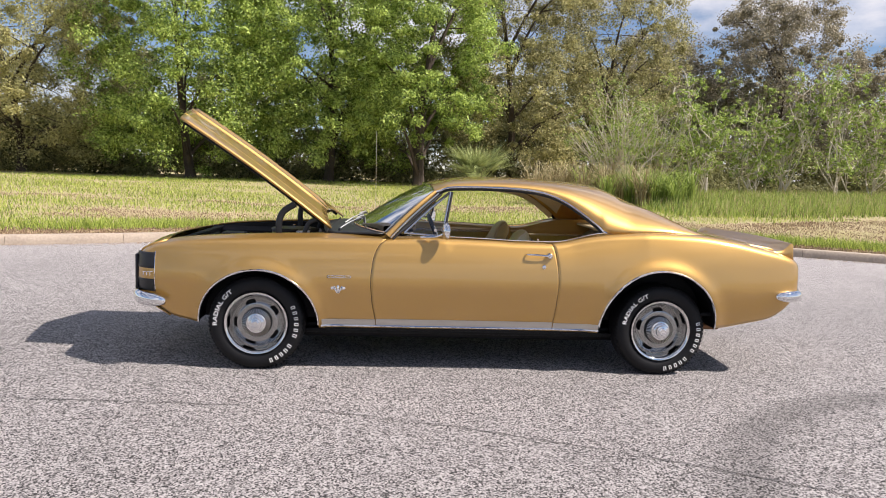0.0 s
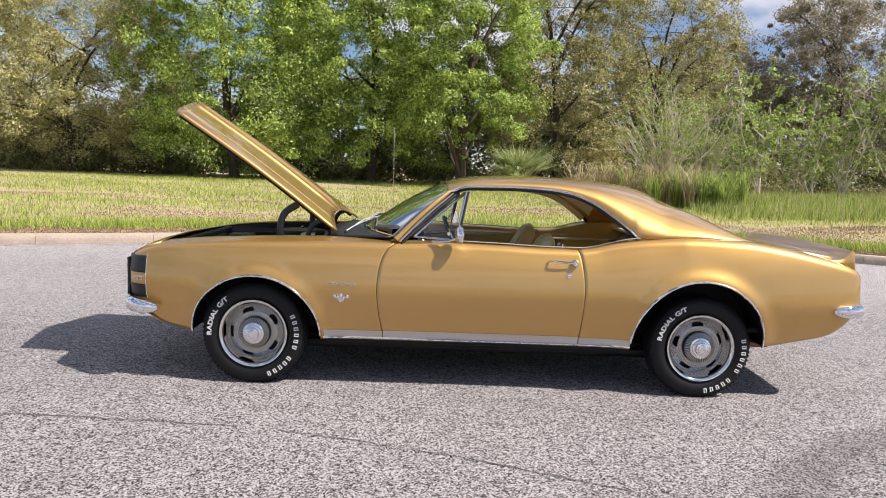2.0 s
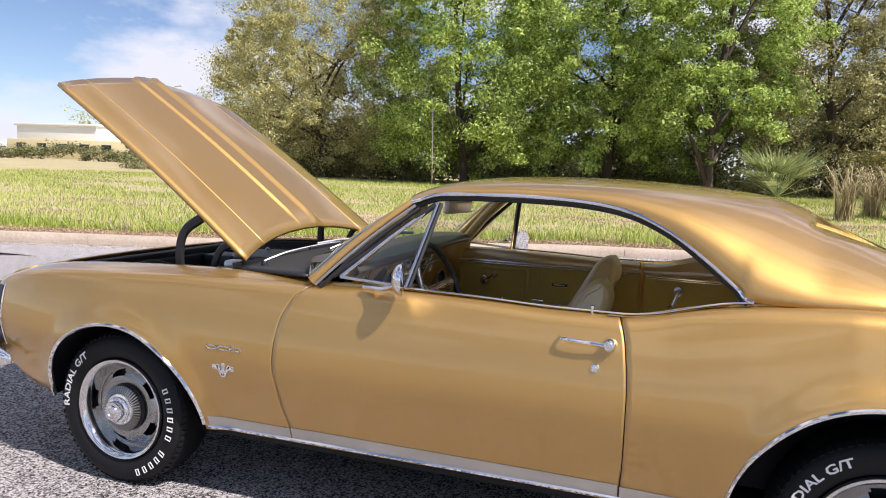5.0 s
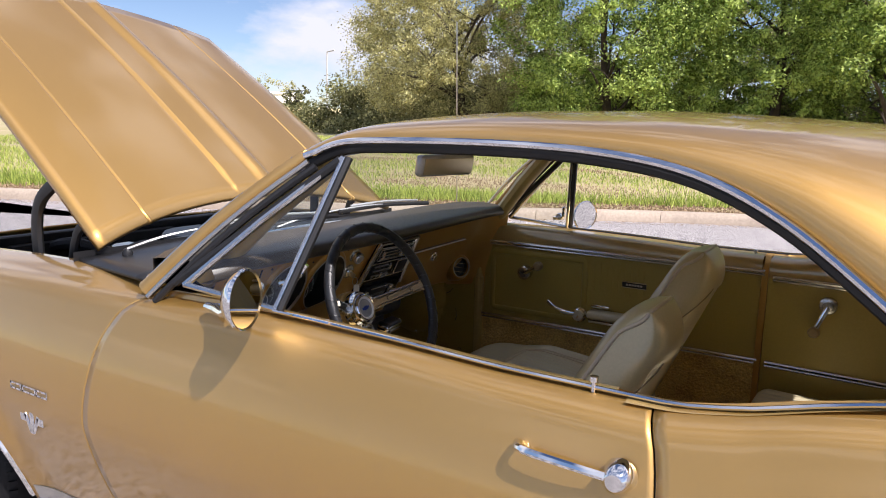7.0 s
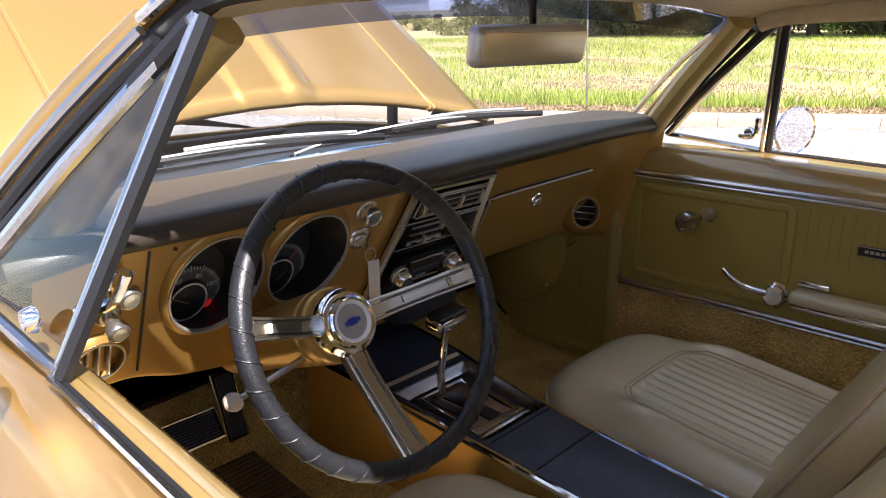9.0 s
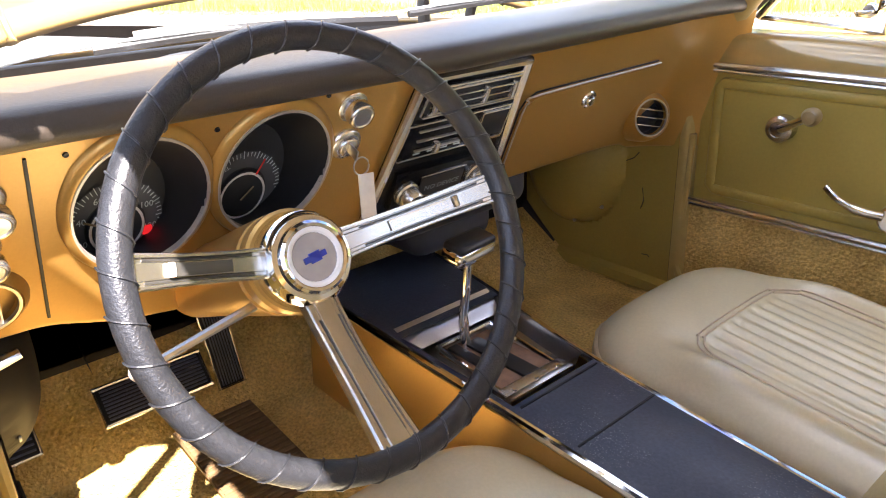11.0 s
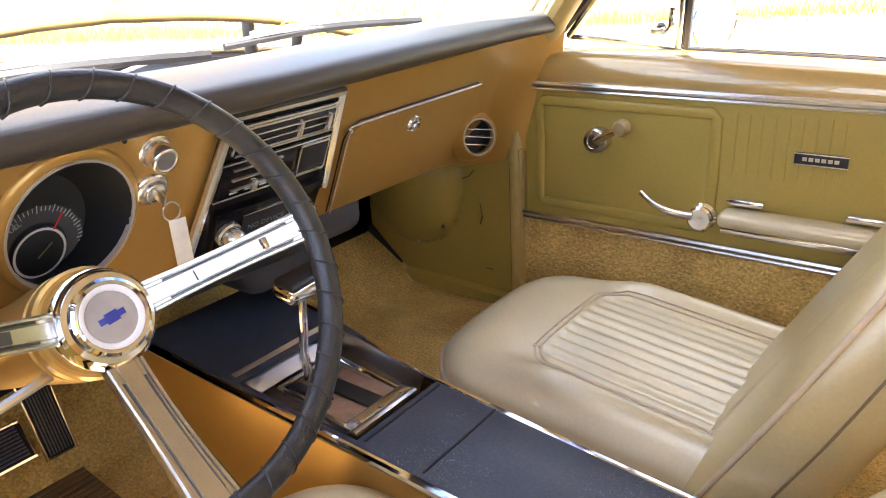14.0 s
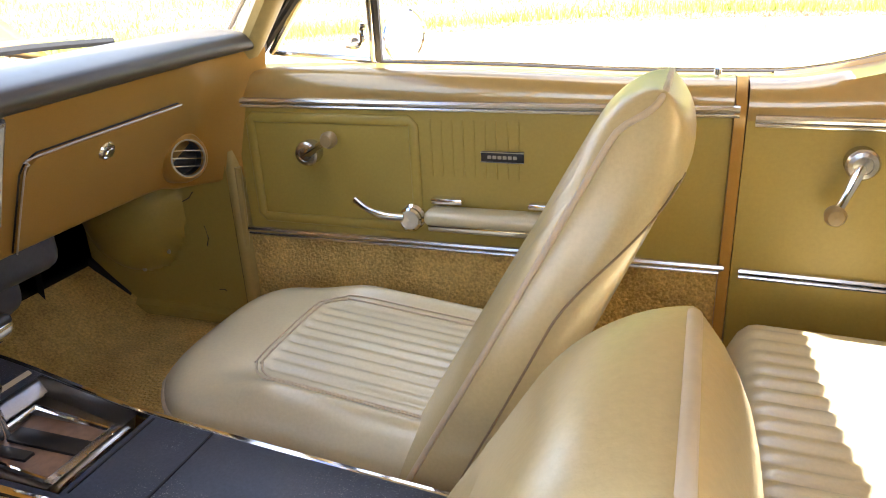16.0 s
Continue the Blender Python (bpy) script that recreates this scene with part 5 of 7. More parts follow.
# pedals and heel mat
brake = shape("brake_pedal", moved(box((0.175, 0.060, 0.014), (0, 0, 0), 0.004), pose(0.592, -0.415, 0.430, 0, 0, 90) @ pose(0, 0, 0, 48, 0, 0)), RUBBER, car, label="wide black rubber brake pedal with a bright rim")
shape("pedal_rim", tube([pose(0.592, -0.415, 0.430, 0, 0, 90) @ pose(0, 0, 0, 48, 0, 0) @ Vector((sx * 0.089, sy * 0.031, 0.002)) for sx, sy in ((-1, -1), (1, -1), (1, 1), (-1, 1))], 0.004, 6, closed=True), SATIN, brake)
for j in range(9):
    shape("pedal_rib", moved(box((0.162, 0.003, 0.003), (0, -0.024 + 0.0060 * j, 0.008)), pose(0.592, -0.415, 0.430, 0, 0, 90) @ pose(0, 0, 0, 48, 0, 0)), CONSOLE, brake)
GP = pose(0.545, -0.276, 0.430, 0, 0, 90) @ pose(0, 0, 0, 70, 0, 0)
gas = shape("throttle_pedal", moved(box((0.046, 0.145, 0.014), (0, 0, 0), 0.004), GP), RUBBER, car, label="upright black rubber throttle pedal")
shape("pedal_rim", tube([GP @ Vector((sx * 0.024, sy * 0.074, 0.002)) for sx, sy in ((-1, -1), (1, -1), (1, 1), (-1, 1))], 0.003, 6, closed=True), SATIN, gas)
for j in range(8):
    shape("pedal_rib", moved(box((0.0022, 0.135, 0.003), (-0.0175 + 0.005 * j, 0, 0.008)), GP), CONSOLE, gas)
shape("heel_mat", moved(box((0.26, 0.145, 0.006), (0, 0, 0), 0.002), pose(0.735, -0.335, 0.329, 0, 4, 0)), mat("brown_rubber", (0.15, 0.092, 0.042), rough=0.6), car, label="ribbed brown rubber heel mat")
for j in range(18):
    shape("mat_rib", box((0.006, 0.138, 0.004), (0.618 + 0.0137 * j, -0.335, 0.333 + 0.00096 * (8.5 - j))), mat("brown_rubber_rib", (0.20, 0.125, 0.06), rough=0.6) if j == 0 else bpy.data.materials["brown_rubber_rib"], car)
shape("heater_box", box((0.20, 0.19, 0.12), (0.70, 0.085, 0.645), 0.035, 4), SLATE, dashboard, label="slate grey heater box under the dash", angle=60)
shape("brake_release", tube([(0.862, -0.668, 0.688), (0.862, -0.640, 0.693), (0.862, -0.614, 0.698)], [0.009, 0.011, 0.009], 10, flat=0.7), SATIN, dashboard, label="chrome parking brake release handle")
park = shape("parking_brake_pedal", moved(box((0.075, 0.058, 0.014), (0, 0, 0), 0.004), pose(0.632, -0.640, 0.455, 0, 0, 90) @ pose(0, 0, 0, 48, 0, 0)), RUBBER, car, label="small ribbed black parking brake pedal with a bright rim")
shape("pedal_rim", tube([pose(0.632, -0.640, 0.455, 0, 0, 90) @ pose(0, 0, 0, 48, 0, 0) @ Vector((qx * 0.038, qy * 0.030, 0.003)) for qx, qy in ((-1, -1), (1, -1), (1, 1), (-1, 1))], 0.0035, 6, closed=True), SATIN, park)
for j in range(6):
    shape("pedal_rib", moved(box((0.066, 0.003, 0.003), (0, -0.022 + 0.0088 * j, 0.008)), pose(0.632, -0.640, 0.455, 0, 0, 90) @ pose(0, 0, 0, 48, 0, 0)), CONSOLE, park)

# console and shifter
cl = smooth_curve([0.66, 0.80, 1.15, 1.75], [-0.142, -0.142, -0.130, -0.118])
cr = smooth_curve([0.66, 0.80, 1.15, 1.75], [0.108, 0.092, 0.048, 0.028])
cz = smooth_curve([0.66, 0.80, 1.15, 1.75], [0.548, 0.545, 0.524, 0.490])
rows = []
xs_c = [x for x in np.linspace(0.66, 1.75, 40)]
for x in xs_c:
    l, r, z = cl(x), cr(x), cz(x)
    rows.append([(x, l - 0.02, 0.33), (x, l - 0.006, z - 0.014), (x, l, z - 0.004), (x, l + 0.006, z), (x, r - 0.006, z), (x, r, z - 0.004), (x, r + 0.006, z - 0.014), (x, r + 0.02, 0.33)])
verts, faces = grid(rows)
tops = [i for i, q in enumerate(faces) if i % 7 in (1, 2, 3, 4, 5)]
console = shape("console", flipped((verts, [faces[i] for i in tops if not (i % 7 == 3 and 0.885 < xs_c[i // 7] < 1.115)])), CONSOLE, car, label="black centre console between the seats")
shape("console_side", flipped((verts, [q for i, q in enumerate(faces) if i % 7 in (0, 6)])), DASH, console, label="bronze console side")
shape("console_nose", box((0.03, 0.25, 0.20), (0.655, -0.018, 0.44), 0.01), CONSOLE, console)
for f in (cl, cr):
    shape("console_trim", tube([(x, f(x) + (-0.003 if f is cl else 0.003), cz(x) - 0.009) for x in np.linspace(0.70, 1.75, 30)], 0.0074, 10), CHROME, console, label="bright edge strip")
well0, well1 = 0.885, 1.115
well = []
for x, d in ((well0, 0), (well0 + 0.03, -0.030), (well1 - 0.01, -0.030), (well1, 0)):
    well.append([(x, cl(x) + 0.008, cz(x)), (x, cl(x) + 0.014, cz(x) + d - 0.001), (x, cr(x) - 0.014, cz(x) + d - 0.001), (x, cr(x) - 0.008, cz(x))])
shape("shift_well", flipped(grid(well)), STEEL, console)
mid = lambda x: (cl(x) + cr(x)) / 2
shape("wood_plate", box((0.145, 0.105, 0.004), (1.015, mid(1.01), cz(1.01) - 0.026), 0.001), WOOD, console, label="walnut plate round the shifter")
shape("shift_gate", box((0.13, 0.030, 0.006), (1.02, mid(1.02) + 0.006, cz(1.02) - 0.022), 0.001), BLACK, console)
shape("gate_scale", box((0.075, 0.018, 0.005), (0.985, mid(1.0) - 0.030, cz(1.0) - 0.0225), 0.001), BLACK, console)
shape("rear_plate", moved(box((0.028, 0.128, 0.004), (0, 0, 0), 0.001), pose(1.100, mid(1.10), cz(1.1) - 0.014, 0, 4, 0)), SATIN, console)
for dy in (-0.045, 0.0, 0.045):
    shape("plate_screw", moved(lathe([(0.004, 0.0), (0.003, 0.002), (0.0, 0.002)], 10, "z"), pose(1.100, mid(1.1) + dy, cz(1.1) - 0.012)), CHROME, console)
frame_pts = [(0.942, -1), (1.09, -1), (1.09, 1), (0.942, 1)]
shape("well_frame", tube([(x, mid(x) + s * 0.056, cz(x) - 0.020) for x, s in frame_pts], 0.0045, 6, closed=True), CHROME, console)
shape("ramp", grid([[(0.885, cl(0.885) + 0.010, cz(0.885) + 0.003), (0.885, cr(0.885) - 0.010, cz(0.885) + 0.003)], [(0.905, cl(0.9) + 0.012, cz(0.9) - 0.004), (0.905, cr(0.9) - 0.012, cz(0.9) - 0.004)], [(0.925, cl(0.92) + 0.014, cz(0.92) - 0.022), (0.925, cr(0.92) - 0.014, cz(0.92) - 0.022)]]), STEEL, console)
shape("console_lid_line", box((0.003, 0.158, 0.002), (1.243, mid(1.243), cz(1.243) + 0.0006)), SEAL, console)
shape("console_lid_line", box((0.003, 0.158, 0.002), (1.145, mid(1.145), cz(1.145) + 0.0006)), SEAL, console)
sx0, sy0 = 0.952, -0.042
shifter = shape("gear_lever", tube(catmull([(sx0, sy0, cz(0.95) - 0.03), (sx0 - 0.002, sy0, cz(0.95) + 0.02), (sx0 + 0.006, sy0, cz(0.95) + 0.07), (sx0 + 0.011, sy0, cz(0.95) + 0.122)], 6), [0.0085] * 6 + [0.007] * 13, 12, up=(0, 1, 0)), CHROME, console, label="chrome gear lever with a T-shaped handle")
HM = pose(sx0 + 0.012, sy0 + 0.002, cz(0.95) + 0.136, 0, 10, 6)
shape("lever_handle", moved(box((0.046, 0.086, 0.032), (0, 0, 0), 0.014, 4), HM), CHROME, shifter)
shape("handle_inlay", moved(box((0.041, 0.080, 0.016), (0, 0, 0.0125), 0.0075, 3), HM), BLACK, shifter)


# seam brown with the crease's shade mixed into the colour
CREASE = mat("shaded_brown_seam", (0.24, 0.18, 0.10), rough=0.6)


# front seats
def seat(yc, slide=0.0, drop=0.0, L=0.622, narrow=0.64, start=0.36, bend=1.3, lean=0.472, thick=0.069, wide=0.245, draw=0.08, slim=0.26, cap=0.86, round_off=0.60, rear=1.4):
    """A bucket seat; slide: how far it is set back from the front one."""
    back_x = 1.515 + slide
    hw = 0.222
    x0, x1 = 1.034 + slide, 1.62 + slide
    px = x0 + 0.176
    nu, nv = 80, 120
    step = lambda q: max(0.0, min(1.0, q)) ** 2 * (3 - 2 * max(0.0, min(1.0, q)))

    def wide_at(x):
        s = (x - x0) / (x1 - x0)
        return hw * (1 - 0.42 * max(0.0, 1 - s / 0.24) ** 2.6)

    def top(x, y):
        s, t = (x - x0) / (x1 - x0), min(1.0, abs(y - yc) / wide_at(x))
        e = max(0.0, 1 - t ** 3.4) ** 0.5 * max(0.0, 1 - max(0.0, (0.24 - s) / 0.24) ** 2.8) ** 0.5
        z = 0.472 - drop - 0.11 * (x - x0 - 0.05) + 0.068 * e + 0.034 * step((s - 0.16) / 0.28) * math.exp(-((t - 0.80) / 0.13) ** 2)
        inset = min(x - px, 0.140 - abs(y - yc))
        r = 0.05
        if x - px < r and 0.140 - abs(y - yc) < r:
            inset = r - math.hypot(r - (x - px), r - (0.140 - abs(y - yc)))
        if inset > 0:
            z += step(inset / 0.014) * (-0.009 + 0.0062 * abs(math.sin((y - yc) / 0.027 * math.pi)) ** 0.5)
        return z
    rows = []
    for x in np.concatenate([np.linspace(x0, x0 + 0.05, 14), np.linspace(x0 + 0.058, x1, nu)]):
        w = wide_at(x)
        row = [(x, yc + t * w, top(x, yc + t * w)) for t in np.sin(np.linspace(-1, 1, nv) * math.pi / 2)]
        rim = row[0][2]
        skirt = [(0.004, 0.004), (0.008, 0.020), (0.006, 0.055), (-0.006, 0.095)]
        rows.append([(x, yc - w - o, rim - h) for o, h in reversed(skirt)] + row + [(x, yc + w + o, rim - h) for o, h in skirt])
    front = [[(x0 - o, p[1], min(p[2], rows[0][4][2]) - h) for p in rows[0]] for o, h in ((-0.004, 0.095), (0.006, 0.055), (0.008, 0.020), (0.004, 0.004))]
    st = shape("front_seat", grid(front + rows), SEATV, car, angle=75, label="pearl gold vinyl bucket seat with a pleated centre")
    for off, r in ((0.0, 0.0022), (0.009, 0.0019)):
        k = 0.05 + off
        half = [(x1 - 0.02, 0.140 + off), (px + 0.20, 0.140 + off), (px - off + k, 0.140 + off)] + [(px - off + k - k * math.sin(q), 0.140 + off - k + k * math.cos(q)) for q in (0.4, 0.8, 1.2)] + [(px - off, 0.140 + off - k)]
        loop = half + [(x, -y) for x, y in reversed(half)]
        pts = catmull([(x, yc + y, 0) for x, y in loop], 8)
        shape("piping", tube([(p.x, p.y, top(p.x, p.y) + 0.0012) for p in pts], r, 6), PIPING, st)
    rim = [(x, wide_at(x) + 0.003, top(x, yc + wide_at(x)) - 0.001) for x in np.linspace(x1, x0 + 0.004, 30)]
    rim = [(x, yc - w, z) for x, w, z in rim] + [(x0 - 0.004, yc + q * wide_at(x0), rim[-1][2]) for q in (-0.9, -0.5, 0, 0.5, 0.9)] + [(x, yc + w, z) for x, w, z in reversed(rim)]
    shape("piping", tube(rim, 0.0042, 8), PIPING, st)
    shape("seat_base", box((0.44, 0.36, 0.05), (1.36 + slide, yc, 0.345), 0.01), BLACK, st)
    # backrest
    up = Vector((math.sin(lean), 0, math.cos(lean)))
    fw = Vector((-math.cos(lean), 0, math.sin(lean)))
    root = Vector((back_x, yc, 0.400 - drop))
    rows = []
    for s in 1 - (1 - np.linspace(0, 1, 40)) ** 1.5:
        w = wide * (1 - draw * s) * (1 - max(0, (s - start) / (1 - start)) ** bend * narrow)
        th = thick * (1 - slim * s) * math.sqrt(max(0.012, 1 - max(0, (s - cap) / (1 - cap)) ** 2))
        ring = []
        for k in range(112):
            a = 2 * math.pi * k / 112
            c, sn = math.cos(a), math.sin(a)
            yy = w * math.copysign(abs(c) ** round_off, c)
            dd = th * math.copysign(abs(sn) ** 0.62, sn) * (1.0 if sn > 0 else rear)
            if sn > 0 and abs(yy) < 0.145 and 0.06 < s < 0.80:
                dd += -0.006 + 0.006 * abs(math.sin(yy / 0.027 * math.pi)) ** 0.55
            if sn < 0 and 0.12 < s < 0.86 and abs(yy) < w * 0.78:
                dd += 0.004
            p = root + up * (L * s) + fw * dd + Vector((0, yy, 0))
            ring.append(tuple(p))
        rows.append(ring)
    v, f = grid(rows, True)
    f += [tuple(range(39 * 112, 40 * 112)), tuple(reversed(range(112)))]
    back = shape("backrest", (v, f), SHELL, st, angle=75, label="raked gold vinyl backrest with piped edges")
    def hem(s, side, depth):
        w = wide * (1 - draw * s) * (1 - max(0, (s - start) / (1 - start)) ** bend * narrow)
        th = thick * (1 - slim * s) * math.sqrt(max(0.012, 1 - max(0, (min(s, 1.0) - cap) / (1 - cap)) ** 2))
        sn = abs(depth) ** (1 / 0.62)
        return root + up * (L * s) + fw * (th * depth * (1.0 if depth > 0 else rear)) + Vector((0, side * (w * (1 - sn * sn) ** (round_off / 2) + 0.0012), 0))
    climb = list(0.985 - 0.965 * (1 - np.linspace(0, 1, 36)) ** 1.4)
    edge_d = lambda s: 0.5 - 0.5 * step((s - 0.90) / 0.09)
    pts = [hem(s, -1, edge_d(s)) for s in climb] + [hem(1.0005, q, 0.0) for q in (-0.85, -0.5, 0, 0.5, 0.85)] + [hem(s, 1, edge_d(s)) for s in reversed(climb)]
    shape("piping", tube(pts, 0.0042, 12), PIPING, back, angle=80)
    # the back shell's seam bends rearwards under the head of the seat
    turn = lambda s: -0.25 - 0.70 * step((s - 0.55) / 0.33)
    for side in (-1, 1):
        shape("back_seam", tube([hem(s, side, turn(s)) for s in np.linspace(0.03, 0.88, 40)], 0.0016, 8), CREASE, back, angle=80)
    shape("seat_hinge", moved(lathe([(0.0, 0.012), (0.022, 0.010), (0.026, 0.0)], 16, "y"), pose(back_x, yc - 0.25, 0.41)), CHROME, st)
    return st


seat(0.320)
seat(-0.345, 0.045, 0.02)

# rear seat
rows = []
for x in np.linspace(1.90, 2.46, 40):
    row = []
    for y in np.linspace(-0.59, 0.59, 170):
        s = (x - 1.90) / 0.56
        e = max(0.0, 1 - max(0.0, (0.09 - s) / 0.09) ** 2.4) ** 0.5
        hump = 0.03 * math.exp(-(y / 0.12) ** 2)
        z = 0.34 + 0.168 * e + hump - 0.02 * s - 0.03 * max(0, (abs(y) - 0.53) / 0.06) ** 2
        if s > 0.05:
            z += 0.0075 * abs(math.sin(y / 0.036 * math.pi)) ** 0.55 * min(1.0, (s - 0.05) / 0.05)
        row.append((x, y, z))
    rows.append(row)
rs = shape("rear_seat", flipped(grid([[(p[0], p[1], 0.30) for p in rows[0]]] + rows)), SEATV, car, label="pleated pearl gold vinyl rear bench", angle=75)
rows = []
for s in np.linspace(0, 1, 26):
    row = []
    for y in np.linspace(-0.60, 0.60, 110):
        b = 0.03 * math.sin(s * math.pi) + (0.006 * abs(math.sin(y / 0.034 * math.pi)) ** 0.55 if 0.1 < s < 0.8 and abs(y) < 0.54 else 0)
        row.append((2.40 + 0.17 * s - b + 0.10 * max(0, (s - 0.88) / 0.12) ** 2, y, 0.42 + 0.48 * min(s, 0.96)))
    rows.append(row)
shape("rear_backrest", flipped(grid(rows)), SEATV, rs, angle=75)

# door trim on both sides
BELT = lambda x: shoulder(x) + inner_z(x) - 0.002
for sy in (-1, 1):
    Y = 0.675 if sy > 0 else 0.728
    def at_panel(x, z, out=0.0):
        return (x, sy * (Y - out), z)
    def facing(g):
        return g if sy > 0 else flipped(g)
    trim = shape("door_panel", facing(grid([[at_panel(x, z, 0.0) for z in np.linspace(0.555, 0.842, 20)] for x in np.linspace(0.905, 1.890, 40)])), VINYL, car, label="olive gold vinyl door panel with bright strips")
    shape("door_carpet", facing(grid([[at_panel(x, z, -0.002) for z in np.linspace(0.33, 0.556, 10)] for x in np.linspace(0.885, 1.90, 30)])), CARPET, trim, label="gold carpeted lower door panel")
    rows = []
    for x in np.linspace(0.90, 1.890, 30):
        zb = BELT(x) + 0.002
        rows.append([(x, sy * (Y - 0.003), 0.838), (x, sy * (Y - 0.006), 0.853), (x, sy * (Y - 0.002), 0.872), (x, sy * (Y + 0.003), zb - 0.012), (x, sy * (Y + 0.010), zb - 0.004), (x, sy * min(0.74, Y + 0.030), zb - 0.001), (x, sy * min(0.755, Y + 0.062), zb), (x, sy * 0.762, zb)])
    shape("door_top", facing(grid(rows)), DOORTOP, trim, label="painted metal door top", angle=60)
    for z, r in ((0.845, 0.0068), (0.834, 0.0036), (0.557, 0.0068), (0.546, 0.0036)):
        shape("bright_strip", tube([at_panel(x, z, 0.006) for x in np.linspace(0.90, 1.90, 12)], r, 8), SATIN, trim)
    # pressed outline
    for a, b, c, d in ((0.940, 1.310, 0.588, 0.810), (1.355, 1.86, 0.705, 0.812)):
        pts = [at_panel(x, z, 0.001) for x, z in ((a + 0.008, c), (b - 0.008, c), (b, c + 0.008), (b, d - 0.008), (b - 0.008, d), (a + 0.008, d), (a, d - 0.008), (a, c + 0.008))]
        if a < 1:
            shape("pressed_bead", tube(pts, 0.011, 12, up=(0, 1, 0), flat=0.4, closed=True), VINYL, trim, angle=80)
    for k in range(9):
        shape("pressed_rib", tube([at_panel(1.345 + 0.022 * k, z, -0.0005) for z in np.linspace(0.70, 0.815, 4)], 0.0022, 6), VINYL, trim)

    def crank(x, z, tip, nm, parent=trim, yb=Y, lab="chrome crank handle"):
        d = Vector((tip[0] - x, 0, tip[1] - z))
        m = Matrix.Translation((x, sy * yb, z)) @ (pose(0, 0, 0) if sy > 0 else pose(0, 0, 0, 0, 0, 180))
        c = shape(nm, moved(lathe([(0.024, 0.0), (0.025, 0.006), (0.020, 0.020), (0.024, 0.024), (0.0255, 0.030), (0.022, 0.034), (0.015, 0.0355), (0.014, 0.0335), (0.0, 0.0345)], 28, "y"), m), HUBM, parent, label=lab, angle=30)
        a, b = Vector((x, sy * (yb - 0.026), z)), Vector((tip[0], sy * (yb - 0.042), tip[1]))
        shape("crank_arm", tube([a, a.lerp(b, 0.5) + Vector((0, -sy * 0.006, 0)), b], [0.012, 0.008, 0.0085], 10, up=(0, 1, 0), flat=0.7), CHROME, c)
        return c, b
    c, b = crank(*((1.082, 0.742, (1.146, 0.778)) if sy > 0 else (1.45, 0.690, (1.48, 0.62))), "window_crank", lab="chrome vent crank with an ivory knob")
    shape("crank_knob", moved(lathe([(0.0, 0.020), (0.012, 0.018), (0.017, 0.008), (0.016, -0.004), (0.010, -0.008), (0.0, -0.008)], 20, "y"), Matrix.Translation(b) @ (pose(0, 0, 0) if sy > 0 else pose(0, 0, 0, 0, 0, 180))), IVORY if sy > 0 else STEEL, c)
    latch = shape("door_latch", join(moved(lathe([(0.026, 0.0), (0.027, 0.008), (0.022, 0.014), (0.024, 0.020), (0.0245, 0.026), (0.020, 0.030), (0.0, 0.029)], 28, "y"), Matrix.Translation((1.300, sy * Y, 0.614)) @ (pose(0, 0, 0) if sy > 0 else pose(0, 0, 0, 0, 0, 180))), tube(catmull([(1.285, sy * (Y - 0.028), 0.619), (1.25, sy * (Y - 0.040), 0.625), (1.215, sy * (Y - 0.044), 0.638), (1.188, sy * (Y - 0.040), 0.655)], 4), [0.010] * 6 + [0.0075] * 7, 10, up=(0, 1, 0), flat=0.8)), CHROME, trim, label="curved chrome door release lever")
    rest = shape("armrest", moved(box((0.27, 0.055, 0.030), (0, 0, 0), 0.012, 3), pose(1.475, sy * (Y - 0.032), 0.629)), SEATV, trim, label="padded gold armrest with chrome ends")
    shape("armrest_base", moved(box((0.262, 0.040, 0.016), (0, 0, 0), 0.004), pose(1.475, sy * (Y - 0.024), 0.606)), CHROME, rest)
    for x in (1.378, 1.575):
        shape("armrest_end", box((0.066, 0.022, 0.012), (x, sy * (Y - 0.012), 0.655), 0.004), CHROME, rest)
    plate = shape("door_badge", box((0.084, 0.004, 0.022), (1.489, sy * (Y - 0.002), 0.745), 0.001), BLACK, trim, label="small dark plate with a bright edge")
    for z in (0.7355, 0.7545):
        shape("plate_edge", box((0.086, 0.003, 0.002), (1.489, sy * (Y - 0.0042), z)), CHROME, plate)
    for k in range(6):
        shape("plate_bar", box((0.007, 0.002, 0.006), (1.464 + 0.010 * k, sy * (Y - 0.005), 0.745)), STEEL, plate)
    shape("screw", moved(lathe([(0.006, 0.0), (0.005, 0.002), (0.0, 0.003)], 12, "y"), Matrix.Translation((1.183, sy * (Y + 0.012), 0.876)) @ (pose(0, 0, 0) if sy > 0 else pose(0, 0, 0, 0, 0, 180))), CHROME, trim)
    shape("lock_button", moved(lathe([(0.0035, 0.0), (0.0035, 0.014), (0.0065, 0.016), (0.0065, 0.024), (0.0, 0.026)], 14, "z"), Matrix.Translation((1.860, sy * (Y + 0.045), BELT(1.860) - (0.010 if sy > 0 else 0.002)))), CHROME, trim)
    # pillar strip and rear side panel
    shape("door_pillar", facing(grid([[(x, sy * min(0.750, Y - o + (0.05 * max(0, z - 0.85) / 0.04)), z) for z in np.linspace(0.33, 0.892, 16)] for x, o in ((1.888, -0.02), (1.892, 0.010), (1.910, 0.012), (1.914, -0.02))])), DASH, car, angle=60)
    side = shape("rear_side_panel", facing(grid([[(x, sy * (Y - 0.010 - 0.05 * (x - 1.93)), z) for z in np.linspace(0.30, 0.832, 16)] for x in np.linspace(1.912, 2.62 if sy > 0 else 2.27, 24)])), VINYL, car, label="olive gold vinyl rear side panel")
    rows = []
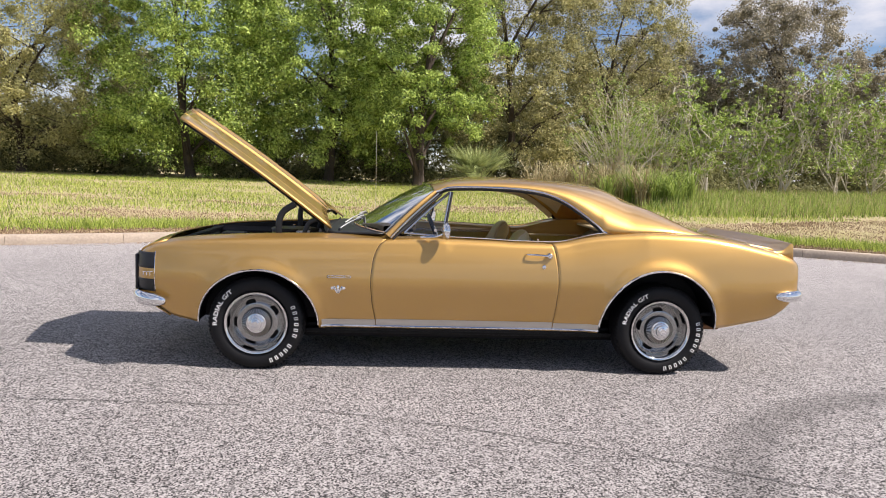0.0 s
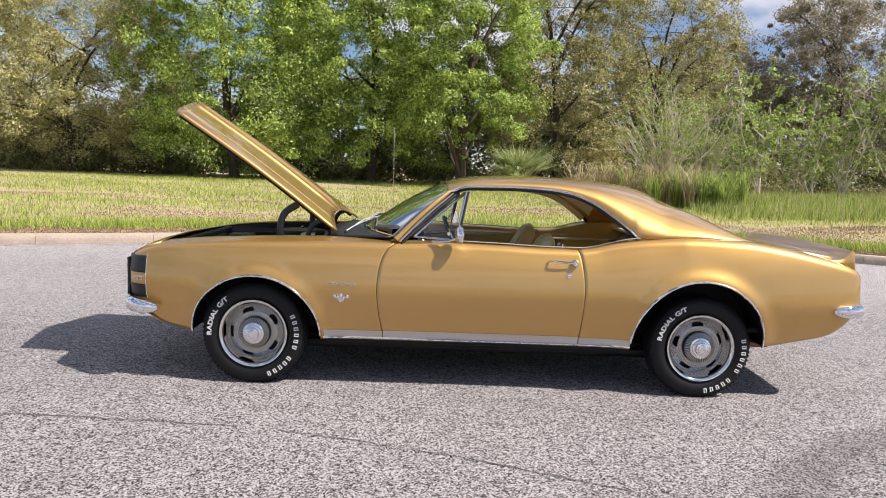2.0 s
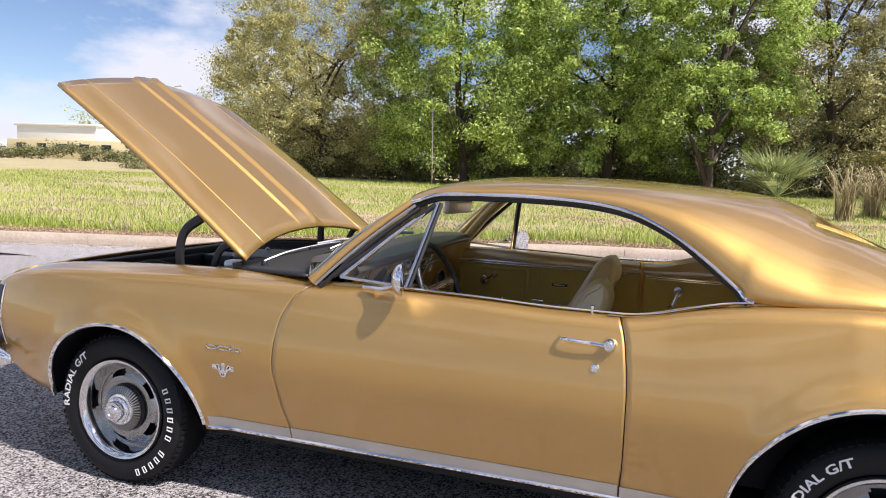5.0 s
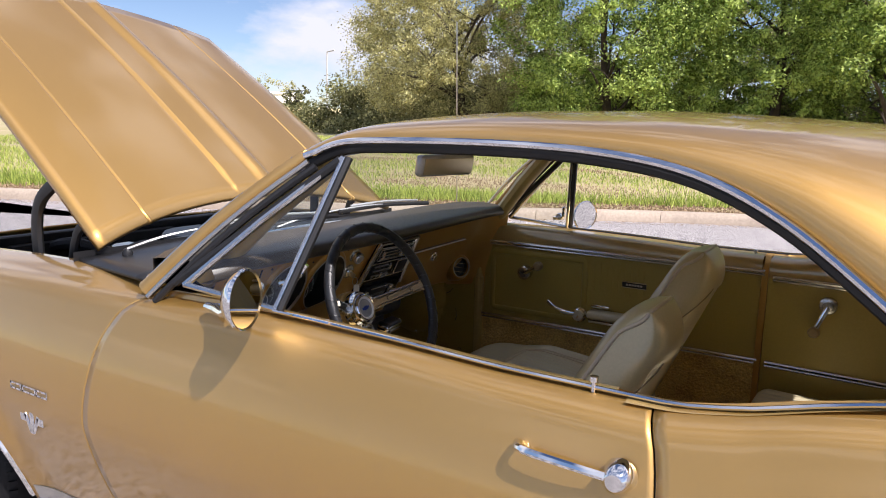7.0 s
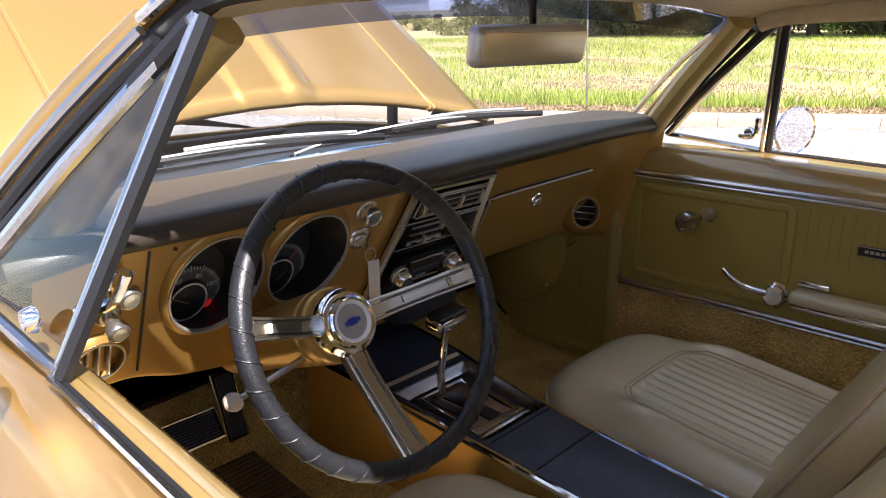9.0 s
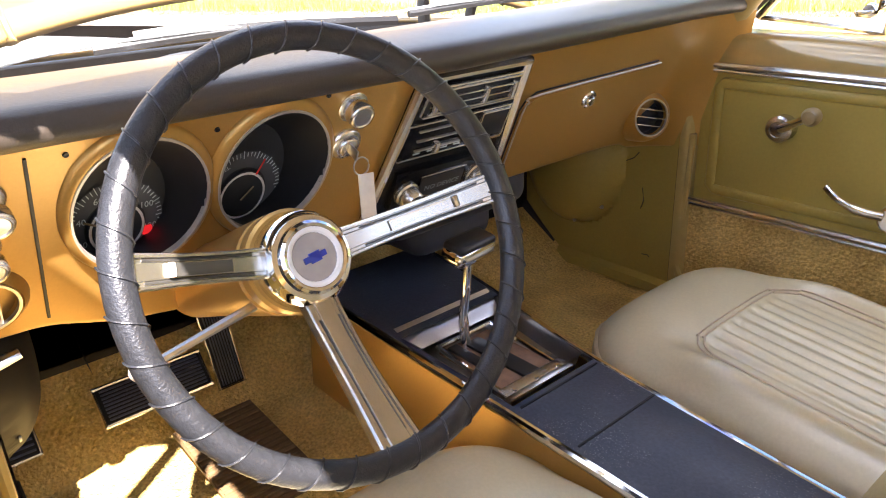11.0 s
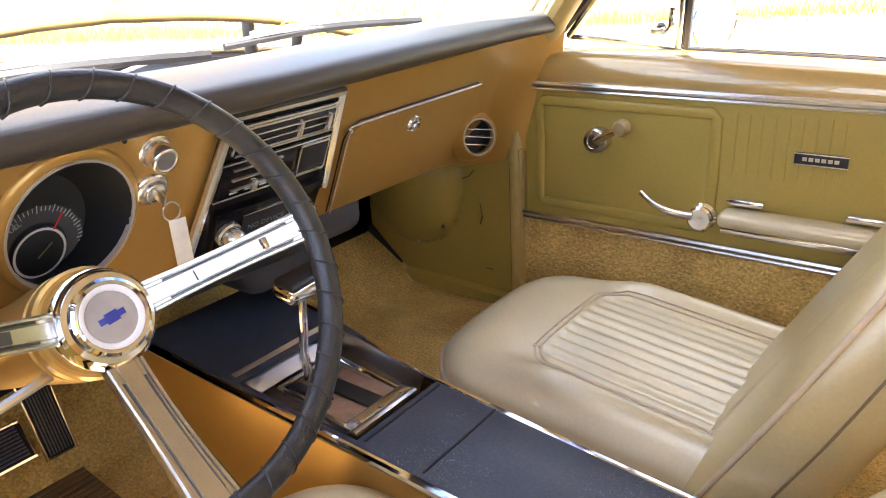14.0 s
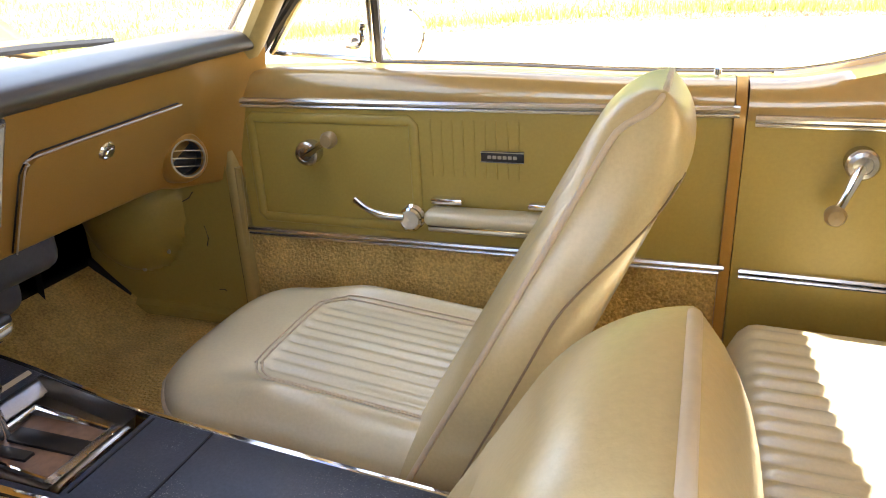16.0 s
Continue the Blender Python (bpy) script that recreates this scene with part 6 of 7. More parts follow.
    for x in np.linspace(1.912, 2.62 if sy > 0 else 2.27, 24):
        zb = BELT(x)
        yy = Y - 0.010 - 0.05 * (x - 1.93)
        rows.append([(x, sy * yy, 0.828), (x, sy * (yy - 0.004), 0.842), (x, sy * (yy + 0.002), 0.872), (x, sy * (yy + 0.012), zb - 0.006), (x, sy * (yy + 0.07), zb - 0.002), (x, sy * (0.765), zb)])
    shape("side_top", facing(grid(rows)), DOORTOP, side, angle=60)
    for z, r in ((0.833, 0.0068), (0.822, 0.0036), (0.557, 0.0068), (0.546, 0.0036)):
        shape("bright_strip", tube([(x, sy * (Y - 0.014 - 0.05 * (x - 1.93)), z) for x in np.linspace(1.925, 2.58 if sy > 0 else 2.26, 10)], r, 8), SATIN, side)
    c, b = crank(2.086, 0.770, (2.056, 0.689), "quarter_window_crank", side, Y - 0.018)
    shape("crank_knob", moved(lathe([(0.0, 0.020), (0.012, 0.018), (0.017, 0.008), (0.016, -0.004), (0.010, -0.008), (0.0, -0.008)], 20, "y"), Matrix.Translation(b) @ (pose(0, 0, 0) if sy > 0 else pose(0, 0, 0, 0, 0, 180))), IVORY, c)
    # kick panel
    def kick_y(x, z):
        d = math.hypot((x - 0.60) / 0.135, (z - 0.60) / 0.165)
        bulge = 0.085 * math.sqrt(max(0.0, 1 - d ** 2.6)) if d < 1 else 0.0
        return 0.655 - 0.04 * max(0, 0.62 - x) - bulge
    rows = [[(x, sy * kick_y(x, z), z) for z in np.linspace(0.352, 0.74, 46)] for x in np.linspace(0.36, 0.872, 52)]
    rows = [[(r[0][0], r[0][1] - sy * 0.022, 0.322), (r[0][0], r[0][1] - sy * 0.020, 0.345)] + r for r in rows]
    shape("hinge_pillar", facing(grid([[(x, sy * ((0.668 if sy > 0 else 0.700) - o), z) for z in np.linspace(0.34, 0.80, 8)] for x, o in ((0.868, -0.01), (0.871, 0.010), (0.884, 0.012), (0.892, 0.006), (0.900, -0.015))])), METALP, car, label="pale painted hinge pillar", angle=60)
    # driver's side is coloured black to stand for the footwell's shadow
    kick = shape("kick_panel", facing(grid(rows)), VINYL if sy > 0 else SEAL, car, label="scuffed kick panel bulging over the wheel house, olive, with shade painted black on the driver's side", angle=50)
    for x, z in ((0.735, 0.60), (0.700, 0.50), (0.628, 0.452), (0.80, 0.70)):
        shape("screw", moved(lathe([(0.006, 0.0), (0.005, 0.003), (0.0, 0.004)], 10, "y"), Matrix.Translation((x, sy * kick_y(x, z), z)) @ (pose(0, 0, 0) if sy > 0 else pose(0, 0, 0, 0, 0, 180))), STEEL, kick)
    for mark in (((0.742, 0.615), (0.762, 0.625), (0.775, 0.640)), ((0.79, 0.56), (0.795, 0.53), (0.788, 0.51)), ((0.80, 0.40), (0.815, 0.402), (0.82, 0.398))):
        shape("scratch", tube([(x, sy * (kick_y(x, z) - 0.0005), z) for x, z in mark], 0.0012, 5), BLACK, kick)
    shape("carpet_gap", tube([(x, sy * (kick_y(x, max(z, 0.36)) - 0.004), z) for x, z in ((0.38, 0.50), (0.42, 0.455), (0.48, 0.40), (0.545, 0.345), (0.575, 0.318), (0.70, 0.318), (0.86, 0.322))], [0.016, 0.014, 0.011, 0.009, 0.007, 0.005, 0.004], 6), SEAL, kick)
    shape("door_welt", tube(catmull([(0.896, sy * 0.667, 0.70), (0.890, sy * 0.667, 0.55), (0.880, sy * 0.667, 0.42), (0.91, sy * 0.66, 0.36), (1.0, sy * 0.655, 0.345)], 5), 0.008, 8), METALP, car)
    shape("sill_trim_end", tube([(0.900, sy * 0.660, 0.350), (0.94, sy * 0.655, 0.342), (1.02, sy * 0.652, 0.338)], [0.011, 0.010, 0.010], 10), SATIN, car)
    shape("pillar_inner", tube([Vector((0.93, sy * 0.70, 0.925)), Vector((1.07, sy * 0.64, 1.08)), Vector((1.20, sy * 0.575, 1.20))], 0.026, 10, up=(0, 1, 0), flat=1.2), METALP, car)

# interior mirror
rv = Vector((1.150, -0.045, 1.166))
mm = Matrix.Translation(rv) @ pose(0, 0, 0, 0, 11, -10)
bm_ = box((0.030, 0.222, 0.060), (0, 0, 0), 0.013, 3)
rvm = shape("rear_view_mirror", moved(bm_, mm), DULL_METAL, car, label="bright-rimmed rear-view mirror hung from the screen header", angle=60)
shape("mirror_glass", moved(box((0.002, 0.200, 0.044), (0.0152, 0, 0), 0.0005), mm), mat("hazed_mirror_glass", (0.58, 0.52, 0.38), rough=0.38, metal=0.9, vary=0.04), rvm)
shape("mirror_stem", tube([rv + Vector((-0.01, 0.02, 0.02)), rv + Vector((-0.012, 0.022, 0.05)), rv + Vector((-0.02, 0.03, 0.085))], [0.006, 0.006, 0.01], 8), BLACK, rvm)
for sy in (-1, 1):
    shape("sun_visor", moved(box((0.15, 0.42, 0.018), (0, 0, 0), 0.006), pose(1.285, sy * 0.31, 1.252, 0, -14, 0)), HEAD, car, label="tan sun visor folded up")

# ---- ground, kerb and grass ----
kerb_y = smooth_curve([-30, -15, -9.6, -6.2, -4.9, -3.25, -1.0, 0.4, 2.5, 5, 7, 8.5, 9.64, 12, 16, 30], [-3.0, 1.8, 4.2, 5.45, 5.95, 6.80, 8.25, 8.95, 9.30, 8.95, 8.20, 7.25, 6.55, 4.8, 1.5, -18.0])


def land_z(x, y):
    """Height of the ground: the road is flat, the verge rises slowly to the trees."""
    d = y - kerb_y(x) - 0.25
    if d <= 0:
        return 0.0
    cap = 0.60 + 0.26 * min(1.0, max(0.0, (x + 6.0) / 18.0))
    return 0.13 + cap * (1 - math.exp(-0.045 * d / cap)) + 0.02 * noise.noise((x * 0.4, y * 0.4, 0))


xs = sorted(set([round(float(v), 3) for v in list(np.arange(-30, 40, 1.0)) + [-900, -500, -250, -150, -100, -70, -50, -40, 50, 70, 100, 150, 250, 500, 900]]))
rows = []
for x in xs:
    k = kerb_y(max(-30, min(40, x)))
    rows.append([(x, k + 0.28 + d, land_z(max(-30, min(40, x)), k + 0.28 + d)) for d in (-0.06, 0.0, 0.4, 1, 2, 3.5, 5, 7, 9, 12, 15, 18, 22, 26, 32, 40, 60, 100, 200, 500, 1200)])
verge = tagged(shape("ground", flipped(grid(rows)), GROUND), "rough grassy verge rising towards the trees", "ground", kind="structure")
rows = []
for x in xs:
    k = kerb_y(max(-30, min(40, x)))
    rows.append([(x, y, 0.0) for y in (-1200, -400, -150, -60, -30, -15, -8, -4, 0, 4, k - 1.5, k + 0.05)])
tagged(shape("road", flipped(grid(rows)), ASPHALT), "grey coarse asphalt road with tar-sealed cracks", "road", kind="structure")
kerb = tagged(new("kerb"), "weathered beige concrete kerb beside the grass", "kerb", kind="structure")
seg = 1.5
x = -26.0
while x < 30:
    x2 = x + seg
    rows = []
    for xx in np.linspace(x + 0.004, x2 - 0.004, 5):
        k = kerb_y(xx)
        rows.append([(xx, k, -0.02), (xx, k + 0.005, 0.06), (xx, k + 0.02, 0.12), (xx, k + 0.045, 0.142), (xx, k + 0.25, 0.146), (xx, k + 0.26, 0.10)])
    g = grid(rows)
    m = len(rows[0])
    g = (g[0], g[1] + [tuple(range(m)), tuple(reversed(range(4 * m, 5 * m)))])
    shape("kerbstone", flipped(g), CONCRETE, kerb, angle=40)
    x = x2
# tar-sealed cracks and tyre marks in the road
def ribbon(nm, pts, w, material, z=0.004, label=""):
    pts = catmull(pts, 8)
    rows = []
    for i, p in enumerate(pts):
        d = (pts[min(i + 1, len(pts) - 1)] - pts[max(i - 1, 0)]).normalized()
        s = Vector((-d.y, d.x, 0)) * w * (0.6 + 0.8 * abs(noise.noise((i * 0.37, w * 50, 0))))
        j = Vector((-d.y, d.x, 0)) * 0.03 * noise.noise((i * 0.5, 3, w))
        rows.append([(p.x + j.x + s.x, p.y + j.y + s.y, z), (p.x + j.x - s.x, p.y + j.y - s.y, z)])
    return tagged(shape(nm, grid(rows), material, smooth=False), label, "road mark", kind="structure")


CRACK = [(-4.2, -0.9, 0), (-2.4, -1.42, 0), (-1.28, -1.50, 0), (-0.03, -1.58, 0), (0.6, -1.70, 0), (1.21, -1.90, 0), (1.8, -2.15, 0), (2.33, -2.40, 0), (3.2, -2.9, 0)]
run = catmull(CRACK, 6)
for k0, k1 in ((0, 9), (10, 19), (21, 27), (28, 38), (40, 48)):
    ribbon("road_crack", run[k0:k1:2] + [run[k1]], 0.0050, TAR, label="thin dark crack across the asphalt")

rng = np.random.default_rng(7)


def scatter_tris(nm, pts, height, width, lean, material, label, category, parent=None):
    """Many narrow upright blades as one mesh."""
    n = len(pts)
    a = rng.uniform(0, 2 * np.pi, n)
    h = height * rng.uniform(0.5, 1.3, n)
    w = width * rng.uniform(0.7, 1.4, n)
    la, ll = rng.uniform(0, 2 * np.pi, n), lean * rng.uniform(0, 1, n) * h
    v = np.empty((n, 3, 3))
    v[:, 0] = pts + np.stack([np.cos(a) * w, np.sin(a) * w, -0.02 * np.ones(n)], 1)
    v[:, 1] = pts - np.stack([np.cos(a) * w, np.sin(a) * w, 0.02 * np.ones(n)], 1)
    v[:, 2] = pts + np.stack([np.cos(la) * ll, np.sin(la) * ll, h], 1)
    me = bpy.data.meshes.new(nm)
    me.vertices.add(3 * n)
    me.vertices.foreach_set("co", v.ravel())
    me.loops.add(3 * n)
    me.loops.foreach_set("vertex_index", np.arange(3 * n, dtype=np.int32))
    me.polygons.add(n)
    me.polygons.foreach_set("loop_start", np.arange(0, 3 * n, 3, dtype=np.int32))
    me.materials.append(material)
    me.update()
    return tagged(new(nm, me), label, category, kind="stuff")


GRASS = leaf_mat("meadow_grass", (0.19, 0.27, 0.045), (0.60, 0.68, 0.16), island=1.4)
DRY = leaf_mat("dry_grass", (0.34, 0.27, 0.13), (0.66, 0.56, 0.32), island=1.0)


def bare_soil(x, y):
    """How bare the verge is: worn patches, and a sandy strip behind the kerb where the road bends away."""
    d = y - kerb_y(x)
    patch = noise.noise((x * 0.16, y * 0.55, 5)) + 0.5 * noise.noise((x * 0.7, y * 1.6, 9))
    wide = 0.6 + 0.45 * max(0.0, x - 8.6)
    strip = 1.5 * math.exp(-(max(0.0, abs(d - 3.3 - 0.42 * max(0.0, x - 8.6)) - wide) / 0.5) ** 2) * min(1.0, max(0.0, (x - 5.5) / 2.5)) + 0.34 * math.exp(-((d - 3.3 - 1.2 * noise.noise((x * 0.2, 0, 3))) / 0.6) ** 2) * (x < 2) * (0.5 + noise.noise((x * 0.35, 0, 7)))
    return patch + 1.0 * strip


def verge_points(n, x0, x1, d0, d1, power=1.0, patch=None):
    x = rng.uniform(x0, x1, n)
    d = d0 + (d1 - d0) * rng.uniform(0, 1, n) ** power
    pts = np.array([(a, kerb_y(a) + 0.30 + b, 0) for a, b in zip(x, d)])
    if patch is not None:
        loose = rng.normal(0, 0.16, len(pts))
        pts = pts[np.array([bare_soil(p[0], p[1]) + q < patch for p, q in zip(pts, loose)])]
    pts[:, 2] = [land_z(p[0], p[1]) for p in pts]
    return pts


scatter_tris("grass", verge_points(260000, -26, 30, 0.65, 25, 1.5, 0.22), 0.085, 0.0085, 1.1, GRASS, "uneven mown yellow-green verge grass", "grass")
scatter_tris("grass", verge_points(60000, -26, 30, 0.3, 25, 1.3, -0.12), 0.15, 0.009, 0.9, GRASS, "longer green tussocks in the verge", "grass")
scatter_tris("grass", verge_points(16000, -14, 14, 0.45, 1.3, 1.0, 0.5), 0.16, 0.008, 0.9, GRASS, "unmown green fringe along the kerb", "grass")
scatter_tris("grass", verge_points(26000, -26, 30, 0.0, 20, 1.3), 0.07, 0.009, 1.2, DRY, "dry straw-coloured blades among the grass", "grass")


LITTER = mat("leaf_litter", (0.46, 0.33, 0.22), rough=0.95, vary=0.4, scale=0.5, fine=6, island=1.2, dark=(0.20, 0.13, 0.08))
scatter_tris("leaf_litter", verge_points(5000, -10, 12, -0.75, -0.28, 0.5), 0.012, 0.018, 3.0, LITTER, "dead leaves blown into the gutter", "leaf litter")
worn = verge_points(150000, -12, 18, 0.4, 9)
worn = worn[np.array([bare_soil(p[0], p[1]) + q > 0.30 for p, q in zip(worn, rng.normal(0, 0.12, len(worn)))])]
scatter_tris("leaf_litter", worn, 0.025, 0.016, 2.6, LITTER, "brown leaf litter on the worn sandy patches", "leaf litter")
scatter_tris("leaf_litter", verge_points(60000, -12, 16, -0.02, 0.95, 1.2), 0.020, 0.020, 2.6, LITTER, "brown leaf litter and dry stalks behind the kerb", "leaf litter")


# ---- trees ----
def leaf_cloud(nm, centres, radii, count, size, material, parent, squash=0.8, droop=0.0):
    """Leaves as small folded quads gathered round many twig ends."""
    k = len(centres)
    c = rng.integers(0, k, count)
    d = rng.normal(0, 1, (count, 3))
    d /= np.linalg.norm(d, axis=1)[:, None]
    bough = rng.normal(0, 1, (k, 3)) * np.array([1, 1, 0.55])
    bough /= np.linalg.norm(bough, axis=1)[:, None]
    rad = radii[c] * rng.uniform(0.1, 1.0, count) ** 0.6
    p = centres[c] + d * rad[:, None] * np.array([0.95, 0.95, 0.95 * squash]) + bough[c] * (rng.normal(0, 0.38, count) * radii[c])[:, None]
    p[:, 2] -= droop * rng.uniform(0, 1, count) * radii[c]
    nrm = d * 0.8 + np.array([0.1, -0.25, 0.5]) + rng.normal(0, 0.6, (count, 3))
    nrm /= np.linalg.norm(nrm, axis=1)[:, None]
    u = np.cross(nrm, rng.normal(0, 1, (count, 3)))
    u /= np.linalg.norm(u, axis=1)[:, None] + 1e-9
    w = np.cross(nrm, u)
    s = size * rng.uniform(0.6, 1.4, count)[:, None]
    v = np.stack([p - u * s, p + w * s * 0.5, p + u * s, p - w * s * 0.5], 1)
    me = bpy.data.meshes.new(nm)
    me.vertices.add(4 * count)
    me.vertices.foreach_set("co", v.ravel())
    me.loops.add(4 * count)
    me.loops.foreach_set("vertex_index", np.arange(4 * count, dtype=np.int32))
    me.polygons.add(count)
    me.polygons.foreach_set("loop_start", np.arange(0, 4 * count, 4, dtype=np.int32))
    me.materials.append(material)
    me.update()
    ob = new(nm, me)
    ob.parent = parent
    return ob


def tree(x, y, height, spread_r, material, label, leaves=16000, low=0.12, twig=0.15, trunk_r=0.25, stems=1, density=1.0, bare=0.0, clumps=120, wood=BARK, group="trees behind the verge", name="tree"):
    """A tapered trunk that forks into limbs, and clumps of leaves round the twig ends."""
    z0 = land_z(max(-30, min(40, x)), y) - 0.05
    t = tagged(new(name), label, "tree", group)
    t.matrix_basis = pose(x, y, z0)
    wood_geo, ends = [], []
    for s in range(stems):
        lean = rng.normal(0, 0.08 + 0.10 * (stems > 1), 2)
        top = height * rng.uniform(0.55, 0.7)
        stem = catmull([(rng.normal(0, 0.25) * (stems > 1), rng.normal(0, 0.2) * (stems > 1), 0), (lean[0] * top * 0.4 + rng.normal(0, 0.15), lean[1] * top * 0.4, top * 0.4), (lean[0] * top + rng.normal(0, 0.3), lean[1] * top, top)], 5)
        wood_geo.append(tube(stem, [trunk_r / stems ** 0.5 * (1.25 if i == 0 else 1 - 0.75 * i / len(stem)) for i in range(len(stem))], 8, up=(0, 1, 0)))
        limbs = max(5, 12 // stems)
        for b in range(limbs):
            f = rng.uniform(0.18, 1.0)
            root = stem[int(f * (len(stem) - 1))]
            ang = rng.uniform(0, 2 * math.pi)
            reach = spread_r * rng.uniform(0.55, 0.95) * (1.1 - 0.4 * f)
            rise = height * rng.uniform(0.08, 0.32) * (0.5 + f)
            mid = root + Vector((math.cos(ang) * reach * 0.5, math.sin(ang) * reach * 0.5, rise * 0.6 + 0.3))
            end = root + Vector((math.cos(ang) * reach, math.sin(ang) * reach, rise))
            end.z = min(end.z, height * 0.95)
            path = catmull([root, mid, end], 4)
            wood_geo.append(tube(path, [trunk_r / stems ** 0.5 * 0.38 * (1 - 0.85 * i / len(path)) for i in range(len(path))], 5, up=(0, 1, 0.2)))
            ends.append(end)
            for q in range(3 + int(5 * bare)):
                st = path[rng.integers(2, len(path))]
                e2 = st + Vector(rng.normal(0, 1, 3) * spread_r * 0.22) + Vector((0, 0, 0.3))
                wood_geo.append(tube([st, st.lerp(e2, 0.5) + Vector(rng.normal(0, 0.08, 3)), e2], [0.03, 0.018, 0.006], 4, up=(0, 1, 0.2)))
                ends.append(e2)
    shape("trunk", join(*wood_geo), wood, t, at=None).matrix_parent_inverse = Matrix()
    n = clumps
    a = rng.uniform(0, 2 * np.pi, n)
    f = rng.uniform(low, 1.0, n)
    env = np.sqrt(np.clip(1 - ((f - 0.5) / 0.56) ** 2, 0.02, 1))
    rr = spread_r * env * rng.uniform(0.35, 1.05, n) ** 0.6
    c = np.stack([np.cos(a) * rr, np.sin(a) * rr, f * height], 1)
    c += rng.normal(0, 0.25, c.shape)
    if ends:
        c = np.concatenate([c, np.array([tuple(e) for e in ends])])
    radii = rng.uniform(0.15, 1.15, len(c)) * spread_r * 0.20 * density
    leaf_cloud("crown", c, radii, leaves, twig * 0.5, material, t)
    return t


OAK = leaf_mat("bright_oak_leaves", (0.13, 0.21, 0.04), (0.64, 0.77, 0.20))
OLIVE = leaf_mat("olive_oak_leaves", (0.25, 0.24, 0.10), (0.70, 0.66, 0.30))
BROWN = leaf_mat("brown_green_leaves", (0.18, 0.175, 0.07), (0.60, 0.56, 0.26))
GREY = leaf_mat("grey_green_leaves", (0.22, 0.20, 0.13), (0.50, 0.45, 0.33))
LIME = leaf_mat("fresh_shrub_leaves", (0.18, 0.26, 0.05), (0.55, 0.67, 0.19))
# DULL is deepened so the shade behind the shrubs sits in its colour
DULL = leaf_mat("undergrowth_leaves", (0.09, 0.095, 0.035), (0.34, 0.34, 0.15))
GREYBARK = mat("grey_twigs", (0.58, 0.52, 0.43), rough=0.9, vary=0.3, scale=3)
tree(-16.8, 31, 10.5, 5.4, OLIVE, "broad olive-green oak with a dense crown", 140000, low=0.10, twig=0.115, bare=0.6, clumps=420, density=0.85)
tree(-23.5, 37, 8.5, 4.0, OLIVE, "olive oak standing farther back", 50000, low=0.10, clumps=260, density=0.85)
tree(-8.6, 30, 13.0, 5.0, OAK, "tall bright green oak with hanging boughs", 175000, low=0.09, twig=0.13, clumps=560, density=0.85)
tree(-2.2, 31, 13.5, 4.6, OAK, "tall bright green oak beside its neighbour", 165000, low=0.10, twig=0.13, clumps=560, density=0.85)
tree(2.2, 29, 12.0, 3.6, OAK, "green oak with a dark leaning trunk", 120000, low=0.22, twig=0.13, trunk_r=0.28, clumps=400, density=0.9)
tree(7.2, 33, 13.0, 4.6, BROWN, "brownish oak with thin spring foliage", 115000, low=0.10, twig=0.12, bare=1.0, clumps=400, density=0.85)
tree(13.0, 36, 12.5, 4.6, BROWN, "brownish oak with open branches", 95000, low=0.10, twig=0.12, bare=1.1, clumps=360, density=0.85)
tree(19.5, 46, 10.5, 4.6, GREY, "grey-green tree farther off", 75000, low=0.05, bare=0.8, clumps=330, density=0.95, wood=GREYBARK)
tree(26.5, 42, 12.5, 5.0, GREY, "bare grey tree hung with moss", 85000, low=0.15, bare=1.2, clumps=330, density=0.95)
tree(33.0, 40, 9.0, 5.0, GREY, "grey-green tree farther off", 70000, low=0.05, bare=0.7, clumps=300, density=0.95, wood=GREYBARK)
def twig_shrub(x, y, height, spread_r, stems, leaves, label):
    """Many pale stems fanning up from one root, each with fine side twigs, and a thin veil of leaves."""
    t = tagged(new("shrub"), label, "shrub", "roadside shrubs")
    t.matrix_basis = pose(x, y, land_z(x, y) - 0.05)
    wood, ends = [], []
    for k in range(stems):
        a, f = rng.uniform(0, 2 * math.pi), rng.uniform(0.1, 1.0) ** 0.7
        h = height * rng.uniform(0.45, 1.0) * (1 - 0.35 * f)
        out = Vector((math.cos(a), math.sin(a) * 0.7, 0)) * spread_r * f
        foot = Vector((rng.normal(0, 0.18), rng.normal(0, 0.15), 0))
        path = catmull([foot, foot + out * 0.3 + Vector((rng.normal(0, 0.1), 0, h * 0.42)), foot + out * 0.7 + Vector((rng.normal(0, 0.15), 0, h * 0.78)), foot + out + Vector((0, 0, h))], 3)
        wood.append(tube(path, [0.030 * (1 - 0.8 * i / len(path)) + 0.004 for i in range(len(path))], 5, up=(0, 1, 0.2)))
        for q in range(9):
            st = path[rng.integers(3, len(path))]
            tip = st + (out * 0.25 + Vector((rng.normal(0, 0.35), rng.normal(0, 0.3), rng.uniform(0.15, 0.8)))) * rng.uniform(0.5, 1.1)
            wood.append(tube([st, st.lerp(tip, 0.5) + Vector((0, 0, -0.04)), tip], [0.010, 0.007, 0.003], 4, up=(0, 1, 0.2)))
            ends.append(tuple(tip))
    shape("trunk", join(*wood), GREYBARK, t).matrix_parent_inverse = Matrix()
    leaf_cloud("crown", np.array(ends), np.full(len(ends), 0.22), leaves, 0.045, LIME, t)
    return t


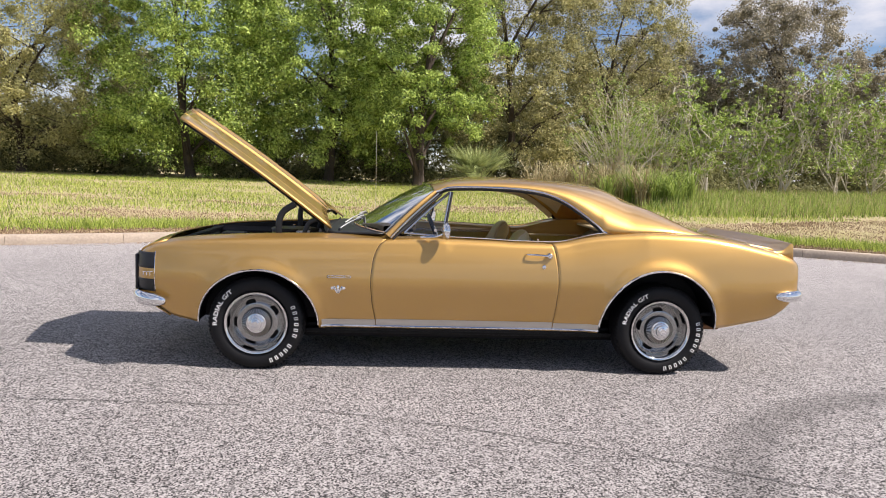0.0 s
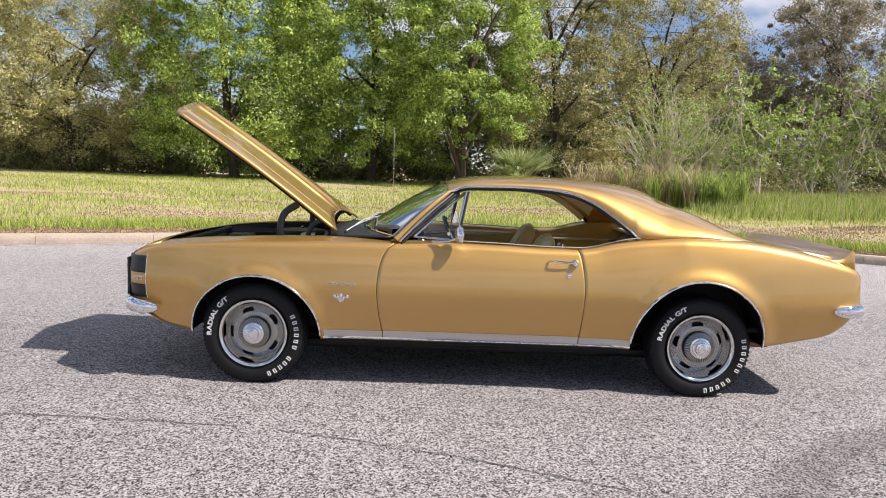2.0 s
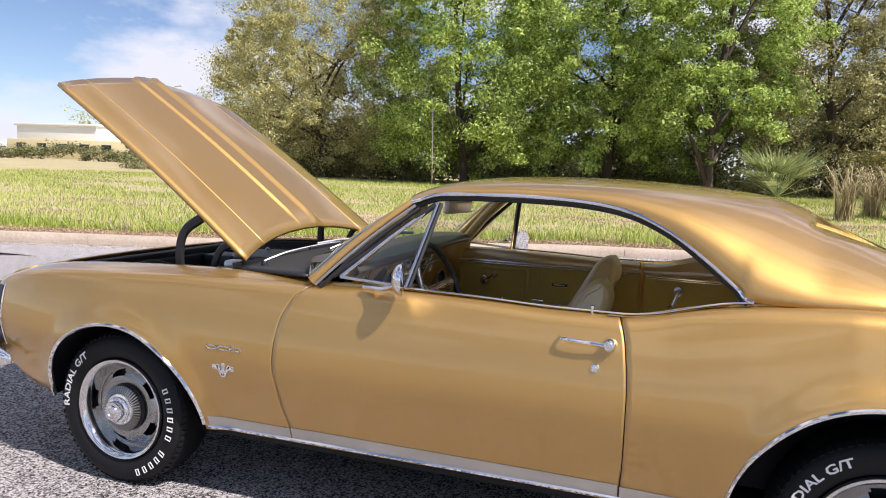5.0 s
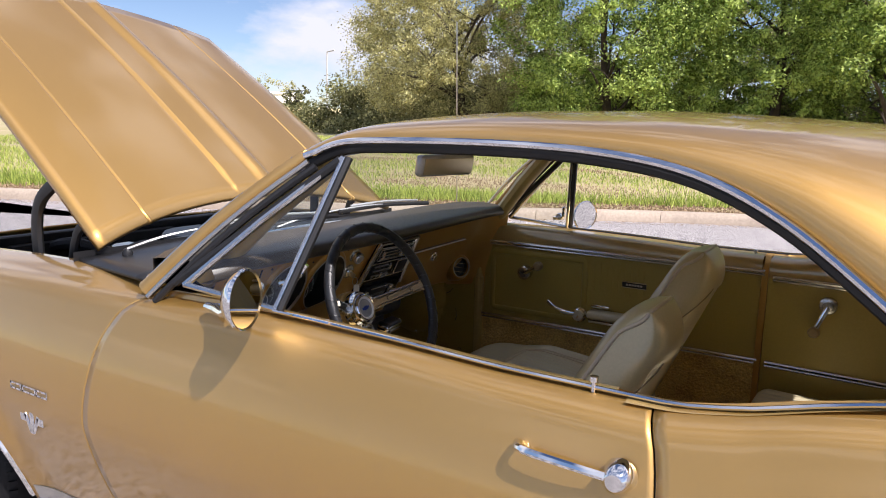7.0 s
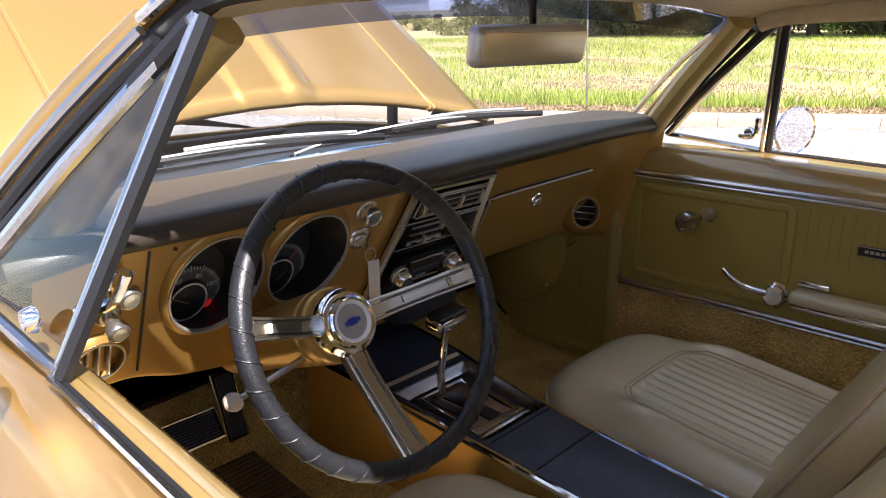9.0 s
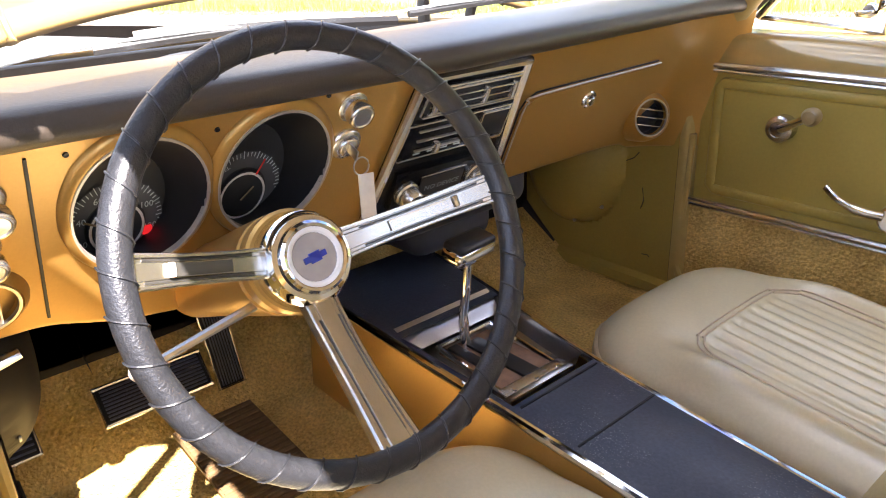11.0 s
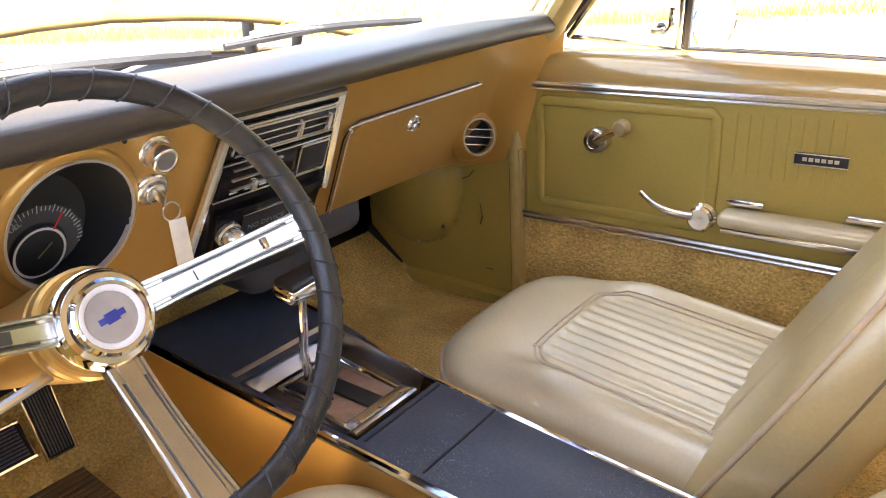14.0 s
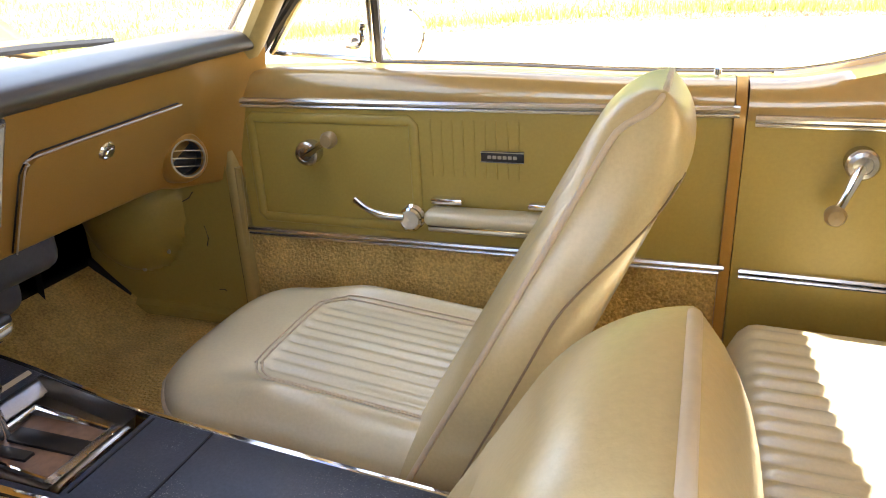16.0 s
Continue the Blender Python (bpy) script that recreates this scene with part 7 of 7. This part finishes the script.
twig_shrub(10.4, 24.2, 5.4, 2.6, 44, 5200, "wide shrub of pale bare twigs with a few green leaves")
twig_shrub(12.2, 25.0, 4.6, 1.9, 26, 5200, "pale-twigged shrub coming into leaf")
for sx, sy_, sh, sr, sl in ((14.4, 25, 5.2, 1.3, 4600), (16.6, 25.6, 4.0, 1.1, 2800), (18.4, 26, 5.0, 1.3, 3600), (20.6, 25.4, 5.6, 1.5, 3800), (22.8, 26.2, 5.0, 1.4, 3400), (25.5, 27, 5.2, 1.7, 3800)):
    tree(sx, sy_, sh, sr, LIME, "fresh green sapling with thin pale stems", sl, low=0.36, twig=0.13, stems=5, trunk_r=0.085, bare=0.5, clumps=34, density=1.1, wood=GREYBARK, group="roadside shrubs", name="shrub")
# tangled undergrowth under and behind the crowns, with their shade in the leaf colour
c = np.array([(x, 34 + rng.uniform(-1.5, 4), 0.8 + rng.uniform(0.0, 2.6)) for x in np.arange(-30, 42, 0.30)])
under = tagged(new("undergrowth"), "tangled undergrowth, its leaves darkened for the shade beneath the trees", "undergrowth", kind="stuff")
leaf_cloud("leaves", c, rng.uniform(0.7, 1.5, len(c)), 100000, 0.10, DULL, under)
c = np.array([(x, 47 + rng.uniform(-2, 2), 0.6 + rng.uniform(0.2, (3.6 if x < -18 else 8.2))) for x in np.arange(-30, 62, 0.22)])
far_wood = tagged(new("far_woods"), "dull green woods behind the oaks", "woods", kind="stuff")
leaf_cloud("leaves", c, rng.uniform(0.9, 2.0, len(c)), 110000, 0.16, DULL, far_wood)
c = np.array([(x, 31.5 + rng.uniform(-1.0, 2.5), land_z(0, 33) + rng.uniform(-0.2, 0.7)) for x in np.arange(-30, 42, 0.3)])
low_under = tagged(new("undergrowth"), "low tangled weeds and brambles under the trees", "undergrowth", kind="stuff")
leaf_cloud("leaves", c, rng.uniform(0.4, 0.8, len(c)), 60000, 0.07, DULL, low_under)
# palmetto
palm = tagged(new("palmetto"), "low fan palm with spiky grey-green fronds", "palm")
palm.matrix_basis = pose(4.6, 25.5, land_z(4.6, 25.5))
PALM = leaf_mat("palm_fronds", (0.16, 0.20, 0.07), (0.50, 0.56, 0.24))
for k in range(38):
    a, e = rng.uniform(0, 2 * math.pi), radians(rng.uniform(10, 80))
    d = Vector((math.cos(a) * math.cos(e), math.sin(a) * math.cos(e), math.sin(e)))
    stalk = Vector((0, 0, 0.35)) + d * rng.uniform(0.6, 1.2)
    s = d.cross(Vector((0, 0, 1))).normalized()
    u = s.cross(d)
    v, f = [], []
    for j in range(15):
        b = radians(-75 + 150 * j / 14)
        tip = stalk + (d * math.cos(b) + s * math.sin(b)) * rng.uniform(0.9, 1.4) - u * 0.22
        q = s * 0.045
        v += [stalk - q, stalk + q, tip]
        f.append((3 * j, 3 * j + 1, 3 * j + 2))
    fr = shape("frond", join((v, f), tube([(0, 0, 0.2), stalk], 0.012, 4, up=(0.3, 1, 0))), PALM, palm, smooth=False)
    fr.matrix_parent_inverse = Matrix()
# tall arching tussocks by the shrubs
def arching_grass(nm, centres, blades, tall, width, material, label):
    """Long blades that rise from each tussock and bend over outwards, as one mesh."""
    n = len(centres) * blades
    c = np.repeat(centres, blades, 0) + np.concatenate([rng.normal(0, 0.10, (n, 2)), np.zeros((n, 1))], 1)
    a = rng.uniform(0, 2 * np.pi, n)
    h = tall * np.repeat(rng.uniform(0.45, 1.35, len(centres)), blades) * rng.uniform(0.45, 1.15, n)
    out = h * rng.uniform(0.15, 0.85, n)
    d = np.stack([np.cos(a), np.sin(a), np.zeros(n)], 1)
    side = np.stack([-np.sin(a), np.cos(a), np.zeros(n)], 1) * (width * rng.uniform(0.6, 1.3, n))[:, None]
    up = np.array([0, 0, 1.0])
    p1 = c + d * (0.25 * out)[:, None] + up * (0.62 * h)[:, None]
    p2 = c + d * (0.70 * out)[:, None] + up * (0.92 * h)[:, None]
    p3 = c + d * (1.25 * out)[:, None] + up * (0.80 * h)[:, None]
    v = np.stack([c - side, c + side, p1 + side, p1 - side, p2 + side * 0.8, p2 - side * 0.8, p3], 1).reshape(-1, 3)
    k = np.arange(n) * 7
    quads = np.concatenate([np.stack([k, k + 1, k + 2, k + 3], 1), np.stack([k + 3, k + 2, k + 4, k + 5], 1)])
    faces = [tuple(q) for q in quads.tolist()] + [tuple(q) for q in np.stack([k + 5, k + 4, k + 6], 1).tolist()]
    return tagged(new(nm, mesh_of(nm, v.tolist(), faces, material, False)), label, "grass", kind="stuff")


STRAW = leaf_mat("straw_tussock", (0.24, 0.19, 0.09), (0.62, 0.54, 0.32), island=1.3)
LUSH = leaf_mat("lush_green_grass", (0.15, 0.22, 0.04), (0.47, 0.57, 0.15), island=1.3)
for material, count, tall, cx, cy, wide, say in ((STRAW, 24, 1.05, 8.3, 18.6, 1.2, "brown arching tussock grass by the shrubs"), (LUSH, 16, 0.95, 9.5, 17.6, 0.9, "green arching grass among the straw")):
    tuft = np.array([(x, y, land_z(x, y)) for x, y in zip(rng.normal(cx, wide, count), rng.normal(cy, 0.7, count))])
    arching_grass("tall_grass", tuft, 110, tall, 0.011, material, say)
pts = np.stack([rng.uniform(8.5, 32, 42000), rng.uniform(13.2, 27, 42000), np.zeros(42000)], 1)
pts = pts[pts[:, 1] > kerb_y(9.0) + 5.4 + 0.25 * (pts[:, 0] - 9.0)]
pts[:, 2] = [land_z(p[0], p[1]) for p in pts]
scatter_tris("tall_grass", pts, 0.30, 0.012, 0.7, LUSH, "knee-high green grass before the shrubs", "grass")
scatter_tris("tall_grass", pts[::5] + np.array([0.05, 0.04, 0]), 0.36, 0.010, 0.8, DRY, "dry stalks standing in the knee-high grass", "grass")

# ---- far left: lamp posts, hedge, pale building ----
POST = mat("pale_post", (0.6, 0.6, 0.58), rough=0.6)
for px, py, h in ((-59, 70, 9.3),):
    z = 0.7
    lamp = tagged(shape("street_lamp", tube([(px, py, z), (px, py, z + h)], [0.17, 0.10], 8, up=(0, 1, 0)), POST), "pale concrete street lamp by a far road", "street lamp")
    shape("lamp_head", tube([(px, py, z + h), (px + 1.2, py, z + h + 0.15)], [0.07, 0.12], 8), POST, lamp)
hall = tagged(new("building"), "low white commercial building with a cream lower wall", "building")
hall.matrix_basis = pose(-92, 88, 0.7)
WALLW = mat("white_render", (0.78, 0.78, 0.76), rough=0.8)
shape("upper_wall", box((16, 10, 2.2), (0, 0, 4.0), 0.05), WALLW, hall).matrix_parent_inverse = Matrix()
shape("lower_wall", box((26, 12, 2.9), (4, 0, 1.45), 0.05), mat("cream_render", (0.72, 0.62, 0.36), rough=0.8), hall).matrix_parent_inverse = Matrix()
shape("roof", box((16.6, 10.6, 0.3), (0, 0, 5.2), 0.05), WALLW, hall).matrix_parent_inverse = Matrix()
for k in range(5):
    shape("window", box((1.8, 0.1, 1.2), (-6 + 4.2 * k, -6.03, 1.7), 0.02), BLACK, hall).matrix_parent_inverse = Matrix()
c = np.array([(x, 62 + rng.uniform(-0.6, 0.6), 0.7 + rng.uniform(0.2, 1.5)) for x in np.arange(-90, -26, 0.5)])
hedge = tagged(new("hedge"), "long clipped hedge beyond the grass", "hedge", kind="stuff")
leaf_cloud("leaves", c, rng.uniform(0.7, 1.0, len(c)), 16000, 0.14, DULL, hedge)
for hx, hy, hh, hr in ((-50, 66, 4.4, 1.9), (-66, 72, 5, 2.2), (-72, 110, 10, 7), (-88, 112, 9, 7), (-58, 108, 8, 6), (-44, 100, 6.5, 5), (-104, 105, 9, 7)):
    tree(hx, hy, hh, hr, OLIVE if hh > 7 else DULL, "distant round tree beyond the grass", 4000, low=0.05, twig=0.34, clumps=60, group="distant trees")
